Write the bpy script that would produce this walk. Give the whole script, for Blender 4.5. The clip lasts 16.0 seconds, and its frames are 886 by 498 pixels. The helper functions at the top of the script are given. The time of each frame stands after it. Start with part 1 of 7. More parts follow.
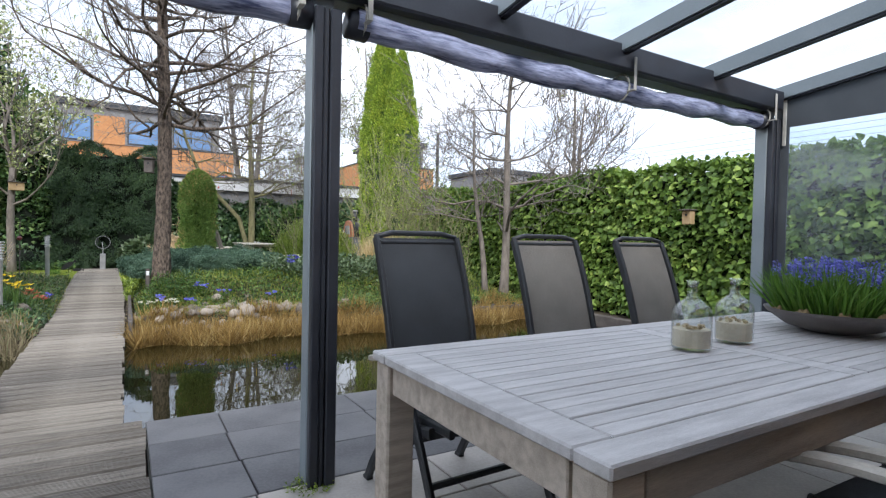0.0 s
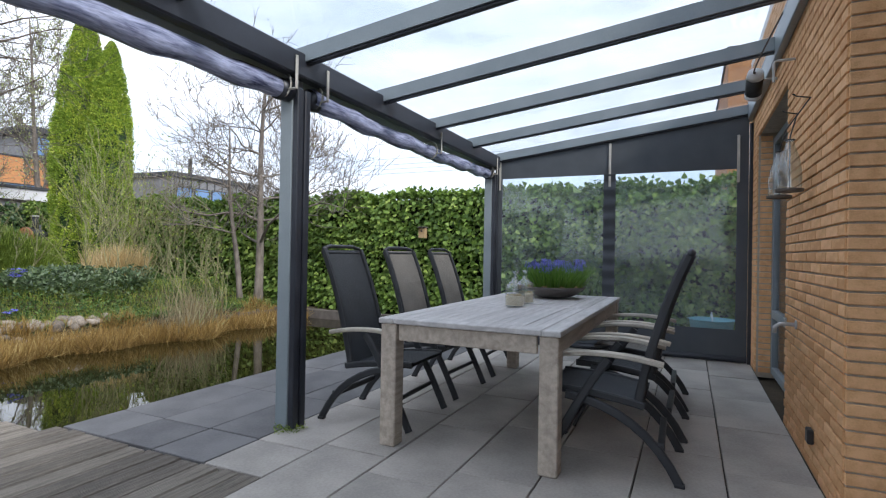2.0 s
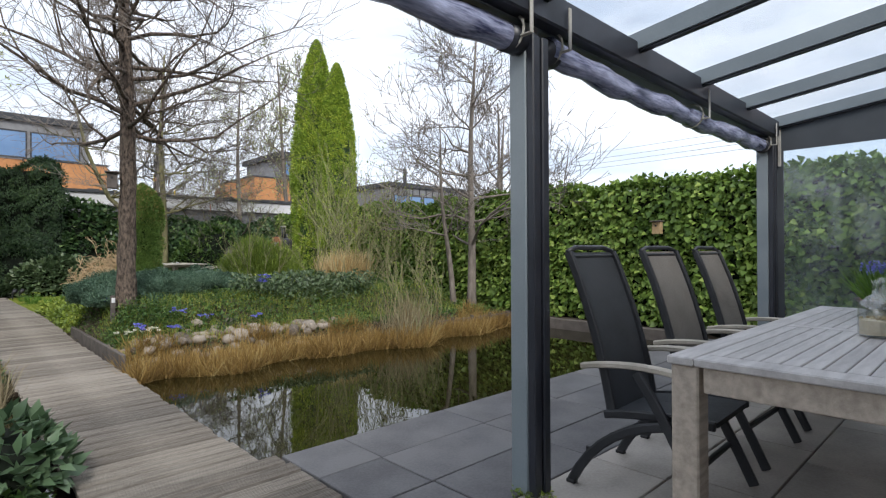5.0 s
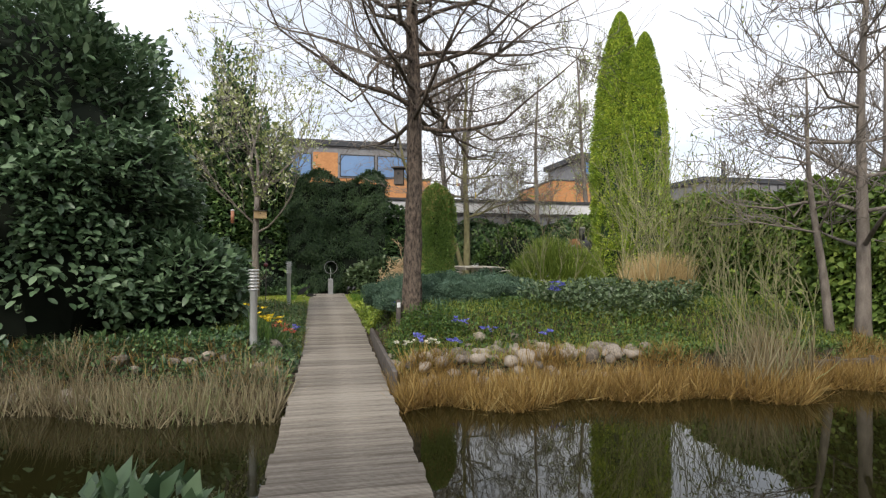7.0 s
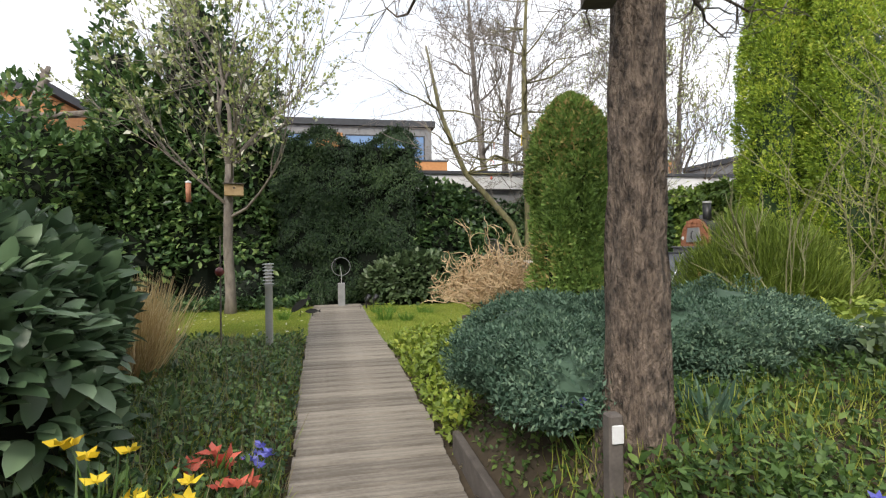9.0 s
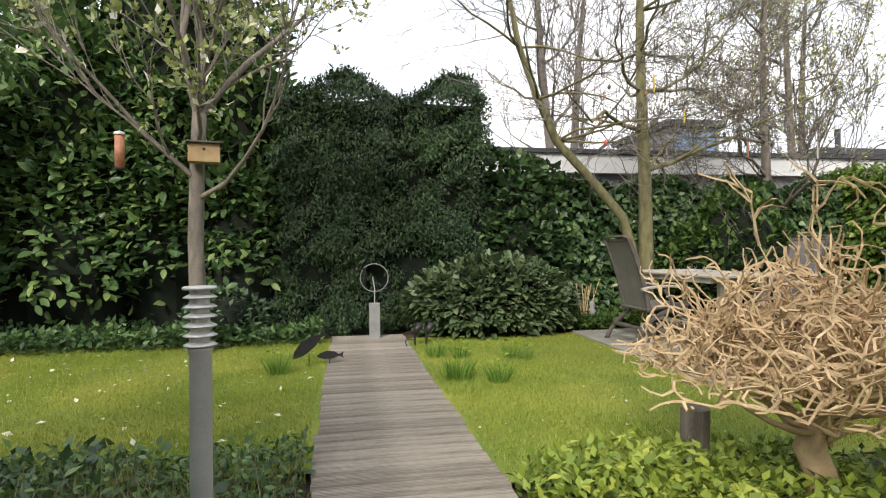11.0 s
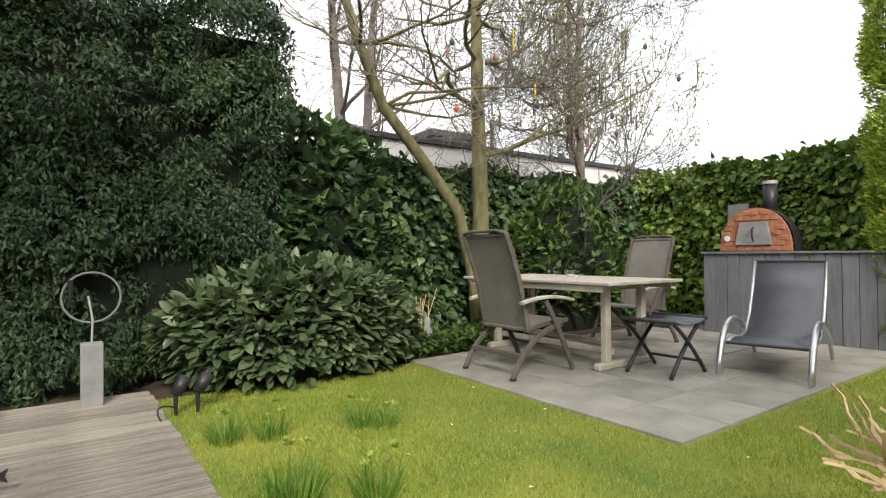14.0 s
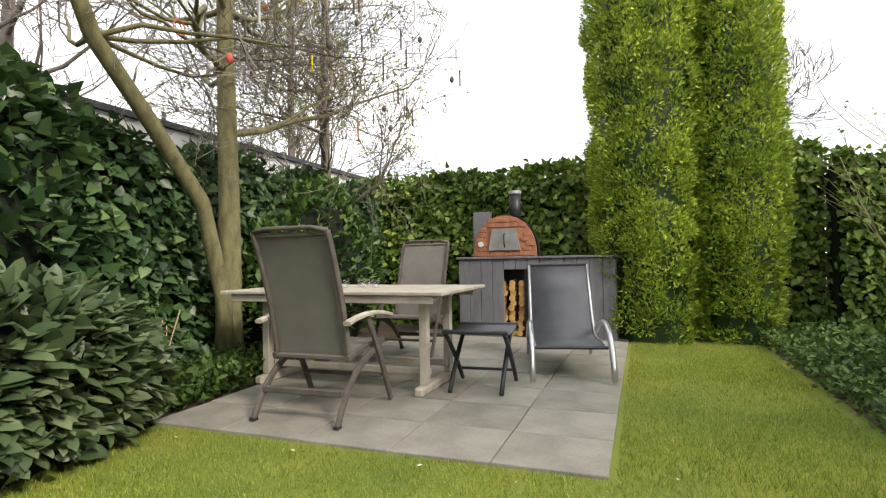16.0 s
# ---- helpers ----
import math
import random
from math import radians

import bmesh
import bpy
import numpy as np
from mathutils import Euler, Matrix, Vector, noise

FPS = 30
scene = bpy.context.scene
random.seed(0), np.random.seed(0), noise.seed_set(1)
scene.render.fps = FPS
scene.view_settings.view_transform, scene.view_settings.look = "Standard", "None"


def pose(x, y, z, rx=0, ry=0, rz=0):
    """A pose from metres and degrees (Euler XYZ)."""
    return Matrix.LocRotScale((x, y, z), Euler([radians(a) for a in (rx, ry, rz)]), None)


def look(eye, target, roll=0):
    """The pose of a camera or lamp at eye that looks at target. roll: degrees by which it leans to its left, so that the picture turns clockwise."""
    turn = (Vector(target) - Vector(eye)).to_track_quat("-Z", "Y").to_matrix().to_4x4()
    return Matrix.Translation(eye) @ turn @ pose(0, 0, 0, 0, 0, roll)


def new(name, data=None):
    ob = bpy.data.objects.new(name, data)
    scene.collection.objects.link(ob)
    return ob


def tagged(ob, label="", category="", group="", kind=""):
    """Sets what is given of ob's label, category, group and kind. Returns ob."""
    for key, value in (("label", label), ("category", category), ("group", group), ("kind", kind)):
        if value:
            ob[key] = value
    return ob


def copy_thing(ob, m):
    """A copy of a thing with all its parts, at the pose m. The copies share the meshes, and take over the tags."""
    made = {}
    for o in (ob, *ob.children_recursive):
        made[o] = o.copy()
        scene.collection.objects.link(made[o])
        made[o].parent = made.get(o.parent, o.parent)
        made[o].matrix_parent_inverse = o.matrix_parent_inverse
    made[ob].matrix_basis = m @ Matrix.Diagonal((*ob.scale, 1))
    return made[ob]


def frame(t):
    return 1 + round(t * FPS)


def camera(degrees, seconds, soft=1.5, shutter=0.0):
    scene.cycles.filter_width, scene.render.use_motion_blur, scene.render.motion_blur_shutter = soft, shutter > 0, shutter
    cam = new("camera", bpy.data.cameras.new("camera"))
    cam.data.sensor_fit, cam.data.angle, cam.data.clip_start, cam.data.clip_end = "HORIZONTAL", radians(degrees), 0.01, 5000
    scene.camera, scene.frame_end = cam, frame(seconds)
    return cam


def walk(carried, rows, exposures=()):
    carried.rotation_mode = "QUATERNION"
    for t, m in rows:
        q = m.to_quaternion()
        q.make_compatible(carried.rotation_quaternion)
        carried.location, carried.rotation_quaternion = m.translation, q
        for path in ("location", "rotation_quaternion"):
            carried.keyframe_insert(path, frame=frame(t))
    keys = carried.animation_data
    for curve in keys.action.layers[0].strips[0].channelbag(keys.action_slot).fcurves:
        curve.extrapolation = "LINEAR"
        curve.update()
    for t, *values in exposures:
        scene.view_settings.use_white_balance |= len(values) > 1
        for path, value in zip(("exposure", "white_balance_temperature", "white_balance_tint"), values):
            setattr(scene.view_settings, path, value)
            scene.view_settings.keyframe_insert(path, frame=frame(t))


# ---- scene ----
cam = camera(79.8, 16.0, soft=1.2)
PATH = [
    (0, look((-0.02, -0.051, 1.171), (1.008, 1.664, 1.125), 1.2)),
    (0.5, look((-0.597, -0.096, 1.174), (0.862, 1.271, 1.132), 1.4)),
    (1, look((-1.265, -0.111, 1.15), (0.466, 0.892, 1.148), 1.3)),
    (1.5, look((-1.719, -0.035, 1.134), (0.07, 0.858, 1.154), 1.2)),
    (2, look((-1.973, 0.016, 1.155), (-0.16, 0.859, 1.168), 1.0)),
    (2.5, look((-2.034, 0.044, 1.152), (-0.216, 0.879, 1.167), 0.9)),
    (3, look((-1.969, 0.12, 1.165), (-0.151, 0.953, 1.177), 0.7)),
    (3.5, look((-1.839, 0.255, 1.17), (-0.035, 1.118, 1.183), 0.6)),
    (4, look((-1.692, 0.381, 1.174), (0.053, 1.357, 1.187), 0.4)),
    (4.5, look((-1.517, 0.562, 1.162), (0.073, 1.775, 1.172), 0.2)),
    (5, look((-1.324, 0.788, 1.172), (0.052, 2.239, 1.179), -0.3)),
    (5.2, look((-1.227, 0.914, 1.152), (0.056, 2.449, 1.164), -0.1)),
    (7.3, look((-0.495, 2.76, 1.146), (-0.118, 4.724, 1.167), 0.1)),
    (7.5, look((-0.555, 3.157, 1.161), (-0.167, 5.119, 1.175), 0.4)),
    (8, look((-0.643, 4.454, 1.153), (-0.248, 6.414, 1.165), 0.5)),
    (8.5, look((-0.591, 5.728, 1.182), (-0.212, 7.691, 1.18), -0.3)),
    (9, look((-0.618, 6.923, 1.18), (-0.226, 8.884, 1.17), -0.9)),
    (9.5, look((-0.628, 7.979, 1.139), (-0.265, 9.946, 1.139), -1.3)),
    (11.8, look((-0.808, 11.454, 1.15), (-0.492, 13.429, 1.159), -0.4)),
    (12, look((-0.807, 11.619, 1.137), (-0.431, 13.583, 1.144), -0.3)),
    (12.5, look((-0.778, 11.963, 1.125), (-0.106, 13.847, 1.14), -0.4)),
    (12.8, look((-0.76, 12.177, 1.112), (0.097, 13.984, 1.136), -0.8)),
    (13, look((-0.778, 12.31, 1.102), (0.156, 14.079, 1.119), -0.4)),
    (13.5, look((-0.735, 12.518, 1.09), (0.316, 14.219, 1.111), -0.4)),
    (14, look((-0.675, 12.738, 1.101), (0.478, 14.372, 1.122), -0.5)),
    (14.5, look((-0.596, 12.929, 1.078), (0.703, 14.449, 1.108), -0.5)),
    (15, look((-0.528, 13.237, 1.061), (0.942, 14.593, 1.097), -0.7)),
    (15.5, look((-0.579, 13.632, 1.078), (1.088, 14.735, 1.117), -0.8)),
    (16, look((-0.532, 14.144, 1.088), (1.341, 14.843, 1.126), -1.0)),
]
walk(cam, PATH, [(0, 1.15, 6000, 10), (0.6, 1.02, 6000, 10), (3.5, 1.02, 6150, 10), (5.0, 0.75, 6250, 10), (7.5, 0.75, 6700, 10), (8.5, 0.82, 6700, 10), (9.5, 1.15, 6700, 10), (11.0, 1.18, 6800, 10), (12.0, 1.27, 6800, 10), (16.0, 1.27, 7100, 10)])

# ---- light ----
world = bpy.data.worlds.new("overcast_sky")
scene.world = world
world.use_nodes = True
wn, wl = world.node_tree.nodes, world.node_tree.links
wn.clear()
sky = wn.new("ShaderNodeTexSky")
sky.sky_type, sky.sun_disc = "NISHITA", False
sky.sun_elevation, sky.sun_rotation = radians(42), radians(215)
sky_bg = wn.new("ShaderNodeBackground")
sky_bg.inputs["Strength"].default_value = 0.08
wl.new(sky.outputs[0], sky_bg.inputs["Color"])
wc = wn.new("ShaderNodeTexCoord")
wm = wn.new("ShaderNodeMapping")
wm.inputs["Scale"].default_value = (1.2, 1.2, 5.0)
wnz = wn.new("ShaderNodeTexNoise")
wnz.inputs["Scale"].default_value, wnz.inputs["Detail"].default_value = 2.2, 6.0
wramp = wn.new("ShaderNodeValToRGB")
wramp.color_ramp.elements[0].position, wramp.color_ramp.elements[0].color = 0.34, (0.60, 0.66, 0.76, 1)
wramp.color_ramp.elements[1].position, wramp.color_ramp.elements[1].color = 0.58, (0.93, 0.95, 1.0, 1)
cloud_bg = wn.new("ShaderNodeBackground")
cloud_bg.inputs["Strength"].default_value = 0.95
wmix = wn.new("ShaderNodeMixShader")
wmix.inputs[0].default_value = 0.88
wout = wn.new("ShaderNodeOutputWorld")
wl.new(wc.outputs["Generated"], wm.inputs[0])
wl.new(wm.outputs[0], wnz.inputs["Vector"])
wl.new(wnz.outputs[0], wramp.inputs[0])
wl.new(wramp.outputs[0], cloud_bg.inputs["Color"])
wl.new(sky_bg.outputs[0], wmix.inputs[1])
wl.new(cloud_bg.outputs[0], wmix.inputs[2])
wl.new(wmix.outputs[0], wout.inputs[0])
sun = bpy.data.lights.new("sun", "SUN")
sun.energy, sun.angle, sun.color = 1.5, radians(12), (1.0, 0.95, 0.87)
new("sun", sun).matrix_world = look((-14, -20, 24), (0, 8, 0))


# ---- materials ----
def mat(name, base, dark=None, scale=8.0, rough=0.7, metal=0.0, bump=0.25, fine=90.0, coord="Object", island=0.0, stretch=(1, 1, 1), spec=0.5, dist=0.004):
    """A surface that varies between two colours at two scales, with fine relief."""
    m = bpy.data.materials.new(name)
    m.use_nodes = True
    n, l = m.node_tree.nodes, m.node_tree.links
    b = n["Principled BSDF"]
    dark = dark or tuple(c * 0.7 for c in base)
    tc, mp = n.new("ShaderNodeTexCoord"), n.new("ShaderNodeMapping")
    mp.inputs["Scale"].default_value = stretch
    l.new(tc.outputs[coord], mp.inputs[0])
    n1, n2 = n.new("ShaderNodeTexNoise"), n.new("ShaderNodeTexNoise")
    n1.inputs["Scale"].default_value, n1.inputs["Detail"].default_value = scale, 5
    n2.inputs["Scale"].default_value, n2.inputs["Detail"].default_value = fine, 4
    for x in (n1, n2):
        l.new(mp.outputs[0], x.inputs["Vector"])
    ma = n.new("ShaderNodeMath")
    ma.operation = "MULTIPLY_ADD"
    ma.inputs[1].default_value, ma.inputs[2].default_value = 0.4, -0.2
    l.new(n2.outputs[0], ma.inputs[0])
    add = n.new("ShaderNodeMath")
    l.new(n1.outputs[0], add.inputs[0])
    l.new(ma.outputs[0], add.inputs[1])
    last = add
    if island:
        info = n.new("ShaderNodeObjectInfo")
        k = n.new("ShaderNodeMath")
        k.operation = "MULTIPLY_ADD"
        k.inputs[1].default_value, k.inputs[2].default_value = island, -island / 2
        l.new(info.outputs["Random"], k.inputs[0])
        last = n.new("ShaderNodeMath")
        l.new(add.outputs[0], last.inputs[0])
        l.new(k.outputs[0], last.inputs[1])
    ramp = n.new("ShaderNodeValToRGB")
    ramp.color_ramp.elements[0].position, ramp.color_ramp.elements[0].color = 0.3, (*dark, 1)
    ramp.color_ramp.elements[1].position, ramp.color_ramp.elements[1].color = 0.7, (*base, 1)
    l.new(last.outputs[0], ramp.inputs[0])
    l.new(ramp.outputs[0], b.inputs["Base Color"])
    b.inputs["Roughness"].default_value, b.inputs["Metallic"].default_value = rough, metal
    b.inputs["Specular IOR Level"].default_value = spec
    if bump:
        bp = n.new("ShaderNodeBump")
        bp.inputs["Strength"].default_value, bp.inputs["Distance"].default_value = bump, dist
        l.new(n2.outputs[0], bp.inputs["Height"])
        l.new(bp.outputs[0], b.inputs["Normal"])
    return m


def leafy(name, c1, c2, c3=None, rough=0.5, spec=0.4):
    """Foliage: each leaf takes its own tone."""
    m = bpy.data.materials.new(name)
    m.use_nodes = True
    n, l = m.node_tree.nodes, m.node_tree.links
    b = n["Principled BSDF"]
    g = n.new("ShaderNodeNewGeometry")
    ramp = n.new("ShaderNodeValToRGB")
    ramp.color_ramp.elements[0].color, ramp.color_ramp.elements[1].color = (*c1, 1), (*c2, 1)
    if c3:
        ramp.color_ramp.elements[1].position = 0.8
        e = ramp.color_ramp.elements.new(1.0)
        e.color = (*c3, 1)
    tc, nz = n.new("ShaderNodeTexCoord"), n.new("ShaderNodeTexNoise")
    nz.inputs["Scale"].default_value = 1.3
    l.new(tc.outputs["Object"], nz.inputs["Vector"])
    k = n.new("ShaderNodeMath")
    k.operation = "MULTIPLY_ADD"
    k.inputs[1].default_value, k.inputs[2].default_value = 1.0, -0.5
    l.new(nz.outputs[0], k.inputs[0])
    s = n.new("ShaderNodeMath")
    s.use_clamp = True
    l.new(g.outputs["Random Per Island"], s.inputs[0])
    l.new(k.outputs[0], s.inputs[1])
    l.new(s.outputs[0], ramp.inputs[0])
    l.new(ramp.outputs[0], b.inputs["Base Color"])
    b.inputs["Roughness"].default_value, b.inputs["Specular IOR Level"].default_value = rough, spec
    tr, mx = n.new("ShaderNodeBsdfTranslucent"), n.new("ShaderNodeMixShader")
    l.new(ramp.outputs[0], tr.inputs["Color"])
    mx.inputs[0].default_value = 0.25
    l.new(b.outputs[0], mx.inputs[1])
    l.new(tr.outputs[0], mx.inputs[2])
    l.new(mx.outputs[0], n["Material Output"].inputs["Surface"])
    return m


def glass(name, tint=(1, 1, 1), rough=0.0, milk=0.0, milk_colour=(0.8, 0.85, 0.9), gloss=0.03):
    """Clear pane: looks through, mirrors at grazing angles, with a milky layer mixed in."""
    m = bpy.data.materials.new(name)
    m.use_nodes = True
    n, l = m.node_tree.nodes, m.node_tree.links
    n.remove(n["Principled BSDF"])
    t, g, d = n.new("ShaderNodeBsdfTransparent"), n.new("ShaderNodeBsdfGlossy"), n.new("ShaderNodeBsdfDiffuse")
    t.inputs[0].default_value = (*tint, 1)
    d.inputs[0].default_value = (*milk_colour, 1)
    g.inputs["Roughness"].default_value = rough
    lw, f, m1, m2 = n.new("ShaderNodeLayerWeight"), n.new("ShaderNodeMath"), n.new("ShaderNodeMixShader"), n.new("ShaderNodeMixShader")
    lw.inputs[0].default_value = 0.5
    pw = n.new("ShaderNodeMath")
    pw.operation, pw.inputs[1].default_value = "POWER", 4.0
    l.new(lw.outputs["Facing"], pw.inputs[0])
    f.operation, f.inputs[1].default_value, f.inputs[2].default_value = "MULTIPLY_ADD", 0.45, gloss
    l.new(pw.outputs[0], f.inputs[0])
    tc, nz, rp = n.new("ShaderNodeTexCoord"), n.new("ShaderNodeTexNoise"), n.new("ShaderNodeMath")
    nz.inputs["Scale"].default_value = 3.0
    rp.operation = "MULTIPLY"
    rp.inputs[1].default_value = milk * 2
    l.new(tc.outputs["Object"], nz.inputs["Vector"])
    l.new(nz.outputs[0], rp.inputs[0])
    l.new(rp.outputs[0], m1.inputs[0])
    l.new(t.outputs[0], m1.inputs[1])
    l.new(d.outputs[0], m1.inputs[2])
    l.new(f.outputs[0], m2.inputs[0])
    l.new(m1.outputs[0], m2.inputs[1])
    l.new(g.outputs[0], m2.inputs[2])
    l.new(m2.outputs[0], n["Material Output"].inputs["Surface"])
    return m


M_ALU = mat("grey_powder_coat", (0.245, 0.28, 0.3), (0.2, 0.235, 0.255), 3, 0.42, 0.0, 0.05)
M_ALU_DK = mat("dark_rail", (0.03, 0.034, 0.045), (0.02, 0.022, 0.03), 4, 0.4, 0, 0.05)
M_FABRIC = mat("charcoal_screen_cloth", (0.085, 0.095, 0.108), (0.065, 0.073, 0.083), 3, 0.8, 0, 0.3, 300)
# pale and dark streaks paint the sheen of crumpled clear film
M_PVC = mat("rolled_film_painted_sheen", (0.52, 0.56, 0.78), (0.06, 0.07, 0.14), 3.0, 0.16, 0, 0.5, 14, stretch=(1.2, 9, 9))
M_STRAP = mat("pale_strap", (0.55, 0.53, 0.48), None, 20, 0.8)
M_BRICK = mat("orange_brick", (0.80, 0.47, 0.235), (0.60, 0.315, 0.135), 14, 0.85, 0, 0.5, 120, island=0.45)
M_MORTAR = mat("mortar", (0.5, 0.43, 0.34), (0.38, 0.32, 0.25), 20, 0.95, 0, 0.5, 150)
M_SLAB = mat("grey_concrete_slab", (0.155, 0.152, 0.155), (0.085, 0.083, 0.088), 2.6, 0.72, 0, 0.35, 70, island=0.25)
# beige slab, its colour raised to brighten the floor under the roof
M_SLAB_IN = mat("brightened_concrete_slab", (0.44, 0.405, 0.365), (0.29, 0.27, 0.245), 2.2, 0.8, 0, 0.35, 70, island=0.2)
M_JOINT = mat("slab_joint_dirt", (0.06, 0.058, 0.05), (0.035, 0.035, 0.03), 9, 0.95)
M_PLANK = mat("weathered_plank", (0.33, 0.295, 0.25), (0.16, 0.14, 0.118), 5.0, 0.85, 0, 0.8, 60, island=0.28, stretch=(0.5, 6, 1))
M_TEAK = mat("silvered_teak", (0.54, 0.465, 0.385), (0.34, 0.285, 0.23), 6, 0.75, 0, 0.3, 70, stretch=(0.6, 5, 5))
M_TEAKTOP = mat("silvered_teak_top", (0.6, 0.575, 0.56), (0.4, 0.38, 0.37), 5, 0.6, 0, 0.25, 70, stretch=(0.7, 5, 5), island=0.2)
M_ARM = mat("grey_wood_arm", (0.56, 0.51, 0.43), (0.38, 0.34, 0.28), 8, 0.7)
M_MESH_DK = mat("black_sling", (0.045, 0.05, 0.058), (0.03, 0.033, 0.038), 5, 0.7, 0, 0.9, 420)
M_MESH_GR = mat("taupe_sling", (0.215, 0.2, 0.18), (0.165, 0.152, 0.135), 5, 0.75, 0, 0.9, 420)
M_MESH_BL = mat("slate_sling", (0.13, 0.135, 0.155), (0.095, 0.1, 0.115), 5, 0.75, 0, 0.9, 420)
M_FRAME = mat("dark_chair_frame", (0.03, 0.032, 0.037), (0.02, 0.022, 0.026), 8, 0.45)
M_STEEL = mat("brushed_steel", (0.55, 0.55, 0.545), (0.43, 0.43, 0.425), 6, 0.45, 0.3, 0.1)
M_SILVER = mat("silver_tube", (0.6, 0.61, 0.63), (0.5, 0.5, 0.52), 6, 0.3, 0.8, 0.05)
M_BARK = mat("ridged_bark", (0.25, 0.19, 0.145), (0.035, 0.027, 0.022), 13, 0.95, 0, 1.0, 34, stretch=(3.0, 3.0, 1.3), dist=0.03)
M_BARK2 = mat("mossy_bark", (0.235, 0.215, 0.105), (0.10, 0.092, 0.045), 7, 0.95, 0, 0.8, 60, stretch=(2, 2, 0.7))
M_BARK3 = mat("pale_bark", (0.25, 0.215, 0.18), (0.12, 0.10, 0.085), 7, 0.95, 0, 0.6, 60, stretch=(2, 2, 0.7))
M_TWIG = mat("twig_bark", (0.23, 0.2, 0.175), (0.13, 0.112, 0.096), 9, 0.95, 0, 0)
M_TANTWIG = mat("tan_twig", (0.63, 0.47, 0.28), (0.4, 0.28, 0.16), 9, 0.9, 0, 0)
M_SOIL = mat("soil", (0.085, 0.062, 0.038), (0.038, 0.029, 0.018), 3, 0.98, 0, 1.0, 30)
M_LAWN = mat("lawn_turf", (0.25, 0.26, 0.035), (0.085, 0.15, 0.018), 1.1, 0.95, 0, 1.0, 90)
M_ROCK = mat("boulder", (0.36, 0.31, 0.25), (0.12, 0.10, 0.08), 7, 0.9, 0, 0.7, 40, island=0.5)
# near-black colour paints the shade inside hedges, shrubs and conifers
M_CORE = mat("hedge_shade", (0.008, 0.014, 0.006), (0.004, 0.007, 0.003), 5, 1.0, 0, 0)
M_POND = mat("pond_bed", (0.035, 0.03, 0.012), (0.018, 0.016, 0.008), 2, 0.95)
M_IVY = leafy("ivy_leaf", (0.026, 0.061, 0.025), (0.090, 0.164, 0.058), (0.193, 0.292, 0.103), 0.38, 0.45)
# lit copy of the ivy colour, for hedges facing the light
M_IVYLIT = leafy("lit_ivy_leaf", (0.065, 0.123, 0.020), (0.189, 0.290, 0.051), (0.348, 0.450, 0.102), 0.52, 0.4)
M_YEW = leafy("yew_needle", (0.014, 0.035, 0.014), (0.046, 0.089, 0.031), (0.079, 0.132, 0.044), 0.5)
M_LAUREL = leafy("laurel_leaf", (0.042, 0.080, 0.038), (0.144, 0.228, 0.117), (0.222, 0.310, 0.177), 0.42, 0.5)
M_RHODO = leafy("rhododendron_leaf", (0.05, 0.085, 0.035), (0.13, 0.185, 0.085), (0.20, 0.25, 0.13), 0.42, 0.5)
M_THUJA = leafy("thuja_spray", (0.122, 0.208, 0.028), (0.403, 0.536, 0.063), (0.634, 0.676, 0.102), 0.6)
M_COLUMN = leafy("cypress_spray", (0.123, 0.209, 0.049), (0.296, 0.437, 0.103), (0.592, 0.419, 0.173), 0.65)
M_JUNIPER = leafy("blue_juniper", (0.032, 0.076, 0.046), (0.121, 0.201, 0.132), (0.218, 0.316, 0.196), 0.6)
M_OLIVE = mat("olive_stem", (0.30, 0.29, 0.14), (0.17, 0.16, 0.085), 9, 0.9, 0, 0)
M_GREEN = leafy("herb_leaf", (0.029, 0.068, 0.016), (0.099, 0.177, 0.039), (0.178, 0.261, 0.067), 0.5)
M_LIME = leafy("lime_leaf", (0.102, 0.160, 0.022), (0.290, 0.377, 0.058), (0.435, 0.478, 0.087), 0.5)
M_GRASS = leafy("grass_blade", (0.17, 0.21, 0.03), (0.33, 0.37, 0.062), (0.46, 0.45, 0.11), 0.6)
M_REED = leafy("dry_reed", (0.17, 0.10, 0.03), (0.38, 0.25, 0.075), (0.50, 0.38, 0.16), 0.7)
M_REEDPALE = leafy("pale_reed", (0.170, 0.132, 0.072), (0.357, 0.306, 0.187), (0.255, 0.306, 0.136), 0.7)
M_STRAW = leafy("straw_grass", (0.42, 0.29, 0.12), (0.68, 0.53, 0.28), (0.78, 0.66, 0.42), 0.7)
M_FRESH = leafy("fresh_blade", (0.07, 0.16, 0.02), (0.15, 0.28, 0.04), (0.24, 0.38, 0.08), 0.5)
M_BROOM = leafy("broom_spray", (0.10, 0.15, 0.02), (0.24, 0.32, 0.05), (0.36, 0.42, 0.09), 0.6)
M_BUD = leafy("spring_bud", (0.20, 0.24, 0.07), (0.40, 0.44, 0.17), (0.60, 0.62, 0.38), 0.6)
M_PETAL = leafy("white_petal", (0.62, 0.60, 0.45), (0.80, 0.79, 0.66), (0.85, 0.84, 0.76), 0.6)
M_BLUE = leafy("blue_flower", (0.11, 0.11, 0.48), (0.22, 0.23, 0.68), (0.34, 0.35, 0.78), 0.6)
M_YELLOW = leafy("yellow_flower", (0.7, 0.48, 0.02), (0.85, 0.65, 0.05), None, 0.6)
M_RED = leafy("coral_flower", (0.6, 0.09, 0.06), (0.75, 0.2, 0.14), None, 0.6)
M_LIVEBARK = mat("brown_leaf_litter", (0.15, 0.10, 0.055), (0.06, 0.04, 0.025), 12, 0.95)
M_GLASS = glass("clear_glass")
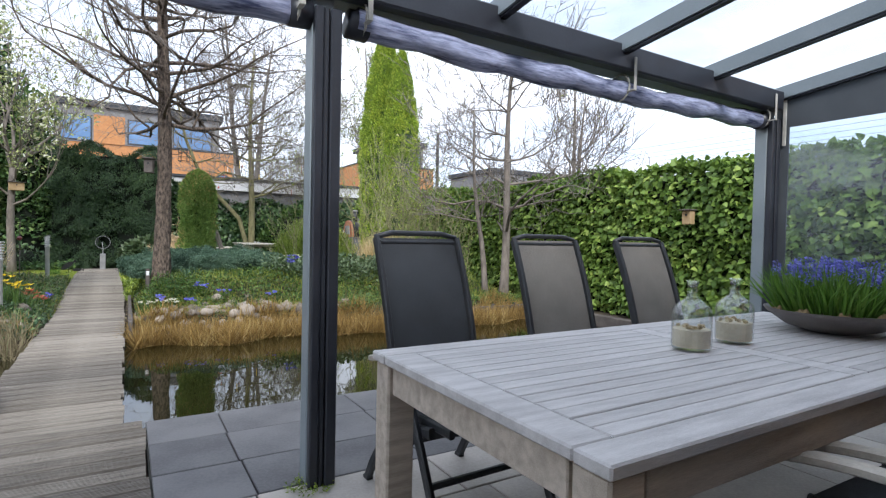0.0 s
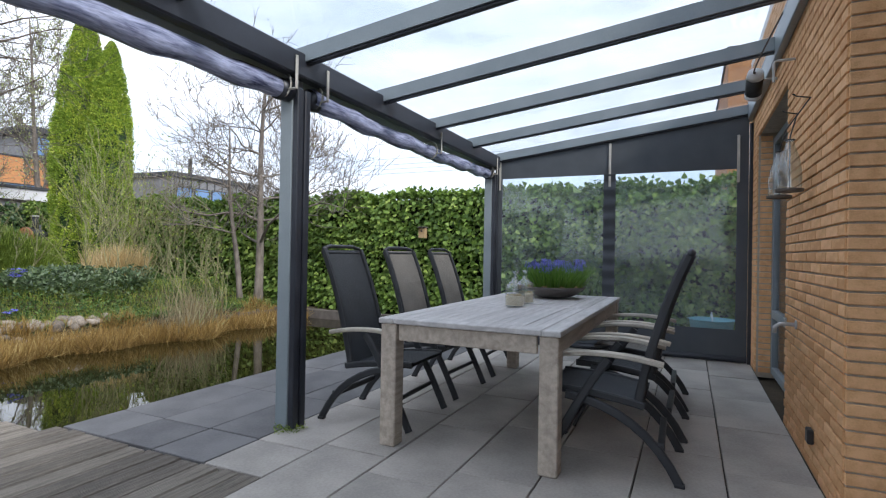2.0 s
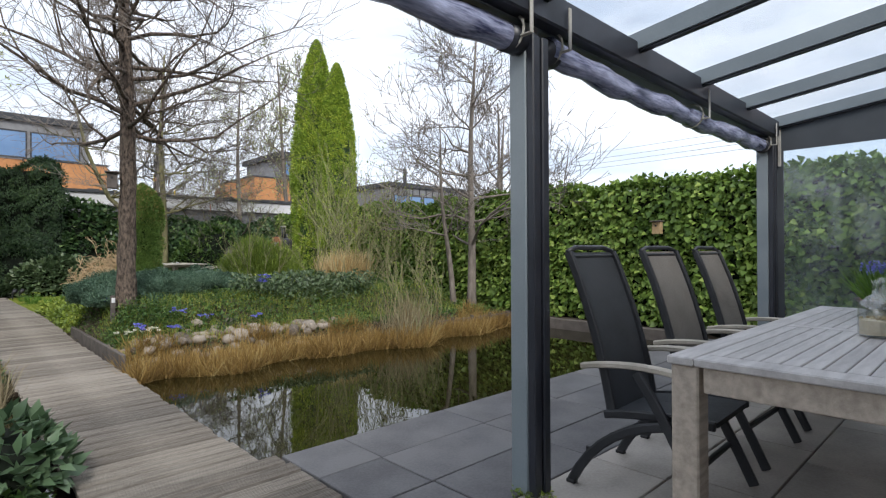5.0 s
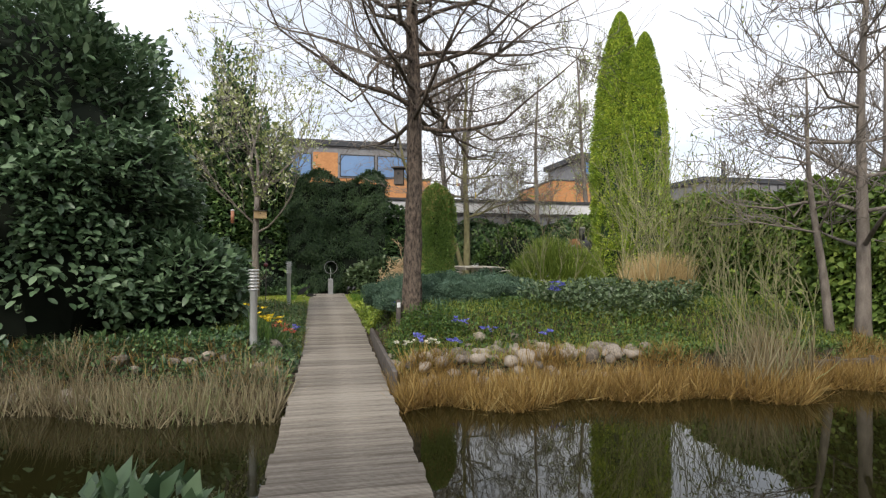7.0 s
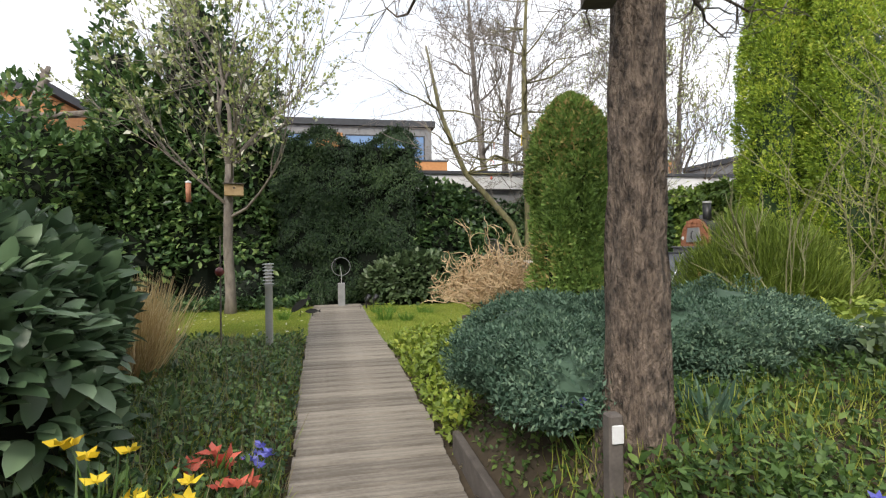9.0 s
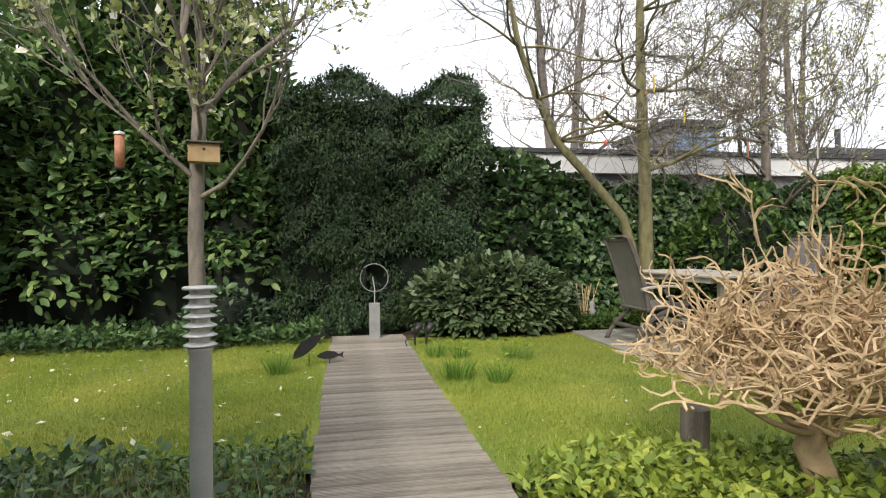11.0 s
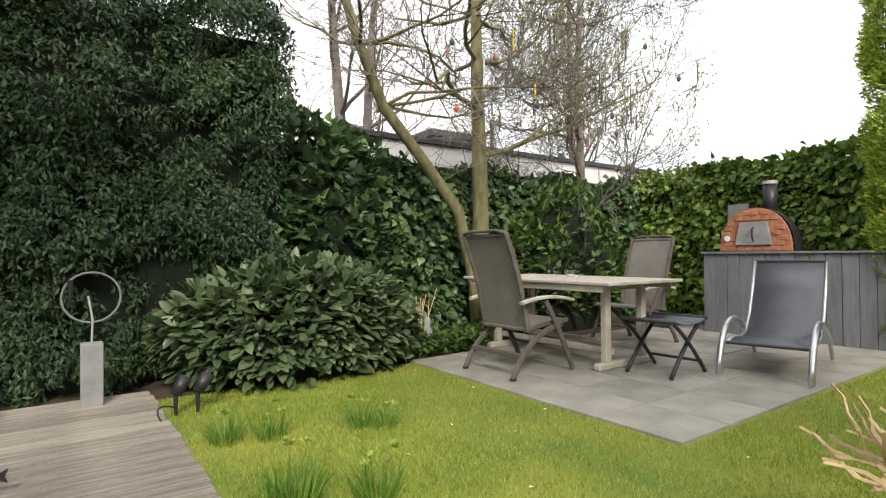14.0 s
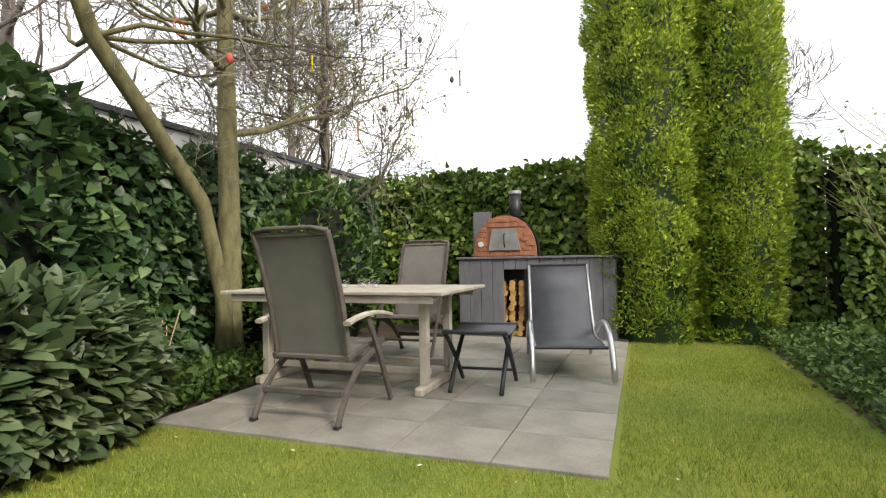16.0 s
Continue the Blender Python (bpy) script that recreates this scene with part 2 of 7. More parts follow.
M_GLASSWARE = glass("bottle_glass", (0.97, 0.985, 0.98), 0.02, 0.02, (0.85, 0.9, 0.9), 0.10)
M_HOLLY = leafy("holly_leaf", (0.041, 0.088, 0.032), (0.135, 0.230, 0.074), (0.270, 0.365, 0.121), 0.4)
M_GRASSGREEN = leafy("green_grass_blade", (0.14, 0.21, 0.026), (0.28, 0.39, 0.055), (0.40, 0.47, 0.09), 0.6)
M_ROOF = glass("roof_glass", (0.93, 0.95, 0.97), 0.05, 0.05)
# milk holds the film's own haze plus painted reflection glare
M_FILM = glass("clear_screen_film", (0.84, 0.89, 0.92), 0.05, 0.07, (0.66, 0.72, 0.78))
M_PANE = mat("window_pane_dark", (0.10, 0.13, 0.17), (0.06, 0.08, 0.11), 2, 0.05, 0, 0)
M_WHITE = mat("white_paint", (0.72, 0.72, 0.72), (0.62, 0.62, 0.62), 3, 0.6)
M_ROOFDK = mat("dark_roof", (0.055, 0.058, 0.065), (0.04, 0.042, 0.048), 4, 0.8)
M_FACADE = mat("far_orange_brick", (0.52, 0.25, 0.10), (0.42, 0.19, 0.075), 6, 0.85)
M_FACGREY = mat("grey_cladding", (0.23, 0.23, 0.235), (0.17, 0.17, 0.175), 3, 0.7)
# reflected sky is put into the pane colour as blue
M_BLUEPANE = mat("painted_sky_pane", (0.16, 0.27, 0.46), (0.11, 0.2, 0.36), 0.6, 0.08, 0, 0)
M_GREYWOOD = mat("grey_stained_board", (0.19, 0.19, 0.205), (0.13, 0.13, 0.145), 6, 0.75, 0, 0.3, 60, stretch=(4, 4, 0.6), island=0.2)
M_OVEN = mat("terracotta_tile_face", (0.46, 0.2, 0.11), (0.28, 0.11, 0.06), 12, 0.6, 0, 0.4, 60)
M_SOOT = mat("black_enamel", (0.025, 0.025, 0.027), (0.014, 0.014, 0.015), 6, 0.45)
M_LOG = mat("split_log", (0.55, 0.34, 0.13), (0.33, 0.17, 0.06), 10, 0.85, island=0.5)
M_STONE = mat("grey_stone", (0.30, 0.30, 0.295), (0.21, 0.21, 0.21), 8, 0.85)
M_BOXWOOD = mat("raw_pine_box", (0.42, 0.30, 0.16), (0.30, 0.20, 0.10), 9, 0.85)
M_DARKWOOD = mat("weathered_dark_wood", (0.14, 0.12, 0.105), (0.08, 0.068, 0.06), 8, 0.9)
M_TERR = mat("grey_terrace_tile", (0.32, 0.30, 0.26), (0.20, 0.19, 0.16), 3, 0.85, 0, 0.35, 70, island=0.25)


# ---- shape helpers ----
class Geo:
    """Collects vertices and faces, then becomes one mesh."""

    def __init__(self):
        self.v, self.f = [], []

    def add(self, vs, fs):
        k = len(self.v)
        self.v += [tuple(p) for p in vs]
        self.f += [tuple(i + k for i in q) for q in fs]
        return self

    def box(self, x0, x1, y0, y1, z0, z1, b=0.0, m=None):
        """A box with all its edges chamfered by b."""
        b = min(b, (x1 - x0) * 0.45, (y1 - y0) * 0.45, (z1 - z0) * 0.45)
        if b <= 0:
            vs = [(x, y, z) for z in (z0, z1) for x, y in ((x0, y0), (x1, y0), (x1, y1), (x0, y1))]
            fs = [(3, 2, 1, 0), (4, 5, 6, 7), (0, 1, 5, 4), (1, 2, 6, 5), (2, 3, 7, 6), (3, 0, 4, 7)]
        else:
            vs, fs = [], []
            lo, hi = (x0, y0, z0), (x1, y1, z1)
            idx = {}
            for a in range(3):
                o = [i for i in range(3) if i != a]
                for s in (0, 1):
                    for s1 in (0, 1):
                        for s2 in (0, 1):
                            p = [0, 0, 0]
                            p[a] = hi[a] if s else lo[a]
                            p[o[0]] = hi[o[0]] - b if s1 else lo[o[0]] + b
                            p[o[1]] = hi[o[1]] - b if s2 else lo[o[1]] + b
                            key = [0, 0, 0]
                            key[a], key[o[0]], key[o[1]] = s, s1, s2
                            idx[(a, *key)] = len(vs)
                            vs.append(p)
            for a in range(3):
                o = [i for i in range(3) if i != a]
                for s in (0, 1):
                    q = []
                    for s1, s2 in ((0, 0), (1, 0), (1, 1), (0, 1)):
                        key = [0, 0, 0]
                        key[a], key[o[0]], key[o[1]] = s, s1, s2
                        q.append(idx[(a, *key)])
                    flip = (a == 1) != (s == 0)
                    fs.append(tuple(reversed(q)) if flip else tuple(q))
            for a in range(3):
                o = [i for i in range(3) if i != a]
                for s1 in (0, 1):
                    for s2 in (0, 1):
                        k = {}
                        for s in (0, 1):
                            key = [0, 0, 0]
                            key[a], key[o[0]], key[o[1]] = s, s1, s2
                            k[s] = (idx[(o[0], *key)], idx[(o[1], *key)])
                        fs.append((k[0][0], k[0][1], k[1][1], k[1][0]))
            for s in [(i, j, k) for i in (0, 1) for j in (0, 1) for k in (0, 1)]:
                fs.append((idx[(0, *s)], idx[(1, *s)], idx[(2, *s)]))
        if m is not None:
            vs = [m @ Vector(p) for p in vs]
        return self.add(vs, fs)

    def tube(self, pts, radii, n=6, caps=True):
        """A tapered tube along points."""
        pts = [Vector(p) for p in pts]
        if not hasattr(radii, "__len__"):
            radii = [radii] * len(pts)
        vs, fs = [], []
        up = Vector((0.13, 0.27, 0.95)).normalized()
        for i, p in enumerate(pts):
            d = pts[min(i + 1, len(pts) - 1)] - pts[max(i - 1, 0)]
            d = d.normalized() if d.length > 1e-9 else Vector((0, 0, 1))
            a = d.cross(up)
            if a.length < 0.1:
                a = d.cross(Vector((1, 0, 0)))
            a.normalize()
            c = d.cross(a)
            for k in range(n):
                t = 2 * math.pi * k / n
                vs.append(p + radii[i] * (math.cos(t) * a + math.sin(t) * c))
        for i in range(len(pts) - 1):
            for k in range(n):
                k2 = (k + 1) % n
                fs.append((i * n + k, i * n + k2, (i + 1) * n + k2, (i + 1) * n + k))
        if caps and n > 3:
            fs.append(tuple(range(n - 1, -1, -1)))
            fs.append(tuple(range((len(pts) - 1) * n, len(pts) * n)))
        return self.add(vs, fs)

    def lathe(self, profile, n=20, m=None):
        """A turned shape from (radius, z) pairs."""
        vs, fs = [], []
        for r, z in profile:
            for k in range(n):
                t = 2 * math.pi * k / n
                vs.append(Vector((r * math.cos(t), r * math.sin(t), z)))
        for i in range(len(profile) - 1):
            for k in range(n):
                k2 = (k + 1) % n
                fs.append((i * n + k, i * n + k2, (i + 1) * n + k2, (i + 1) * n + k))
        if m is not None:
            vs = [m @ p for p in vs]
        return self.add(vs, fs)

    def ring(self, c, r, w, n=24, axis="y", k=6):
        pts = []
        for i in range(n + 1):
            t = 2 * math.pi * i / n
            a, b = r * math.cos(t), r * math.sin(t)
            pts.append((c[0] + a, c[1], c[2] + b) if axis == "y" else (c[0], c[1] + a, c[2] + b) if axis == "x" else (c[0] + a, c[1] + b, c[2]))
        return self.tube(pts, w, k, False)

    def mesh(self, name, material, smooth=False):
        me = bpy.data.meshes.new(name)
        me.from_pydata(self.v, [], self.f)
        me.materials.append(material)
        me.update()
        if smooth:
            me.polygons.foreach_set("use_smooth", [True] * len(me.polygons))
        return me


def thing(name, label, category, at=(0, 0, 0), rz=0.0, group="", kind=""):
    ob = new(name)
    ob.empty_display_size = 0.1
    ob.matrix_world = pose(*at, 0, 0, rz)
    return tagged(ob, label, category, group, kind)


def part(name, geo, material, parent, label="", smooth=False):
    ob = new(name, geo.mesh(name, material, smooth))
    ob.parent = parent
    if label:
        tagged(ob, label)
    return ob


def solo(name, geo, material, label, category, at=(0, 0, 0), rz=0.0, group="", kind="", smooth=False):
    ob = new(name, geo.mesh(name, material, smooth))
    ob.matrix_world = pose(*at, 0, 0, rz)
    return tagged(ob, label, category, group, kind)


# ---- foliage helpers ----
RNG = np.random.default_rng(7)
OVAL = (np.array([(0, 0, 0), (-0.28, 0.42, 0.06), (0, 0.5, 0), (0.28, 0.42, 0.06), (0, 1, -0.08)]), [(0, 2, 1), (0, 3, 2), (1, 2, 4), (2, 3, 4)])
LONG = (np.array([(0, 0, 0), (-0.17, 0.45, 0.05), (0, 0.5, 0), (0.17, 0.45, 0.05), (0, 1, -0.16)]), [(0, 2, 1), (0, 3, 2), (1, 2, 4), (2, 3, 4)])
IVYL = (np.array([(0, 0, 0), (-0.42, 0.12, 0.05), (-0.36, 0.45, 0.07), (0, 1, -0.06), (0.36, 0.45, 0.07), (0.42, 0.12, 0.05), (0, 0.35, 0)]),
        [(0, 6, 1), (1, 6, 2), (2, 6, 3), (3, 6, 4), (4, 6, 5), (5, 6, 0)])
SPRAY = (np.array([(0, 0, 0), (-0.30, 0.5, 0.05), (-0.12, 0.62, 0), (-0.16, 0.95, -0.05), (0, 0.7, 0.02), (0.12, 1.0, -0.06), (0.12, 0.6, 0), (0.32, 0.55, 0.05)]),
         [(0, 2, 1), (0, 4, 2), (2, 4, 3), (0, 6, 4), (4, 6, 5), (0, 7, 6)])
LEAF = (np.array([(0, 0, 0), (-0.17, 0.18, 0.05), (-0.25, 0.48, 0.06), (-0.16, 0.80, 0.0), (0, 1, -0.10), (0.16, 0.80, 0.0), (0.25, 0.48, 0.06), (0.17, 0.18, 0.05), (0, 0.5, 0.0)]),
        [(0, 8, 1), (1, 8, 2), (2, 8, 3), (3, 8, 4), (4, 8, 5), (5, 8, 6), (6, 8, 7), (7, 8, 0)])
BLADE = (np.array([(-0.5, 0, 0), (0.5, 0, 0), (-0.4, 0.5, 0.04), (0.4, 0.5, 0.04), (0, 1, 0.22)]), [(0, 1, 3, 2), (2, 3, 4)])


def scatter(name, material, pts, dirs, sizes, shape, spread=0.5, width=1.0, ups=None):
    """One mesh of many leaves: at pts, growing along dirs (shaken by spread)."""
    tv, tf = shape
    n = len(pts)
    d = np.asarray(dirs, float) + RNG.normal(0, spread, (n, 3))
    d /= np.linalg.norm(d, axis=1)[:, None] + 1e-9
    u = RNG.normal(0, 1, (n, 3)) if ups is None else np.asarray(ups, float) + RNG.normal(0, 0.35, (n, 3))
    s = np.cross(d, u)
    s /= np.linalg.norm(s, axis=1)[:, None] + 1e-9
    w = np.cross(s, d)
    sz = np.broadcast_to(np.asarray(sizes, float), (n,))[:, None, None] * (0.7 + 0.6 * RNG.random((n, 1, 1)))
    wd = np.broadcast_to(np.asarray(width, float), (n,))[:, None, None]
    v = np.asarray(pts)[:, None, :] + sz * (tv[None, :, 0:1] * wd * s[:, None] + tv[None, :, 1:2] * d[:, None] + tv[None, :, 2:3] * w[:, None])
    m = len(tv)
    loops = np.concatenate([np.array([i for q in tf for i in q])[None] + m * np.arange(n)[:, None]]).ravel()
    totals = np.tile([len(q) for q in tf], n)
    starts = np.concatenate([[0], np.cumsum(totals)[:-1]])
    me = bpy.data.meshes.new(name)
    me.vertices.add(n * m)
    me.vertices.foreach_set("co", v.astype(np.float32).ravel())
    me.loops.add(len(loops))
    me.loops.foreach_set("vertex_index", loops.astype(np.int32))
    me.polygons.add(len(totals))
    me.polygons.foreach_set("loop_start", starts.astype(np.int32))
    me.polygons.foreach_set("loop_total", totals.astype(np.int32))
    me.update(calc_edges=True)
    me.materials.append(material)
    return me


def clumps(n, k):
    """Shares n leaves out over k clumps: the clump of each leaf, and its place in the clump's unit disc."""
    q, a = RNG.random(n) ** 0.5, RNG.random(n) * 2 * math.pi
    return RNG.integers(0, k, n), q * np.cos(a), q * np.sin(a)


def bumpy(p, f=1.0):
    """Smooth noise for many points at once."""
    p = np.asarray(p) * f
    return (np.sin(p[..., 0] * 1.7 + 1.3 * np.sin(p[..., 1] * 1.1 + p[..., 2])) + np.sin(p[..., 1] * 2.3 + 1.7 * np.sin(p[..., 2] * 1.3)) + np.sin(p[..., 2] * 2.9 + 1.1 * np.sin(p[..., 0] * 1.9))) / 3


def grow(geo, twigs, tips, p, d, length, r, depth, spread=0.6, up=0.15, kids=3, shrink=0.68, wob=0.12, side=5, thin=0.004, low=-9.0):
    """A bare branch with its forks; thin ends go to twigs, end points to tips."""
    pts, rad = [p], [r]
    q, dd = Vector(p), Vector(d).normalized()
    steps = 4 if depth > 0 else 3
    for i in range(steps):
        dd = (dd + Vector(RNG.normal(0, wob, 3)) + Vector((0, 0, up * 0.25))).normalized()
        if q.z < low and dd.z < 0.1:
            dd = Vector((dd.x, dd.y, 0.15)).normalized()
        q = q + dd * (length / steps)
        pts.append(q.copy())
        rad.append(max(r * (1 - 0.55 * (i + 1) / steps), thin * 0.6))
    (geo if r > 0.012 else twigs).tube(pts, rad, side if r > 0.012 else 3, False)
    tips.append((pts[-1], dd))
    if depth <= 0:
        return
    for k in range(kids):
        j = 1 + int(RNG.integers(0, steps))
        nd = (dd + Vector(RNG.normal(0, spread, 3))).normalized()
        grow(geo, twigs, tips, pts[j], nd, length * shrink * (0.75 + 0.5 * RNG.random()), max(rad[j] * 0.62, thin), depth - 1, spread, up, kids, shrink, wob, side, thin, low)
    grow(geo, twigs, tips, pts[-1], dd, length * shrink, max(rad[-1] * 0.9, thin), depth - 1, spread, up, kids, shrink, wob, side, thin, low)


# ---- ground, pond, paving ----
def smooth(a, b, x):
    t = np.clip((np.asarray(x, float) - a) / (b - a), 0, 1)
    return t * t * (3 - 2 * t)


def bank_y(x):
    """Where the far side of the pond meets the water."""
    x = np.asarray(x, float)
    return 6.75 + 0.14 * np.sin(x * 1.3) + 0.08 * np.sin(x * 3.1 + 1) + 0.35 * smooth(-1.0, -3.0, x)


def pond_depth(x, y):
    """0 on land, 1 in the pond."""
    y0 = 3.50 + 1.0 * smooth(-0.88, -1.05, x)
    return smooth(y0, y0 + 0.12, y) * (1 - smooth(0.0, 0.5, y - bank_y(x))) * (1 - smooth(6.05, 6.25, x)) * smooth(-6.5, -5.8, x)


def land_z(x, y):
    x, y = np.asarray(x, float), np.asarray(y, float)
    strip = 1 - smooth(0.42, 0.62, np.abs(x + 0.44 + 0.02 * (y - 8.5)))
    base = -0.03 + 0.04 * smooth(4.5, 7, y) + 0.06 * smooth(8, 12, y) - 0.08 * strip * smooth(3, 6, y) * (1 - smooth(13, 13.4, y) * 0.5)
    right = smooth(0.05, 0.40, x) * (1 - smooth(5.6, 6.3, x)) * (0.09 * smooth(6.85, 7.25, y) + 0.36 * smooth(7.55, 8.75, y)) * (1 - smooth(9.8, 12.7, y))
    left = smooth(-0.95, -1.5, x) * 0.22 * smooth(7.25, 7.9, y) * (1 - smooth(10.8, 13.0, y))
    mound = right + left
    patio = (1 - smooth(3.6, 3.7, y)) * -0.05
    inner = smooth(0.25, 0.75, np.abs(x + 0.5 + 0.02 * (y - 8)))
    return base + patio + (0.012 * (1 - smooth(12.6, 13.2, y)) * bumpy(np.stack([x, y, 0 * x], -1), 2.0)) * inner + mound - 0.62 * pond_depth(x, y)


def walk_z(y):
    return 0.0 + 0.1 * float(smooth(8.5, 12.5, y))


def walk_x(y):
    return -0.44 - 0.18 * float(smooth(8.5, 17, y)), 0.41 + 0.03 * float(smooth(8.5, 12, y))


gx = np.unique(np.concatenate([[-400, -150, -60, -30, -18, -12, -9], np.arange(-7, 9.01, 0.16), [10, 12, 15, 20, 30, 60, 150, 400]]))
gy = np.unique(np.concatenate([[-400, -150, -60, -30, -15, -8, -4], np.arange(-2, 19.01, 0.16), [20, 22, 26, 32, 45, 70, 150, 400]]))
GX, GY = np.meshgrid(gx, gy)
GZ = land_z(GX, GY)
ground = Geo()
nx = len(gx)
ground.v = list(zip(GX.ravel().tolist(), GY.ravel().tolist(), GZ.ravel().tolist()))
ground.f = [(j * nx + i, j * nx + i + 1, (j + 1) * nx + i + 1, (j + 1) * nx + i) for j in range(len(gy) - 1) for i in range(nx - 1)]
solo("ground", ground, M_SOIL, "dark damp garden soil with leaf litter", "ground", kind="structure", smooth=True)

# water: clear brown water over a dark bed
m = bpy.data.materials.new("pond_water")
m.use_nodes = True
n, l = m.node_tree.nodes, m.node_tree.links
b = n["Principled BSDF"]
b.inputs["Base Color"].default_value = (0.014, 0.013, 0.004, 1)
b.inputs["Roughness"].default_value, b.inputs["IOR"].default_value = 0.015, 1.40
b.inputs["Specular IOR Level"].default_value = 0.9
tc, nz, bp = n.new("ShaderNodeTexCoord"), n.new("ShaderNodeTexNoise"), n.new("ShaderNodeBump")
nz.inputs["Scale"].default_value, nz.inputs["Detail"].default_value = 5.0, 2
bp.inputs["Strength"].default_value, bp.inputs["Distance"].default_value = 0.05, 0.01
l.new(tc.outputs["Object"], nz.inputs["Vector"])
l.new(nz.outputs[0], bp.inputs["Height"])
l.new(bp.outputs[0], b.inputs["Normal"])
M_WATER = m
water = Geo()
water.add([(-6.4, 3.56, -0.13), (6.2, 3.56, -0.13), (6.2, 7.6, -0.13), (-6.4, 7.6, -0.13)], [(0, 1, 2, 3)])
solo("water", water, M_WATER, "still brown pond water mirroring bare trees", "pond", kind="structure")

lawn_l, lawn_r = Geo(), Geo()
for g, x0, x1, y0, y1 in ((lawn_l, -4.6, -0.93, 13.2, 17.2), (lawn_r, -0.24, 6.3, 12.9, 17.0)):
    xs, ys = np.arange(x0, x1 + 0.01, (x1 - x0) / 24), np.arange(y0, y1 + 0.01, (y1 - y0) / 24)
    for j in range(25):
        for i in range(25):
            x, y = float(xs[i]), float(ys[j])
            g.v.append((x, y, 0.086))
    g.f = [(j * 25 + i, j * 25 + i + 1, j * 25 + i + 26, j * 25 + i + 25) for j in range(24) for i in range(24)]
solo("lawn_1", lawn_l, M_LAWN, "mossy green lawn beside the boardwalk", "lawn", kind="structure", smooth=True)
solo("lawn_2", lawn_r, M_LAWN, "mossy green lawn round the terrace", "lawn", kind="structure", smooth=True)

# ---- house wall with its window ----
wall = tagged(new("wall_house"), "long thin orange brick house wall", "wall", kind="structure")
g = Geo()
for x0, x1, z0, z1 in ((0.86, 2.44, -0.05, 2.42), (4.26, 5.2, -0.05, 2.42), (0.86, 5.2, 2.42, 3.3)):
    g.box(x0, x1, -0.95, -0.612, z0, z1)
part("mortar_bed", g, M_MORTAR, wall, "sandy mortar bed")
g = Geo()
g.box(-6.0, 0.84, -1.05, -0.95, -0.05, 0.12).box(-6.0, 0.84, -1.05, -0.95, 2.35, 3.3).box(-6.0, -4.5, -1.05, -0.95, 0.12, 2.35)
solo("wall_recess", g, M_MORTAR, "plain recessed house wall", "wall", kind="structure")
g = Geo()
g.box(-6.0, 5.2, -4.5, -4.4, -0.05, 3.3).box(-6.1, -6.0, -4.5, -0.95, -0.05, 3.3).box(5.1, 5.2, -4.4, -0.96, -0.05, 3.3)
solo("wall_inside", g, M_WHITE, "plain inner room walls", "wall", kind="structure")
solo("floor_inside", Geo().box(-6.0, 5.1, -4.4, -0.95, -0.06, -0.02), M_STONE, "plain indoor floor", "floor", kind="structure")
solo("ceiling", Geo().box(-6.0, 5.2, -4.5, -0.62, 3.3, 3.45), M_WHITE, "flat roof slab of the house", "roof", kind="structure")


def window_unit(name, x0, x1, z0, z1, y, rails, label):
    w = tagged(new(name), label, "window", kind="structure")
    g = Geo()
    f = 0.07
    g.box(x0, x0 + f, y - 0.06, y, z0, z1, 0.004).box(x1 - f, x1, y - 0.06, y, z0, z1, 0.004)
    g.box(x0 + f, x1 - f, y - 0.06, y, z0, z0 + f, 0.004).box(x0 + f, x1 - f, y - 0.06, y, z1 - f, z1, 0.004)
    part("window_frame", g, M_ALU, w)
    for r in rails:
        part("rail", Geo().box(*r, 0.004), M_ALU, w)
    p = part("pane", Geo().box(x0 + f, x1 - f, y - 0.035, y - 0.027, z0 + f, z1 - f), M_GLASS, w, "reflecting clear pane")
    p.visible_shadow = False
    return w


window_unit("window_1", 2.44, 4.26, 0.0, 2.36, -0.74, [(2.51, 4.19, -0.79, -0.735, 0.56, 0.64), (3.28, 3.36, -0.79, -0.735, 0.64, 2.29)], "grey framed tall window set deep in brick")
window_unit("window_2", -4.5, 0.84, 0.12, 2.35, -0.97, [(-1.8, -1.72, -1.03, -0.965, 0.19, 2.28)], "wide grey framed sliding garden window")

# ---- veranda ----
veranda = thing("veranda", "grey aluminium veranda with a glass roof", "veranda")
RAF = [-3.2, -2.2, -1.18, -0.21, 0.76, 1.72, 2.69, 3.66, 4.64]
ROOF_A, ROOF_B = (2.50, 2.44), (-0.58, 2.82)


def roof_z(y):
    return ROOF_A[1] + (ROOF_A[0] - y) / (ROOF_A[0] - ROOF_B[0]) * (ROOF_B[1] - ROOF_A[1])


for x in (-3.1, 0.75, 4.55):
    part("post", Geo().box(x - 0.050, x + 0.055, 2.345, 2.445, 0, 2.27, 0.006), M_ALU, veranda)
    part("guide_rail", Geo().box(x - 0.048, x - 0.006, 2.300, 2.343, 0, 2.2, 0.006), M_ALU_DK, veranda, "dark zip rail for the roll screen")
    part("guide_rail", Geo().box(x - 0.003, x + 0.022, 2.310, 2.343, 0, 2.2, 0.005), M_ALU_DK, veranda, "dark zip rail for the roll screen")
    part("guide_rail", Geo().box(x + 0.026, x + 0.078, 2.300, 2.343, 0, 2.2, 0.006), M_ALU_DK, veranda, "dark zip rail for the roll screen")
g = Geo()
g.box(-3.4, 4.78, 2.36, 2.50, 2.27, 2.44, 0.012)
part("gutter_beam", g, M_ALU, veranda)
part("screen_box", Geo().box(-3.4, 4.60, 2.27, 2.355, 2.262, 2.42, 0.01), M_ALU_DK, veranda, "dark screen headbox")
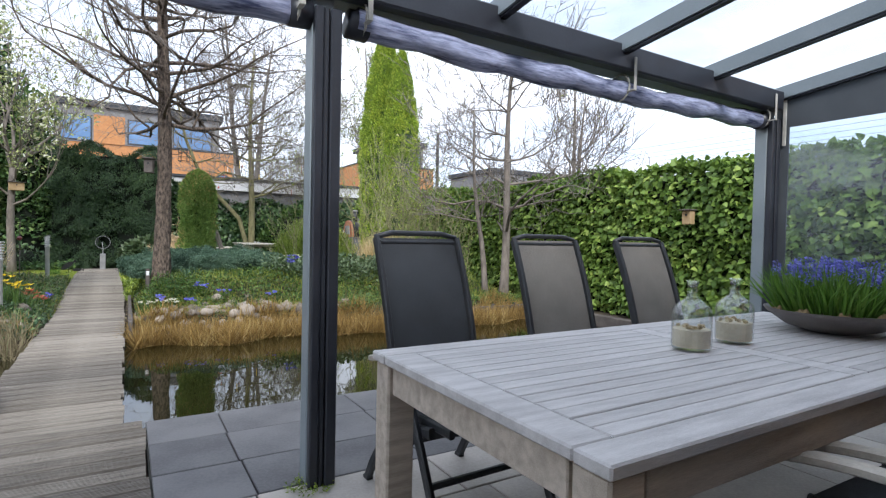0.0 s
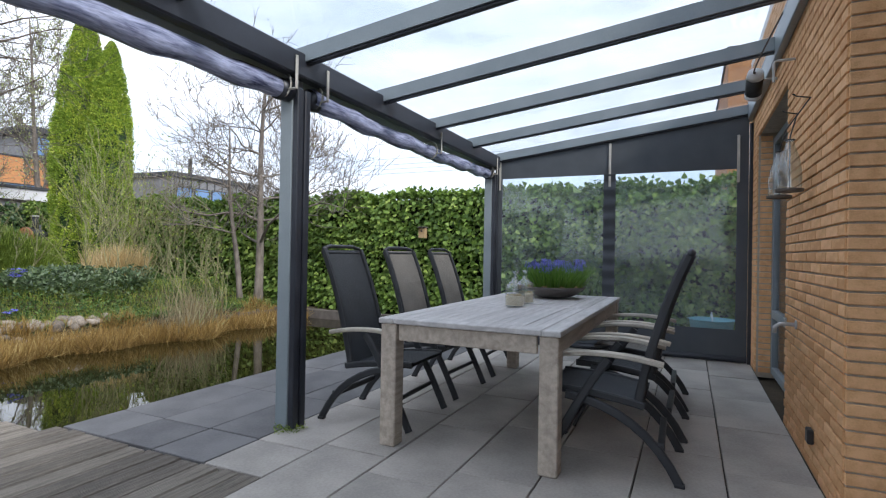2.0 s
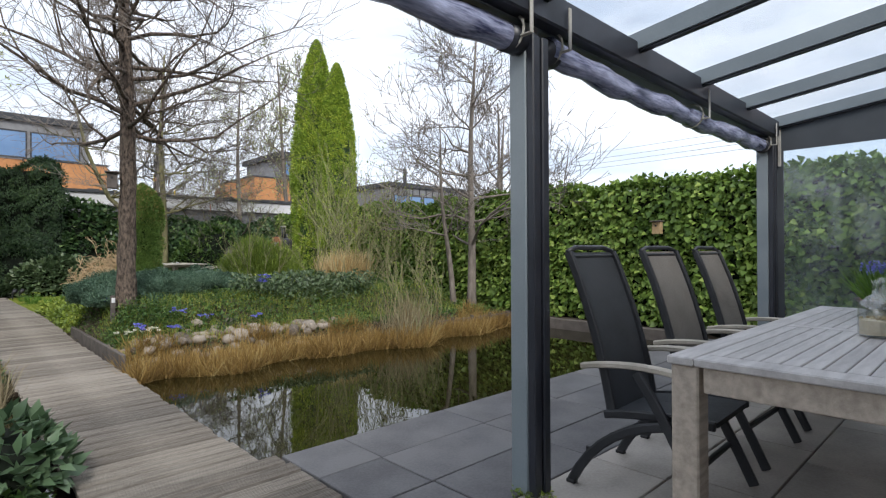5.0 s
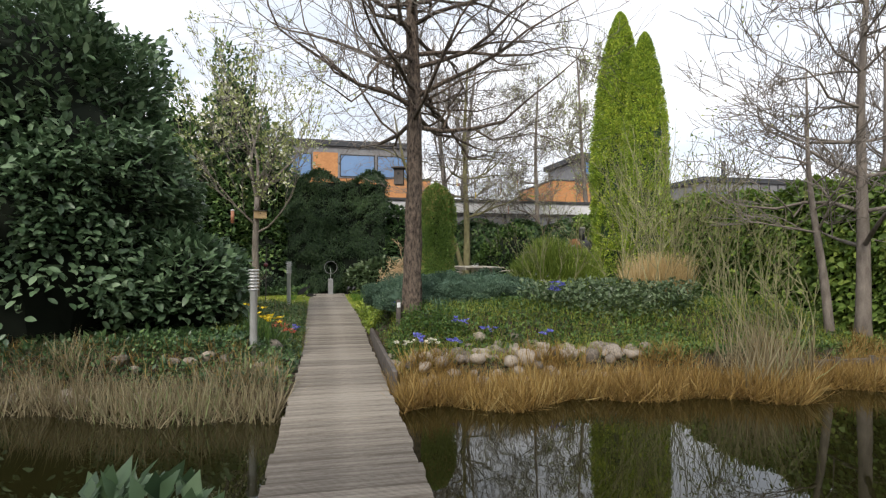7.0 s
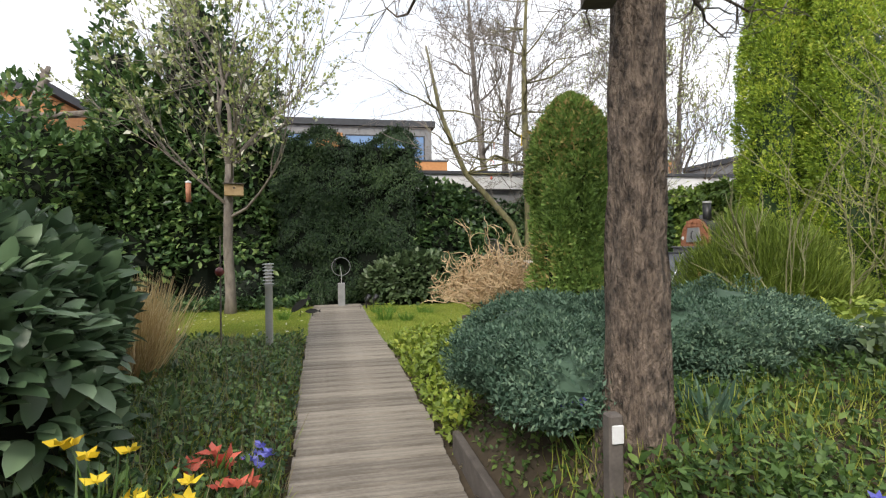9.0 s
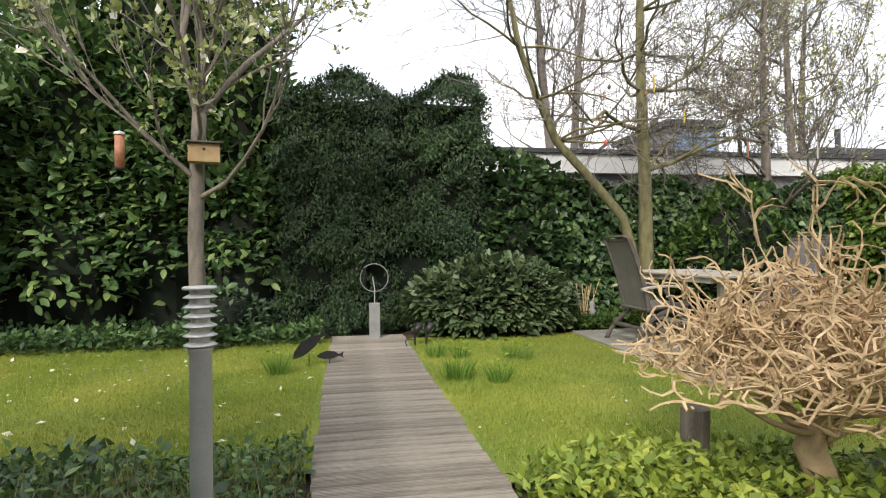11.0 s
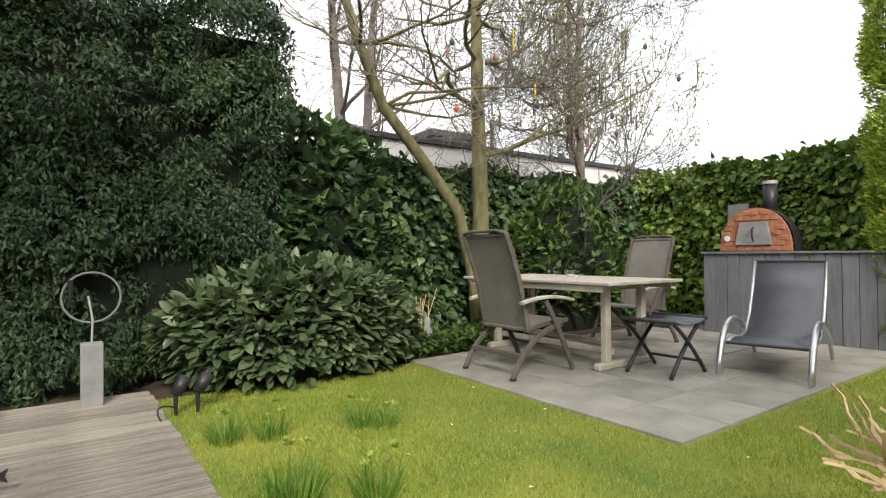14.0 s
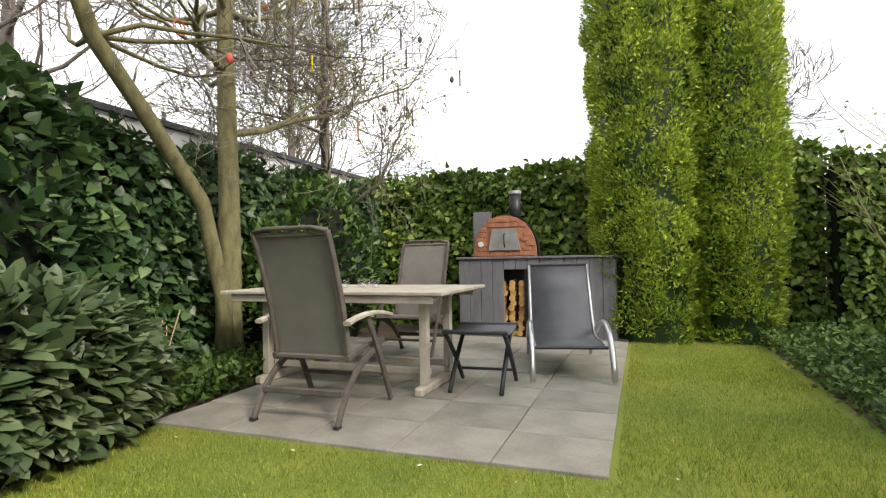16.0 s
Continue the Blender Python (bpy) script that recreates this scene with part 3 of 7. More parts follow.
for x in RAF:
    g = Geo()
    w = 0.035
    vs = []
    for y in (2.358, -0.545):
        z = roof_z(y)
        vs += [(x - w, y, z - 0.10), (x + w, y, z - 0.10), (x + w, y, z - 0.0), (x - w, y, z - 0.0)]
    g.add(vs, [(0, 1, 2, 3), (7, 6, 5, 4), (0, 4, 5, 1), (1, 5, 6, 2), (2, 6, 7, 3), (3, 7, 4, 0)])
    part("rafter", g, M_ALU, veranda)
    g = Geo()
    vs = []
    for y in (2.356, -0.545):
        z = roof_z(y) - 0.101
        vs += [(x - 0.02, y, z - 0.014), (x + 0.02, y, z - 0.014), (x + 0.02, y, z), (x - 0.02, y, z)]
    g.add(vs, [(0, 1, 2, 3), (7, 6, 5, 4), (0, 4, 5, 1), (1, 5, 6, 2), (2, 6, 7, 3), (3, 7, 4, 0)])
    part("rafter_seal", g, M_ALU_DK, veranda, "dark rubber strip under the rafter")
for x0, x1 in zip(RAF[:-1], RAF[1:]):
    y0, y1 = 2.48, -0.56
    z0, z1 = roof_z(y0) + 0.006, roof_z(y1) + 0.006
    g = Geo().add([(x0 + 0.01, y0, z0), (x1 - 0.01, y0, z0), (x1 - 0.01, y1, z1), (x0 + 0.01, y1, z1), (x0 + 0.01, y0, z0 + 0.008), (x1 - 0.01, y0, z0 + 0.008), (x1 - 0.01, y1, z1 + 0.008), (x0 + 0.01, y1, z1 + 0.008)],
                  [(3, 2, 1, 0), (4, 5, 6, 7), (0, 1, 5, 4), (1, 2, 6, 5), (2, 3, 7, 6), (3, 0, 4, 7)])
    p = part("roof_pane", g, M_ROOF, veranda, "clear roof glass")
    p.visible_shadow = False
part("wall_plate", Geo().box(-3.4, 4.78, -0.598, -0.546, 2.66, 2.86, 0.006), M_ALU, veranda)

# side screen at the end of the veranda
side = thing("side_screen", "charcoal cloth screen with two clear film windows", "screen", (4.655, 0.9, 0))
YA, YB = -1.46, 1.45
for y0, y1, z0, z1 in ((YA, -0.075, 0.06, 0.36), (0.065, YB, 0.06, 0.36), (YA, YA + 0.11, 0.36, 2.13), (YB - 0.10, YB, 0.36, 2.13)):
    part("cloth_panel", Geo().box(-0.006, 0.006, y0, y1, z0, z1), M_FABRIC, side)
g = Geo()
g.add([(-0.006, YA, 2.13), (-0.006, YB, 2.13), (-0.006, YB, roof_z(2.35) - 0.11), (-0.006, YA, roof_z(-0.55) - 0.11),
       (0.006, YA, 2.13), (0.006, YB, 2.13), (0.006, YB, roof_z(2.35) - 0.11), (0.006, YA, roof_z(-0.55) - 0.11)],
      [(0, 3, 2, 1), (4, 5, 6, 7), (0, 1, 5, 4), (1, 2, 6, 5), (2, 3, 7, 6), (3, 0, 4, 7)])
part("cloth_panel", g, M_FABRIC, side)
g = Geo()
vs, fs = [], []
for i in range(61):
    z = 0.06 + i * (2.07 / 60)
    o = 0.016 * math.sin(z * 38 + 0.7 * math.sin(z * 5))
    vs += [(-0.012 + o, -0.075, z), (-0.012 + o, 0.065, z)]
    if i:
        fs.append((2 * i - 2, 2 * i - 1, 2 * i + 1, 2 * i))
g.add(vs, fs)
part("middle_band", g, M_FABRIC, side, "rippled charcoal band between the windows", True)
for y0, y1 in ((YA + 0.11, -0.075), (0.065, YB - 0.10)):
    p = part("film_window", Geo().box(-0.002, 0.002, y0, y1, 0.36, 2.13), M_FILM, side, "clear hazy film window")
    p.visible_shadow = False
part("bottom_bar", Geo().tube([(0, YA, 0.04), (0, YB, 0.04)], 0.035, 10), M_ALU_DK, side)
part("edge_rail", Geo().box(-0.03, 0.03, YA - 0.04, YA - 0.005, 0, 2.62, 0.005), M_ALU_DK, side)
for y in (YB - 0.07, -0.005, YA + 0.1):
    part("strap", Geo().box(-0.022, -0.014, y - 0.014, y + 0.014, 1.98, 2.38 + (0.12 if y < 0 else 0), 0.002), M_STRAP, side, "pale hanging strap")

# rolled up film blinds under the gutter
for x0, x1 in ((-3.0, 0.66), (0.92, 4.48)):
    roll = thing("rolled_blind", "rolled up glossy blue-grey film blind under the gutter", "blind", ((x0 + x1) / 2, 2.385, 2.185))
    h = (x1 - x0) / 2
    pts, rr = [], []
    for i in range(41):
        t = -1 + 2 * i / 40
        pts.append((t * h, 0.012 * math.sin(t * 9), -0.03 * (1 - t * t) + 0.006 * math.sin(t * 23)))
        rr.append(0.066 + 0.006 * math.sin(t * 17) + 0.003 * math.sin(t * 41))
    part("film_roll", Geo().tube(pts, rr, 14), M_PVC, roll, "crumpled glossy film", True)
    for e in (-1, 1):
        part("end_tube", Geo().tube([(e * (h + 0.04), 0, -0.005), (e * (h - 0.06), 0, -0.01)], 0.068, 14), M_ALU_DK, roll, "black tube end", True)
    for t in (-0.985, 0.04, 0.985):
        zc = -0.03 * (1 - t * t)
        part("strap", Geo().ring((t * h, 0, zc + 0.02), 0.085, 0.007, 16, "x", 4).box(t * h - 0.012, t * h + 0.012, -0.132, -0.125, zc - 0.02, zc + 0.19, 0.002).box(t * h - 0.012, t * h + 0.012, -0.124, -0.07, zc - 0.02, zc - 0.012, 0.002), M_STRAP, roll, "pale webbing strap")


# ---- hedges ----
def hedge(name, a, c, thick, height, material, shape, size, density, label, wobble=0.10, category="hedge", top_var=0.12, droop=-0.5, spread=0.45, clump=None):
    """A clipped hedge from a to c: leaves over a dark bumpy core. Its outer face lies to the left of a-c."""
    a, c = np.array(a, float), np.array(c, float)
    length = np.linalg.norm(c - a)
    t = (c - a) / length
    nrm = np.array([-t[1], t[0]])
    h = tagged(new(name), label, category)
    core = Geo()
    nu, nv = max(int(length / 0.35), 2), max(int(height / 0.35), 2)
    prof = [(0.12, 0.0)] + [(0.12, height * 0.93 * j / nv) for j in range(1, nv + 1)] + [(thick * 0.5, height * 0.97), (thick, height * 0.93), (thick, 0.0)]
    for i in range(nu + 1):
        for o, z in prof:
            p = a + t * (length * i / nu) - nrm * o
            w = 0.06 * math.sin(i * 1.3 + z * 2.1)
            zg = float(land_z(*p))
            core.v.append((p[0] - nrm[0] * w, p[1] - nrm[1] * w, max(zg - 0.05, -0.2) if z == 0 else z))
    k = len(prof)
    for i in range(nu):
        for j in range(k - 1):
            core.f.append((i * k + j, i * k + j + 1, (i + 1) * k + j + 1, (i + 1) * k + j))
    core.f.append(tuple(range(k)))
    core.f.append(tuple(reversed(range(nu * k, nu * k + k))))
    part("core", core, M_CORE, h, "solid core standing in for shaded inner growth")
    n1 = int(length * height * density)
    u, z = RNG.random(n1) * length, RNG.random(n1) ** 0.95 * height
    dome = np.zeros(n1)
    if clump:
        k = int(length * height / clump[0] ** 2)
        ci, cu, cv = clumps(n1, k)
        u, z = u[:k][ci] + clump[0] * cu, np.abs(z[:k][ci] + clump[0] * cv)
        dome = clump[1] * (0.5 - cu ** 2 - cv ** 2)
    edge = height + top_var * bumpy(np.stack([u, 0 * u, 0 * u], 1), 2.3)
    z = np.minimum(z * edge / height, edge)
    q = np.stack([u, z, 0 * u], 1)
    out = dome + wobble * bumpy(q, 2.6) + 0.05 * RNG.normal(0, 1, n1) - 0.25 * smooth(height - 0.25, height + 0.1, z)
    p = a[None] + t[None] * u[:, None] + nrm[None] * out[:, None]
    pts = np.column_stack([p, z + 0.04])
    dirs = np.column_stack([np.repeat(nrm[None] * 0.55, n1, 0), np.full(n1, droop)])
    ups = np.column_stack([np.repeat(nrm[None], n1, 0), np.full(n1, 0.45)])
    n2 = int(length * thick * density * 0.8)
    u2, o2 = RNG.random(n2) * length, RNG.random(n2) * thick
    e2 = height + top_var * bumpy(np.stack([u2, 0 * u2, 0 * u2], 1), 2.3) + 0.05 * RNG.normal(0, 1, n2)
    p2 = a[None] + t[None] * u2[:, None] - nrm[None] * o2[:, None]
    pts = np.concatenate([pts, np.column_stack([p2, e2])])
    dirs = np.concatenate([dirs, np.column_stack([np.repeat(nrm[None] * 0.3, n2, 0), np.full(n2, 0.35)])])
    ups = np.concatenate([ups, np.tile([0, 0, 1.0], (n2, 1))])
    ob = new("foliage", scatter("foliage", material, pts, dirs, size, shape, spread, ups=ups))
    ob.parent = h
    tagged(ob, kind="stuff")
    return h


# these two hedges carry daylight in their lighter leaf colour
hedge("ivy_hedge", (6.45, -4.0), (6.75, 12.0), 0.5, 2.2, M_IVYLIT, IVYL, 0.088, 900, "tall clipped ivy hedge in the lit leaf colour", 0.07)
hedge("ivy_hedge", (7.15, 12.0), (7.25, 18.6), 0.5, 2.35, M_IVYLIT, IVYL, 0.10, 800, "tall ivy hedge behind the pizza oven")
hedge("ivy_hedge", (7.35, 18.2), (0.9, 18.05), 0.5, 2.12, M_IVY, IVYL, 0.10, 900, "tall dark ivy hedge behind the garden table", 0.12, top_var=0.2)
hedge("yew_hedge", (1.0, 17.75), (-1.75, 17.75), 0.9, 3.4, M_YEW, LONG, 0.062, 4600, "high dark clipped yew hedge", 0.2, top_var=0.3, clump=(0.17, 0.16))
# few leaves here: the near-black core is put in for the gap's darkness
hedge("yew_hedge", (-1.55, 18.35), (-3.0, 18.45), 0.7, 3.3, M_YEW, LONG, 0.07, 700, "sparse set-back yew, its black core painting the shaded gap", 0.2, top_var=0.3, clump=(0.18, 0.16))
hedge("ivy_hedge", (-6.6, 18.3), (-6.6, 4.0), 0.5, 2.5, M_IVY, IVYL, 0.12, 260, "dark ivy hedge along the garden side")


def blob(name, material, centre, radii, count, shape, size, label, category, spread=0.5, lumps=0.22, freq=2.2, core=True, sink=0.3, droop=0.0, shell=0.18, width=1.0, top_bias=0.0, mat_core=None, clump=None):
    """A shrub: leaves on an uneven shell round a dark core, standing on the ground."""
    cx, cy = centre
    zg = float(land_z(cx, cy))
    o = thing(name, label, category, (cx, cy, zg))
    d = RNG.normal(0, 1, (count, 3))
    d[:, 2] = np.abs(d[:, 2]) * (1 if top_bias <= 0 else 1 + top_bias) - sink
    d /= np.linalg.norm(d, axis=1)[:, None]
    dome = 0.0
    if clump:
        k = max(int(4 * math.pi * (radii[0] * radii[1] * radii[2]) ** 0.667 / clump[0] ** 2), 8)
        ci, cu, cv = clumps(count, k)
        c = d[:k][ci % min(k, count)]
        e1 = np.cross(c, [0.31, 0.2, 0.93])
        e1 /= np.linalg.norm(e1, axis=1)[:, None] + 1e-9
        e2 = np.cross(c, e1)
        d = c + (clump[0] / np.array(radii)) * (e1 * cu[:, None] + e2 * cv[:, None])
        d /= np.linalg.norm(d, axis=1)[:, None]
        dome = clump[1] * (0.5 - cu ** 2 - cv ** 2) / (sum(radii) / 3)
    r = 1 + dome + lumps * bumpy(d * np.array(radii) + np.array([cx, cy, 0]), freq) - shell * RNG.random(count) ** 2
    p = d * r[:, None] * np.array(radii)
    p[:, 2] += radii[2] * 0.45
    p = p[p[:, 2] > 0.02]
    d = d[: len(p)] if len(p) == len(d) else (p / np.array(radii)) / (np.linalg.norm(p / np.array(radii), axis=1)[:, None] + 1e-9)
    d = d + np.array([0, 0, droop])
    ob = new("foliage", scatter("foliage", material, p, d, size, shape, spread, width, ups=np.tile([0, 0, 1.0], (len(p), 1)) + d))
    ob.parent = o
    tagged(ob, kind="stuff")
    if core:
        g = Geo()
        nu, nv = 14, 7
        for j in range(nv + 1):
            ph = math.pi * j / nv
            for i in range(nu):
                th = 2 * math.pi * i / nu
                v = np.array([math.sin(ph) * math.cos(th), math.sin(ph) * math.sin(th), math.cos(ph)])
                s = 0.80 * (1 + lumps * float(bumpy(v * np.array(radii) + np.array([cx, cy, 0]), freq)))
                g.v.append((v[0] * radii[0] * s, v[1] * radii[1] * s, max(v[2] * radii[2] * s + radii[2] * 0.45, -0.04)))
        g.f = [(j * nu + i, j * nu + (i + 1) % nu, (j + 1) * nu + (i + 1) % nu, (j + 1) * nu + i) for j in range(nv) for i in range(nu)]
        part("core", g, mat_core or M_CORE, o, "solid core standing in for shaded inner growth")
    return o


# ---- evergreens ----
def column(name, at, radius, height, material, count, size, label, tip=0.35, lumps=0.10, lean=0.0, width=0.6, clump=(0.13, 0.12, 0.12), core=None):
    """A narrow conifer of upright sprays."""
    zg = float(land_z(*at))
    o = thing(name, label, "conifer", (*at, zg))
    cw, ch, relief = clump
    k = int(2 * math.pi * radius * height / (cw * ch) * 1.35)
    ci, cu, cv = clumps(count, k)
    t = np.clip((RNG.random(k) ** 0.85)[ci] + ch * cv / height, 0, 1)
    th = (RNG.random(k) * 2 * math.pi)[ci] + cw * cu / radius
    dome = 1 - cu ** 2 - cv ** 2
    prof = np.minimum(1.0, 0.80 + 0.9 * t) * np.clip((1 - t) / tip, 0, 1) ** 0.62
    q = np.column_stack([np.cos(th) * 2, np.sin(th) * 2, t * height * 1.2])
    r = radius * prof * (1 + 0.06 * np.cos(5 * th + 2 * np.sin(t * 6)) + lumps * bumpy(q, 1.9) + 0.5 * lumps * bumpy(q, 5.0)) * (1 - 0.08 * RNG.random(count)) + relief * (dome - 0.5) * np.clip(prof * 2, 0, 1)
    p = np.column_stack([r * np.cos(th) + lean * t, r * np.sin(th), t * height + 0.03])
    d = np.column_stack([np.cos(th) * 0.7 - np.sin(th) * cu * 0.6, np.sin(th) * 0.7 + np.cos(th) * cu * 0.6, 0.45 + 0.5 * cv])
    ups = np.column_stack([np.cos(th), np.sin(th), np.zeros(count)])
    ob = new("foliage", scatter("foliage", material, p, d, size, SPRAY, 0.35, width, ups=ups))
    ob.parent = o
    tagged(ob, kind="stuff")
    g = Geo()
    pts = [(lean * k / 12, 0, height * 0.97 * k / 12) for k in range(13)]
    g.tube(pts, [radius * 0.82 * min(1.0, 0.8 + 0.9 * k / 12) * max((1 - k / 12) / tip, 0.02) ** 0.62 if (1 - k / 12) < tip else radius * 0.82 * min(1, 0.8 + 0.9 * k / 12) for k in range(13)], 12)
    part("core", g, core or M_CORE, o, "solid core standing in for shaded inner growth")
    part("trunk", Geo().tube([(0, 0, -0.1), (0, 0, 0.5)], [0.12, 0.1], 8), M_BARK, o)
    return o


# the dark yew colour on the thuja cores paints shadow between the sprays
column("thuja", (6.38, 14.06), 0.64, 7.0, M_THUJA, 110000, 0.062, "tall narrow yellow-green thuja", 0.45, 0.10, core=M_YEW)
column("thuja", (6.42, 13.08), 0.47, 6.1, M_THUJA, 70000, 0.062, "slightly lower yellow-green thuja beside its twin", 0.4, 0.10, core=M_YEW)
column("cypress", (1.12, 10.65), 0.245, 1.85, M_COLUMN, 60000, 0.045, "small browning columnar cypress with a gap", 0.13, 0.22, clump=(0.06, 0.26, 0.10))

blob("laurel", M_LAUREL, (-3.72, 9.3), (1.38, 1.5, 2.9), 30000, LEAF, 0.105, "large dark glossy evergreen shrub by the pond", "shrub", 0.5, 0.24, 1.5, droop=-0.35, clump=(0.24, 0.26))
blob("laurel", M_LAUREL, (-2.35, 9.35), (0.8, 0.95, 0.9), 4200, LEAF, 0.13, "low glossy broad leaved evergreen shrub", "shrub", 0.55, 0.2, 2.2, droop=-0.2)
blob("rhododendron", M_RHODO, (0.98, 17.25), (0.98, 0.62, 0.68), 4000, LEAF, 0.135, "spreading rhododendron with long drooping leaves", "shrub", 0.45, 0.16, 2.4, droop=-0.45)
for x, y, rx, h, n in ((-4.6, 18.4, 1.0, 5.2, 9000), (-3.3, 18.7, 1.05, 6.0, 11000), (-2.3, 18.5, 0.75, 4.6, 7000), (-5.9, 17.4, 1.0, 3.6, 6000)):
    blob("holly", M_HOLLY, (x, y), (rx, 0.9, h * 0.72), n, LEAF, 0.15, "large dark evergreen tree behind the lawn", "tree", 0.6, 0.36, 1.8, droop=-0.2, shell=0.35)
for x, y, r, n in ((0.36, 9.25, (0.40, 0.5, 0.24), 26000), (0.72, 9.95, (0.52, 0.6, 0.27), 32000), (1.25, 9.6, (0.6, 0.55, 0.29), 32000), (1.8, 9.95, (0.6, 0.6, 0.29), 30000), (1.35, 10.3, (0.5, 0.4, 0.26), 16000)):
    blob("juniper", M_JUNIPER, (x, y), r, int(n * 1.7), OVAL, 0.026, "low spreading blue-green juniper", "shrub", 1.1, 0.3, 5.0, sink=0.7, droop=0.25, shell=0.2, width=0.7, mat_core=M_JUNIPER, clump=(0.075, 0.09))
blob("broom_bush", M_BROOM, (3.6, 11.4), (0.75, 0.6, 0.80), 22000, BLADE, 0.11, "feathery fresh green broom bush", "shrub", 0.7, 0.3, 2.6, droop=0.5, core=False, width=0.07, shell=0.5, clump=(0.16, 0.16))
blob("evergreen_shrub", M_GREEN, (4.25, 17.85), (0.6, 0.3, 1.1), 1300, OVAL, 0.10, "climbing green shrub before the hedge", "shrub", 0.55, 0.2, 2.2)
blob("evergreen_shrub", M_GREEN, (4.9, 17.75), (1.1, 0.4, 1.25), 2600, OVAL, 0.12, "leafy green shrub before the hedge", "shrub", 0.55, 0.2, 2.2)


# ---- bare and budding trees ----
def tree(name, at, build, bark, label, category="tree", leaf=None, flower=None):
    """build(geo, twigs, tips) grows the wood; leaf and flower = (material, per tip, size, shape)."""
    zg = float(land_z(*at))
    o = thing(name, label, category, (*at, zg))
    trunk, twigs, tips, limbs = [], Geo(), [], []
    build(trunk, limbs, twigs, tips)
    for g in trunk:
        part("trunk", g, bark, o, "", True)
    for g in limbs:
        if g.f:
            part("limb", g, bark, o, "", True)
    if twigs.f:
        part("twig_growth", twigs, M_TWIG if bark not in (M_TANTWIG, M_OLIVE) else bark, o)["kind"] = "stuff"
    for nm, spec in (("leaf_growth", leaf), ("blossom", flower)):
        if spec:
            material, per, size, shape = spec
            sel = [tp for tp in tips if RNG.random() < per] if per < 1 else [tp for tp in tips for _ in range(int(per))]
            p = np.array([tuple(a + Vector(RNG.normal(0, 0.03, 3))) for a, _ in sel])
            d = np.array([tuple(b_) for _, b_ in sel])
            ob = new(nm, scatter(nm, material, p, d, size, shape, 0.7))
            ob.parent = o
            tagged(ob, kind="stuff")
    return o


def limb(limbs):
    limbs.append(Geo())
    return limbs[-1]


def larch(trunk, limbs, twigs, tips):
    g = Geo()
    zs = list(np.arange(-0.15, 3.6, 0.07)) + list(np.arange(3.6, 8.2, 0.4))
    ns = 48
    for z in zs:
        r = max(0.108 - 0.0115 * z, 0.025) + 0.05 * math.exp(-(z + 0.15) * 5)
        for k in range(ns):
            t = 2 * math.pi * k / ns
            rid = 0.085 * math.sin(13 * t + 2.6 * math.sin(z * 3.1 + 3 * math.sin(t * 2))) + 0.04 * math.sin(21 * t - 5 * z + 2 * math.sin(z * 7 + t)) + 0.03 * math.sin(9 * z + 3 * t)
            g.v.append((0.04 * math.sin(z * 0.9) + r * (1 + rid) * math.cos(t), 0.03 * math.sin(z * 1.3) + r * (1 + rid) * math.sin(t), z))
    g.f = [(i * ns + k, i * ns + (k + 1) % ns, (i + 1) * ns + (k + 1) % ns, (i + 1) * ns + k) for i in range(len(zs) - 1) for k in range(ns)]
    trunk.append(g)
    for k in range(66):
        z = 2.2 + 4.6 * (k + RNG.random()) / 66
        a = k * 2.4 + RNG.normal(0, 0.4)
        d = Vector((math.cos(a), math.sin(a), -0.06 + 0.11 * (z - 2.2) + RNG.normal(0, 0.08)))
        base = Vector((0.04 * math.sin(z * 0.9), 0.03 * math.sin(z * 1.3), z))
        grow(limb(limbs), twigs, tips, base, d, 1.55 - 0.13 * (z - 2.5), 0.032 - 0.0025 * (z - 2.5), 3, 0.55, 0.18, 3, 0.64, 0.24, 5, 0.0038, 2.2)


def spread_tree(height, trunk_r, fork, kids, depth, length, spread=0.5, stems=1, lean=(0, 0), up=0.35, limbs_n=9, low=0.3, thin=0.005):
    def build(trunk, limbs, twigs, tips):
        for s in range(stems):
            a0 = 2 * math.pi * s / max(stems, 1) + 0.6
            lx, ly = (lean if stems == 1 else (lean[0] + 0.28 * math.cos(a0), lean[1] + 0.28 * math.sin(a0)))
            pts, rad = [], []
            n = 12
            for k in range(n + 1):
                t = k / n
                pts.append(Vector((lx * t * height * 0.5 + 0.05 * math.sin(t * 7 + s), ly * t * height * 0.5 + 0.04 * math.sin(t * 5 + 2 * s), -0.1 + t * height)))
                rad.append(trunk_r * (1.25 if k == 0 else 1 - 0.82 * t))
            trunk.append(Geo().tube(pts, rad, 10))
            for k in range(limbs_n):
                t = low + (1 - low) * (k + RNG.random()) / limbs_n
                i = min(int(t * n), n - 1)
                a = RNG.random() * 2 * math.pi
                d = Vector((math.cos(a), math.sin(a), up + RNG.normal(0, 0.15)))
                grow(limb(limbs), twigs, tips, pts[i], d, length * (1.15 - 0.7 * t), max(rad[i] * 0.45, 0.010), depth, spread, up, kids, 0.66, 0.22, 5, thin, pts[i].z + 0.1)
    return build


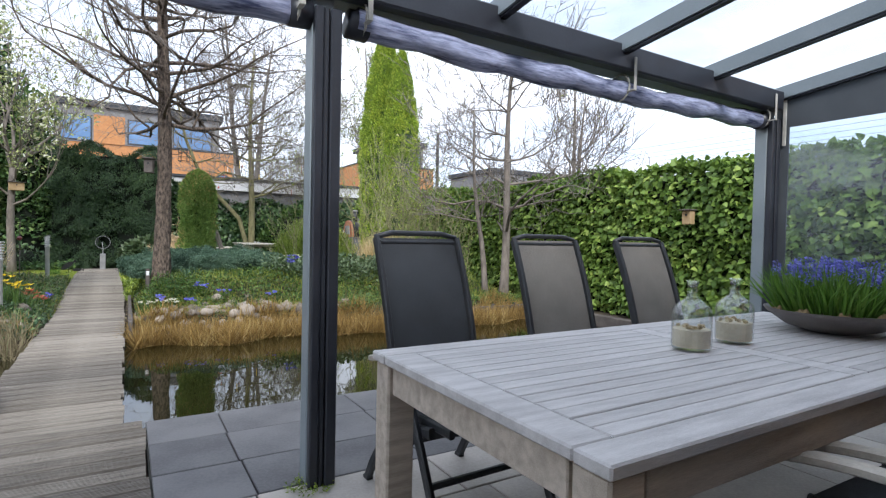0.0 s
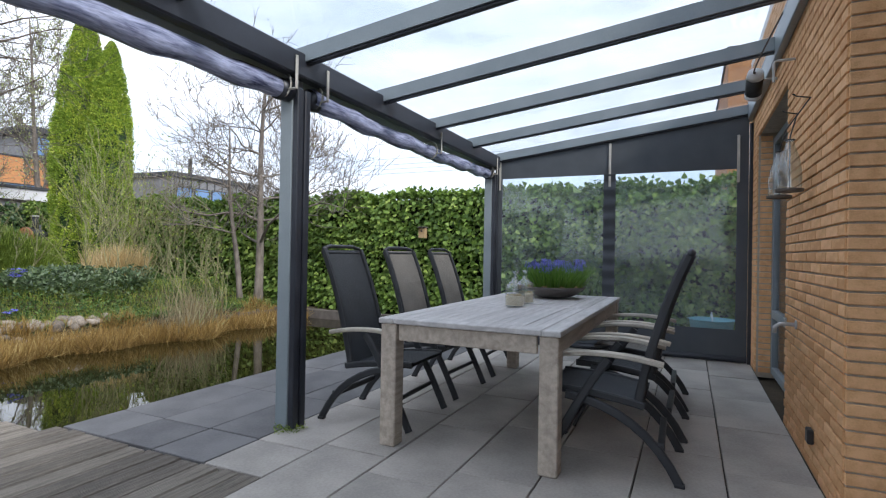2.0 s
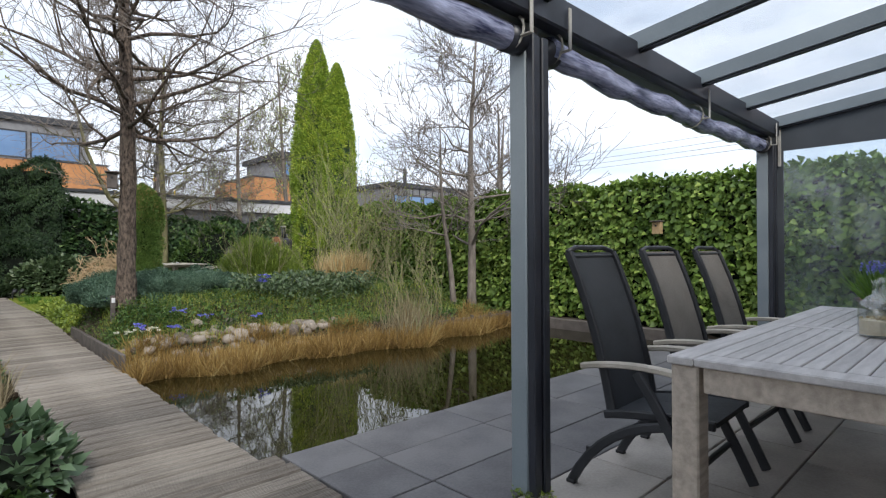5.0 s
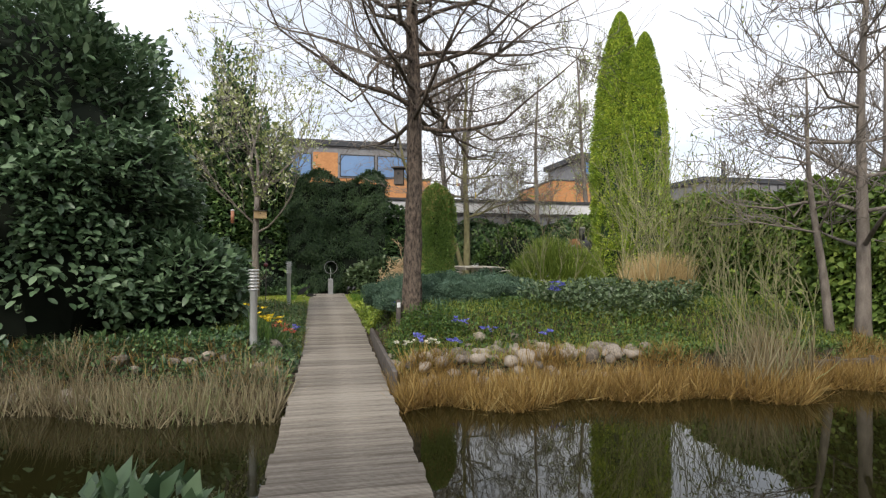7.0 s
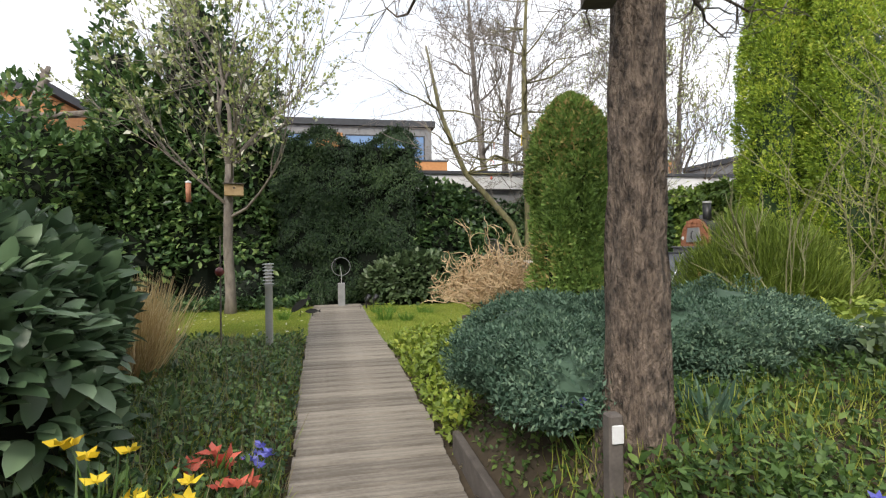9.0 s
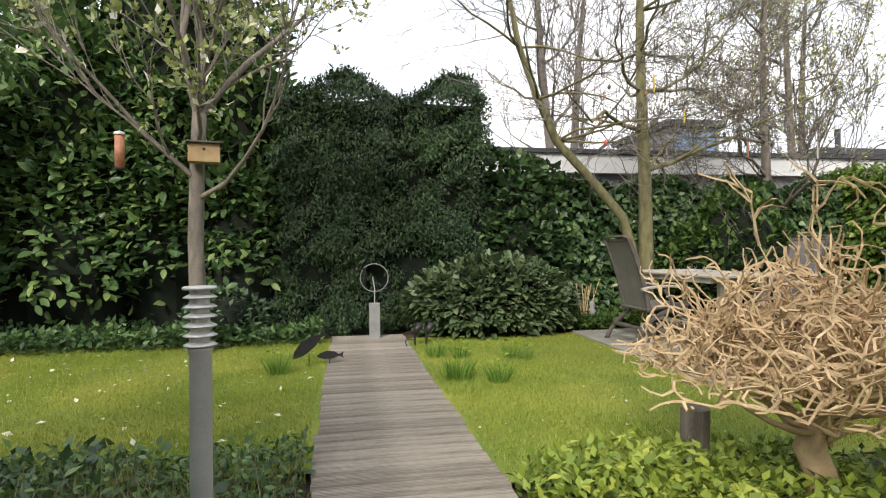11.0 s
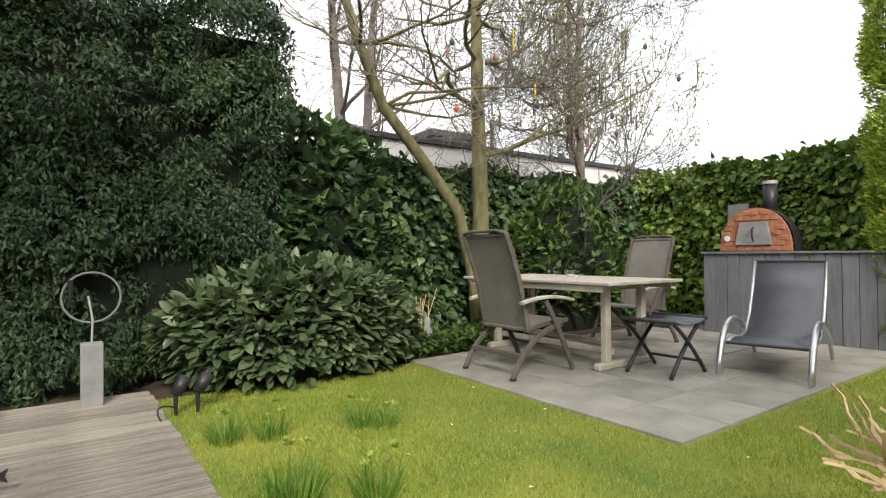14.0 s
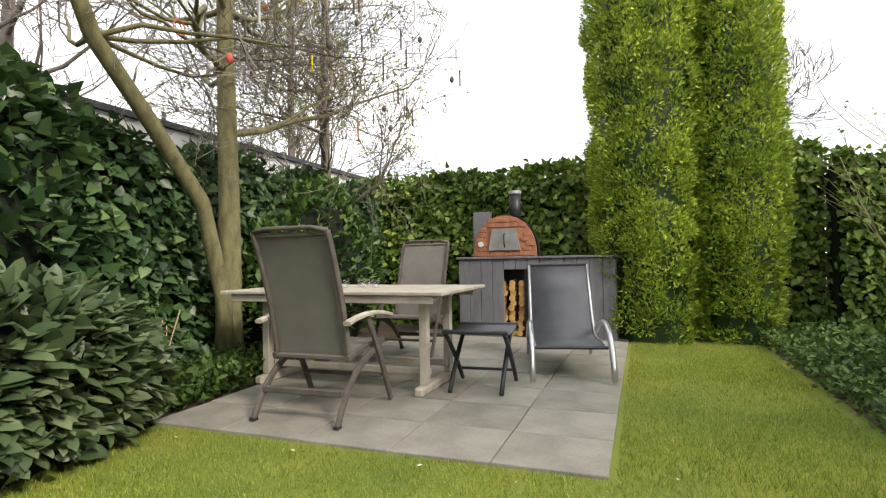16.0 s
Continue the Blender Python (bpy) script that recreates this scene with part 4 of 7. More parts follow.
tree("larch", (0.42, 8.64), larch, M_BARK, "tall bare larch with ridged brown bark")
def magnolia(trunk, limbs, twigs, tips):
    trunk.append(Geo().tube([(0, 0, -0.1), (0.01, 0, 0.3), (-0.02, 0, 1.2), (0.0, 0.01, 2.0), (0.03, 0.0, 2.6)], [0.115, 0.09, 0.08, 0.075, 0.07], 12))
    for a, up, r, ln in ((0.3, 2.2, 0.045, 1.7), (2.4, 2.6, 0.05, 1.8), (4.4, 2.0, 0.04, 1.6), (1.4, 3.5, 0.05, 2.0), (5.5, 1.6, 0.035, 1.5)):
        grow(limb(limbs), twigs, tips, Vector((0.02, 0, 2.5)), Vector((math.cos(a), math.sin(a), up)), ln, r, 4, 0.55, 0.3, 2, 0.7, 0.13, 6, 0.006)
    grow(limb(limbs), twigs, tips, Vector((0, 0, 1.65)), Vector((0.95, -0.35, 0.55)), 1.5, 0.03, 3, 0.45, 0.3, 3, 0.68, 0.12, 6, 0.006)
    grow(limb(limbs), twigs, tips, Vector((0, 0, 1.85)), Vector((-0.85, -0.45, 0.8)), 1.4, 0.03, 3, 0.45, 0.3, 3, 0.68, 0.12, 6, 0.006)
    grow(limb(limbs), twigs, tips, Vector((0, 0, 2.2)), Vector((0.3, -0.95, 0.5)), 1.3, 0.028, 3, 0.45, 0.3, 3, 0.68, 0.12, 6, 0.006)


tree("magnolia", (-2.42, 16.5), magnolia, M_BARK3, "slender magnolia with white blossom and fresh leaves", leaf=(M_BUD, 5, 0.075, OVAL), flower=(M_PETAL, 0.45, 0.11, OVAL))
tree("plane_tree", (3.42, 17.78), spread_tree(7.0, 0.125, 0.4, 3, 3, 1.9, 0.55, 1, (0.0, -0.02), 0.06, 22, 0.36, 0.006), M_BARK2, "bare garden tree with moss on its trunk")
tree("willow_tree", (5.9, 18.3), spread_tree(7.0, 0.10, 0.4, 3, 4, 1.35, 0.6, 1, (0.0, -0.02), 0.16, 18, 0.26, 0.005), M_BARK3, "light budding tree behind the hedge", leaf=(M_BUD, 1, 0.045, OVAL))
tree("bare_tree", (5.85, 7.6), spread_tree(5.2, 0.09, 0.4, 3, 3, 1.5, 0.6, 1, (0.06, 0.02), 0.2, 24, 0.3, 0.006), M_BARK3, "light bare tree beside the hedge", leaf=(M_BUD, 0.25, 0.04, OVAL))
tree("bare_tree", (5.6, 7.8), spread_tree(3.4, 0.06, 0.4, 3, 3, 0.9, 0.55, 1, (-0.2, 0.04), 0.3, 9, 0.4), M_BARK3, "small leaning bare tree beside the hedge")
tree("birch", (9.5, 21.5), spread_tree(9.0, 0.12, 0.4, 2, 4, 1.7, 0.5, 2, (0.0, 0.0), 0.6, 14, 0.2, 0.009), M_BARK3, "budding birch beyond the garden", leaf=(M_BUD, 2, 0.075, OVAL))
tree("bare_tree", (4.3, 23.0), spread_tree(9.5, 0.16, 0.4, 2, 4, 2.0, 0.5, 2, (0.0, 0.0), 0.5, 12, 0.25, 0.009), M_TWIG, "tall bare tree beyond the garden")
tree("bare_tree", (12.5, 12.5), spread_tree(6.0, 0.12, 0.4, 2, 4, 1.5, 0.5, 2, (0.0, 0.0), 0.5, 12, 0.25, 0.009), M_TWIG, "bare tree beyond the hedge")
def pollard(trunk, limbs, twigs, tips):
    trunk.append(Geo().tube([(0, 0, -0.1), (0.05, 0, 1.5), (0, 0.05, 3.0), (0.03, 0, 4.1)], [0.2, 0.17, 0.16, 0.17], 12))
    for a, up, ln in ((0.2, 0.15, 1.3), (2.6, 0.4, 0.9), (4.2, 0.5, 0.8), (1.4, 1.6, 0.6)):
        e = Vector((math.cos(a), math.sin(a), up)) * ln
        b0 = Vector((0.02, 0, 3.9))
        limb(limbs).tube([b0, b0 + e * 0.5, b0 + e, b0 + e * 1.06, b0 + e * 1.14], [0.09, 0.07, 0.08, 0.14, 0.03], 9)
        for k in range(5):
            q = b0 + e * 1.1
            limb(limbs).tube([q, q + Vector(RNG.normal(0, 0.07, 3)) + Vector((0, 0, 0.2))], [0.05, 0.03], 7)


tree("pollard_tree", (-6.9, 19.3), pollard, M_BARK3, "pollarded pale tree with knobbly ends beyond the hedge")


def leaning_limb(trunk, limbs, twigs, tips):
    pts = [Vector(p) for p in ((0, 0, -0.1), (-0.03, 0, 0.7), (-0.27, 0, 1.55), (-0.78, -0.02, 2.1), (-1.28, -0.04, 2.61), (-1.56, -0.06, 3.2), (-1.83, -0.08, 3.9), (-2.1, -0.12, 5.2))]
    rad = [0.08, 0.075, 0.068, 0.064, 0.06, 0.052, 0.044, 0.02]
    trunk.append(Geo().tube(pts, rad, 10))
    for k in range(11):
        i = 4 + k % 3
        a = RNG.random() * 2 * math.pi
        grow(limb(limbs), twigs, tips, pts[i], Vector((math.cos(a), math.sin(a), 0.2)), 1.3, 0.022, 3, 0.55, 0.12, 3, 0.66, 0.22)


tree("leaning_tree", (3.33, 17.72), leaning_limb, M_BARK2, "leaning bare stem beside the mossy trunk")


def hazel(trunk, limbs, twigs, tips):
    trunk.append(Geo().tube([(0, 0, -0.1), (0.03, 0.01, 0.12), (-0.03, 0.02, 0.26), (0.0, 0.0, 0.40)], [0.085, 0.062, 0.06, 0.05], 9))
    for k in range(24):
        a = k * 2.4 + RNG.normal(0, 0.3)
        base = Vector((0.03 * math.cos(a), 0.03 * math.sin(a), 0.26 + 0.16 * RNG.random()))
        grow(limb(limbs), twigs, tips, base, Vector((math.cos(a), math.sin(a), 0.55 + 1.1 * RNG.random())), 0.36, 0.016, 4, 0.8, 0.16, 2, 0.74, 0.45, 5, 0.006, 0.55)


tree("corkscrew_hazel", (1.08, 12.42), hazel, M_TANTWIG, "tangled tan corkscrew hazel bush", "shrub")


def stems_bush(n, height, r, spread=0.25):
    def build(trunk, limbs, twigs, tips):
        for k in range(n):
            a, q = RNG.random() * 2 * math.pi, RNG.random() ** 0.5
            b0 = Vector((r * q * math.cos(a), r * q * math.sin(a), 0))
            grow(limb(limbs), twigs, tips, b0, Vector((spread * math.cos(a), spread * math.sin(a), 1)), height * (0.35 + 0.25 * RNG.random()), 0.010, 2, 0.3, 0.3, 2, 0.75, 0.16, 4, 0.005)
        trunk.append(Geo().tube([(0, 0, -0.1), (0, 0, 0.1)], [0.04, 0.03], 6))
    return build


for x, y, n, h, r, lab in ((4.9, 10.2, 26, 2.6, 0.8, "tall olive-green willow stems"), (4.2, 9.4, 18, 1.9, 0.7, "thin budding shrub stems by the pond"), (5.3, 8.9, 20, 1.7, 0.6, "thin bare shrub stems by the hedge"), (3.0, 10.4, 12, 1.4, 0.5, "thin bare shrub stems in the bed"), (5.8, 11.3, 24, 2.7, 0.7, "tall olive-green willow stems"), (4.6, 7.5, 16, 1.0, 0.5, "dry perennial stems at the bank")):
    tree("stem_shrub", (x, y), stems_bush(int(n * 0.65), h, r), M_OLIVE, lab, "shrub", leaf=(M_LIME, 2 if h > 1.5 else 0.6, 0.045, OVAL))


# ---- ground planting ----
def patch(name, material, n, area, size, shape, label, category="ground cover", height=0.12, up=0.6, spread=0.6, width=1.0, clear=True):
    """Low planting over an area function that gives random places."""
    xy = area(n)
    if clear:
        off = np.array([abs(x - walk_x(y)[0]) - walk_x(y)[1] for x, y in xy])
        xy = xy[off > 0.01 + 0.03 * RNG.random(len(xy))]
        xy = xy[pond_depth(xy[:, 0], xy[:, 1]) < 0.45]
        xy = xy[~((xy[:, 0] > 1.93) & (xy[:, 0] < 6.47) & (xy[:, 1] > 14.27) & (xy[:, 1] < 17.07))]
    z = np.where(xy[:, 1] > 13.0, 0.086, np.where((xy[:, 1] < 3.6) & (xy[:, 0] > 0), 0.0, np.maximum(land_z(xy[:, 0], xy[:, 1]), -0.14))) + height * RNG.random(len(xy)) * (0.45 + 0.55 * (bumpy(np.column_stack([xy, 0 * xy[:, :1]]), 2.5) * 0.5 + 0.5))
    p = np.column_stack([xy, z])
    d = np.column_stack([RNG.normal(0, 0.7, (len(xy), 2)), np.full(len(xy), up)])
    ob = new(name, scatter(name, material, p, d, size, shape, spread, width, ups=np.tile([0, 0, 1.0], (len(p), 1))))
    return tagged(ob, label, category, kind="stuff")


def rect(x0, x1, y0, y1):
    return lambda n: np.column_stack([x0 + (x1 - x0) * RNG.random(n), y0 + (y1 - y0) * RNG.random(n)])


def round_area(cx, cy, rx, ry):
    def f(n):
        a, r = RNG.random(n) * 2 * math.pi, RNG.random(n) ** 0.55
        return np.column_stack([cx + rx * r * np.cos(a), cy + ry * r * np.sin(a)])
    return f


patch("ground_cover", M_GREEN, 70000, rect(0.1, 6.3, 7.72, 12.8), 0.036, OVAL, "low fresh green herbs over the bed", height=0.13)
patch("ground_cover", M_LIME, 15000, rect(-0.1, 1.4, 9.9, 12.9), 0.055, OVAL, "yellow-green leafy perennials beside the boardwalk", height=0.26)
# herbs in the dark ivy colour, which paints in the shade by the laurel
patch("ground_cover", M_IVY, 26000, rect(-2.6, -0.85, 7.8, 13.4), 0.042, OVAL, "low green herbs beside the boardwalk", height=0.13)
patch("ground_cover", M_IVY, 7000, rect(-6.3, -1.3, 8.0, 13.5), 0.08, OVAL, "dark ground ivy under the shrubs", height=0.15)
patch("ground_cover", M_IVY, 3500, rect(-5.0, -1.15, 16.7, 17.7), 0.09, OVAL, "ivy carpet below the yew hedge", height=0.28)
patch("ground_cover", M_GREEN, 2600, rect(1.9, 3.5, 17.0, 17.7), 0.07, OVAL, "green plants along the terrace", height=0.3)
patch("ground_cover", M_GREEN, 5200, rect(2.5, 6.3, 12.1, 12.95), 0.055, OVAL, "low clipped border along the lawn", height=0.34)
patch("ivy_tangle", M_RHODO, 5000, round_area(3.2, 8.9, 1.3, 0.7), 0.07, OVAL, "bramble-like low shrub on the pond bank", height=0.42)
patch("ground_cover", M_GREEN, 5000, rect(2.6, 6.3, 7.1, 7.75), 0.045, OVAL, "green herbs on the pond bank", height=0.14)
patch("ground_cover", M_GREEN, 2200, rect(0.1, 0.95, 7.95, 8.4), 0.034, OVAL, "green herbs round the foot of the larch", height=0.26)


def mottled(x0, x1, y0, y1):
    """Random places that gather in uneven patches."""
    def f(n):
        xy = rect(x0, x1, y0, y1)(n)
        return xy[bumpy(np.column_stack([xy, 0 * xy[:, :1]]), 1.7) > 0.1 + RNG.normal(0, 0.2, n)]
    return f


patch("lawn_grass", M_GRASSGREEN, 60000, mottled(-4.5, -0.8, 13.3, 17.0), 0.027, BLADE, "fresh green grass in patches", "grass", 0.0, 1.3, 0.35, 0.13)
patch("lawn_grass", M_GRASSGREEN, 110000, mottled(-0.2, 6.0, 12.95, 16.95), 0.027, BLADE, "fresh green grass in patches", "grass", 0.0, 1.3, 0.35, 0.13)
patch("lawn_grass", M_GRASS, 90000, rect(-4.5, -0.8, 13.3, 17.0), 0.023, BLADE, "short mossy grass blades", "grass", 0.0, 1.3, 0.35, 0.13)
patch("lawn_grass", M_GRASS, 150000, rect(-0.2, 6.0, 12.95, 16.95), 0.023, BLADE, "short mossy grass blades", "grass", 0.0, 1.3, 0.35, 0.13)
patch("reeds", M_REED, 15000, lambda n: (lambda x: np.column_stack([x, bank_y(x) - 0.32 + 0.72 * RNG.random(n) + 0.12 * np.sin(x * 5.0)]))(0.05 + 6.0 * RNG.random(n) ** 1.1), 0.25, BLADE, "golden dry reeds along the pond bank", "reeds", 0.02, 0.8, 0.35, 0.030, clear=False)
patch("reeds", M_REEDPALE, 4200, lambda n: (lambda x: np.column_stack([x, bank_y(x) - 0.2 + 0.65 * RNG.random(n) + 0.15 * np.sin(x * 4)]))(-0.92 - 4.5 * RNG.random(n)), 0.31, BLADE, "pale dry reeds with green shoots", "reeds", 0.02, 1.2, 0.3, 0.022, clear=False)
patch("reeds", M_REEDPALE, 420, lambda n: (lambda x: np.column_stack([x, bank_y(x) - 0.1 + 0.6 * RNG.random(n)]))(3.2 + 1.0 * RNG.random(n)), 0.6, BLADE, "tall dry stalks at the bank", "reeds", 0.02, 1.6, 0.25, 0.014, clear=False)
patch("fountain_grass", M_STRAW, 2600, round_area(-2.15, 10.9, 0.30, 0.30), 0.62, BLADE, "dry straw-coloured ornamental grass", "grass", 0.02, 2.2, 0.28, 0.014)
patch("fountain_grass", M_STRAW, 1800, round_area(4.6, 9.9, 0.5, 0.35), 0.62, BLADE, "dry straw-coloured ornamental grass", "grass", 0.02, 2.2, 0.28, 0.016)
patch("leaf_litter", M_REEDPALE, 9000, rect(-6, 6.3, 7.4, 13), 0.045, OVAL, "brown dead leaves among the plants", "leaf litter", 0.03, 0.1, 0.4)
patch("sedge_tuft", M_GRASS, 9000, rect(0.1, 6.2, 7.3, 9.0), 0.13, BLADE, "thin green grass among the herbs", "grass", 0.02, 1.4, 0.35, 0.04)
patch("sedge_tuft", M_GRASS, 4500, rect(-2.0, -0.85, 8.6, 13.2), 0.12, BLADE, "thin green grass beside the boardwalk", "grass", 0.02, 1.4, 0.35, 0.04)
patch("ground_cover", M_GREEN, 2500, rect(-3.5, -0.9, 3.7, 4.5), 0.06, OVAL, "green plants beside the deck", height=0.15)
patch("perennial", M_GREEN, 3200, rect(-2.2, -0.85, 8.9, 13.1), 0.04, LEAF, "pale green perennials beside the boardwalk", height=0.24)
patch("perennial", M_REEDPALE, 1200, rect(-2.2, -0.88, 9.0, 13.1), 0.22, BLADE, "dry brown perennial stalks", "plant", 0.02, 1.8, 0.35, 0.02)
patch("perennial", M_GREEN, 3000, rect(0.2, 3.6, 7.5, 9.2), 0.05, LEAF, "mid-green leafy perennials in the bed", height=0.16)
patch("perennial", M_LIME, 3000, rect(2.2, 4.6, 9.2, 11.4), 0.07, LEAF, "fresh light green perennials in the bed", height=0.3)
blob("ivy_mound", M_IVY, (1.55, 18.25), (0.95, 0.4, 1.85), 2600, IVYL, 0.12, "ivy heaped over the hedge corner", "hedge", 0.5, 0.2, 2.0, droop=-0.2)
patch("fallen_petals", M_PETAL, 160, rect(-4.4, -1.1, 13.3, 17.0), 0.05, OVAL, "white magnolia petals fallen on the lawn", "petals", 0.02, 0.1, 0.2)
patch("fallen_petals", M_PETAL, 60, rect(-0.1, 2.2, 13.0, 16.8), 0.03, OVAL, "small pale petals on the lawn", "petals", 0.02, 0.1, 0.2)
# dark ivy colour again, standing in for shade on the bank
patch("ground_cover", M_IVY, 9000, rect(-4.5, -0.9, 7.0, 8.1), 0.05, OVAL, "mixed green herbs on the pond bank", height=0.12)
patch("sedge_tuft", M_REED, 1300, rect(-4.0, -0.9, 7.0, 7.9), 0.16, BLADE, "dry grass on the pond bank", "grass", 0.02, 1.4, 0.35, 0.035)
patch("ground_cover", M_RHODO, 5000, rect(0.08, 3.2, 6.95, 7.75), 0.035, OVAL, "small dark herbs between the boulders", height=0.05, clear=False)
patch("sedge_tuft", M_REED, 2600, rect(0.08, 3.2, 6.95, 7.6), 0.12, BLADE, "dry grass between the boulders", "grass", 0.0, 1.2, 0.35, 0.035, clear=False)
patch("moss", M_LIME, 260, round_area(0.72, 2.33, 0.11, 0.10), 0.018, OVAL, "moss round the foot of the post", "moss", 0.035, 0.4, 0.5, clear=False)
TX0, TX1, TY0, TY1 = 1.95, 6.45, 14.30, 17.05


# ---- veranda furniture ----
def sheet(g, left, right, thick=0.012):
    """A sling between two rails given as point lists."""
    n = len(left)
    vs = [Vector(p) for p in left] + [Vector(p) for p in right]
    fs = [(i, i + 1, n + i + 1, n + i) for i in range(n - 1)]
    lo = [v - Vector((0, 0.3, 0.95)) * thick for v in vs]
    k = 2 * n
    fs += [(k + i, k + n + i, k + n + i + 1, k + i + 1) for i in range(n - 1)]
    fs += [(i, k + i, k + i + 1, i + 1) for i in range(n - 1)] + [(n + i, n + i + 1, k + n + i + 1, k + n + i) for i in range(n - 1)]
    fs += [(0, n, k + n, k), (n - 1, k + n - 1, k + 2 * n - 1, 2 * n - 1)]
    return g.add(vs + lo, fs)


def bez(p0, p1, p2, n=9):
    out = []
    for i in range(n):
        t = i / (n - 1)
        out.append(tuple((1 - t) ** 2 * a + 2 * t * (1 - t) * b_ + t * t * c for a, b_, c in zip(p0, p1, p2)))
    return out


def flat_bar(g, pts, w, h):
    """A bar of rectangular section, w across x, along points in the y-z plane."""
    vs, fs = [], []
    for i, p in enumerate(pts):
        a, c = Vector(pts[max(i - 1, 0)]), Vector(pts[min(i + 1, len(pts) - 1)])
        d = (c - a).normalized()
        nn = Vector((0, -d.z, d.y)) * (h / 2)
        p = Vector(p)
        for sx, sn in ((-1, -0.6), (-0.6, -1), (0.6, -1), (1, -0.6), (1, 0.6), (0.6, 1), (-0.6, 1), (-1, 0.6)):
            vs.append(p + Vector((sx * w / 2, 0, 0)) + nn * sn)
    for i in range(len(pts) - 1):
        for k in range(8):
            k2 = (k + 1) % 8
            fs.append((8 * i + k, 8 * i + k2, 8 * i + 8 + k2, 8 * i + 8 + k))
    fs += [tuple(range(7, -1, -1)), tuple(range(8 * len(pts) - 8, 8 * len(pts)))]
    return g.add(vs, fs)


def recliner(label, sling, frame_m, arm_m, leg_m, group, slot=True, w=0.245):
    """High backed folding garden chair, facing -y, feet on z = 0."""
    o = thing("garden_chair", label, "chair", group=group)
    back = bez((0, 0.17, 0.40), (0, 0.24, 0.80), (0, 0.40, 1.16), 17)
    seat = bez((0, -0.30, 0.435), (0, -0.02, 0.435), (0, 0.20, 0.385), 13)
    part("seat", sheet(Geo(), [(-w + 0.02, p[1], p[2]) for p in seat], [(w - 0.02, p[1], p[2]) for p in seat], 0.02), sling, o, "woven sling seat")
    part("backrest", sheet(Geo(), [(-w + 0.03, p[1], p[2]) for p in back], [(w - 0.03, p[1], p[2]) for p in back], 0.02), sling, o, "woven sling back")
    for s in (-1, 1):
        part("back_rail", flat_bar(Geo(), [(s * (w - 0.012), p[1], p[2]) for p in back], 0.026, 0.045), frame_m, o)
        part("seat_rail", flat_bar(Geo(), [(s * (w - 0.005), p[1], p[2] - 0.01) for p in seat], 0.026, 0.04), frame_m, o)
        part("rear_leg", flat_bar(Geo(), [(s * (w + 0.022), p[1], p[2]) for p in bez((0, -0.20, 0.40), (0, 0.20, 0.36), (0, 0.37, 0.012))], 0.028, 0.045), leg_m, o)
        part("front_leg", flat_bar(Geo(), [(s * (w + 0.045), p[1], p[2]) for p in bez((0, 0.02, 0.61), (0, -0.12, 0.42), (0, -0.31, 0.012))], 0.026, 0.045), leg_m if not slot else frame_m, o)
        part("armrest", flat_bar(Geo(), [(s * (w + 0.045), p[1], p[2]) for p in bez((0, -0.31, 0.60), (0, -0.02, 0.675), (0, 0.29, 0.605), 11)], 0.052, 0.028), arm_m, o, "pale curved wooden armrest")
        part("foot_cap", Geo().box(s * (w + 0.022) - 0.017, s * (w + 0.022) + 0.017, 0.345, 0.395, 0, 0.02, 0.004), M_SOOT, o)
    part("top_bar", Geo().tube([(-w + 0.01, 0.405, 1.165), (-w * 0.6, 0.412, 1.185), (w * 0.6, 0.412, 1.185), (w - 0.01, 0.405, 1.165)], 0.014, 8), frame_m, o, "", True)
    part("grip_bar", Geo().tube([(-w + 0.03, 0.392, 1.14), (w - 0.03, 0.392, 1.14)], 0.010, 8), frame_m, o)
    part("crossbar", Geo().box(-w - 0.01, w + 0.01, 0.265, 0.30, 0.16, 0.20, 0.005), leg_m, o)
    part("stretcher", Geo().box(-w - 0.03, w + 0.03, -0.215, -0.19, 0.18, 0.205, 0.005), leg_m, o)
    part("seat_bar", Geo().tube([(-w, -0.26, 0.415), (w, -0.26, 0.415)], 0.012, 8), frame_m, o)
    return o


GRP = "garden chairs round the veranda table"
dark = recliner("black high-backed garden chair with pale wooden armrests", M_MESH_DK, M_FRAME, M_ARM, M_FRAME, GRP)
dark.matrix_world = pose(1.27, 1.93, 0.0, 0, 0, 2)
grey = recliner("taupe high-backed garden chair with pale wooden armrests", M_MESH_GR, M_FRAME, M_ARM, M_FRAME, GRP)
grey.matrix_world = pose(2.12, 1.95, 0.0, 0, 0, -1)
copy_thing(grey, pose(2.98, 1.96, 0.0, 0, 0, 1))
copy_thing(dark, pose(1.20, 0.42, 0.0, 0, 0, 181))
copy_thing(dark, pose(1.93, 0.40, 0.0, 0, 0, 179))
copy_thing(grey, pose(2.66, 0.40, 0.0, 0, 0, 180))

table = thing("dining_table", "large silvered teak slatted dining table", "table", (2.02, 1.15, 0))
HX, HY = 1.28, 0.545
for sy in (-1, 1):
    part("side_board", Geo().box(-HX, HX, *((-HY, -HY + 0.10) if sy < 0 else (HY - 0.10, HY)), 0.728, 0.760, 0.005), M_TEAKTOP, table)
for sx in (-1, 0, 1):
    x0, x1 = ((-HX + 0.002, -HX + 0.12), (-0.05, 0.05), (HX - 0.12, HX - 0.002))[sx + 1]
    part("end_board", Geo().box(x0, x1, -HY + 0.102, HY - 0.102, 0.728, 0.7595, 0.005), M_TEAKTOP, table)
sl = (2 * HY - 0.204) / 14
slat_me = Geo().box(-0.5525, 0.5525, -sl / 2 + 0.002, sl / 2 - 0.002, 0.730, 0.759, 0.003).mesh("slat", M_TEAKTOP)
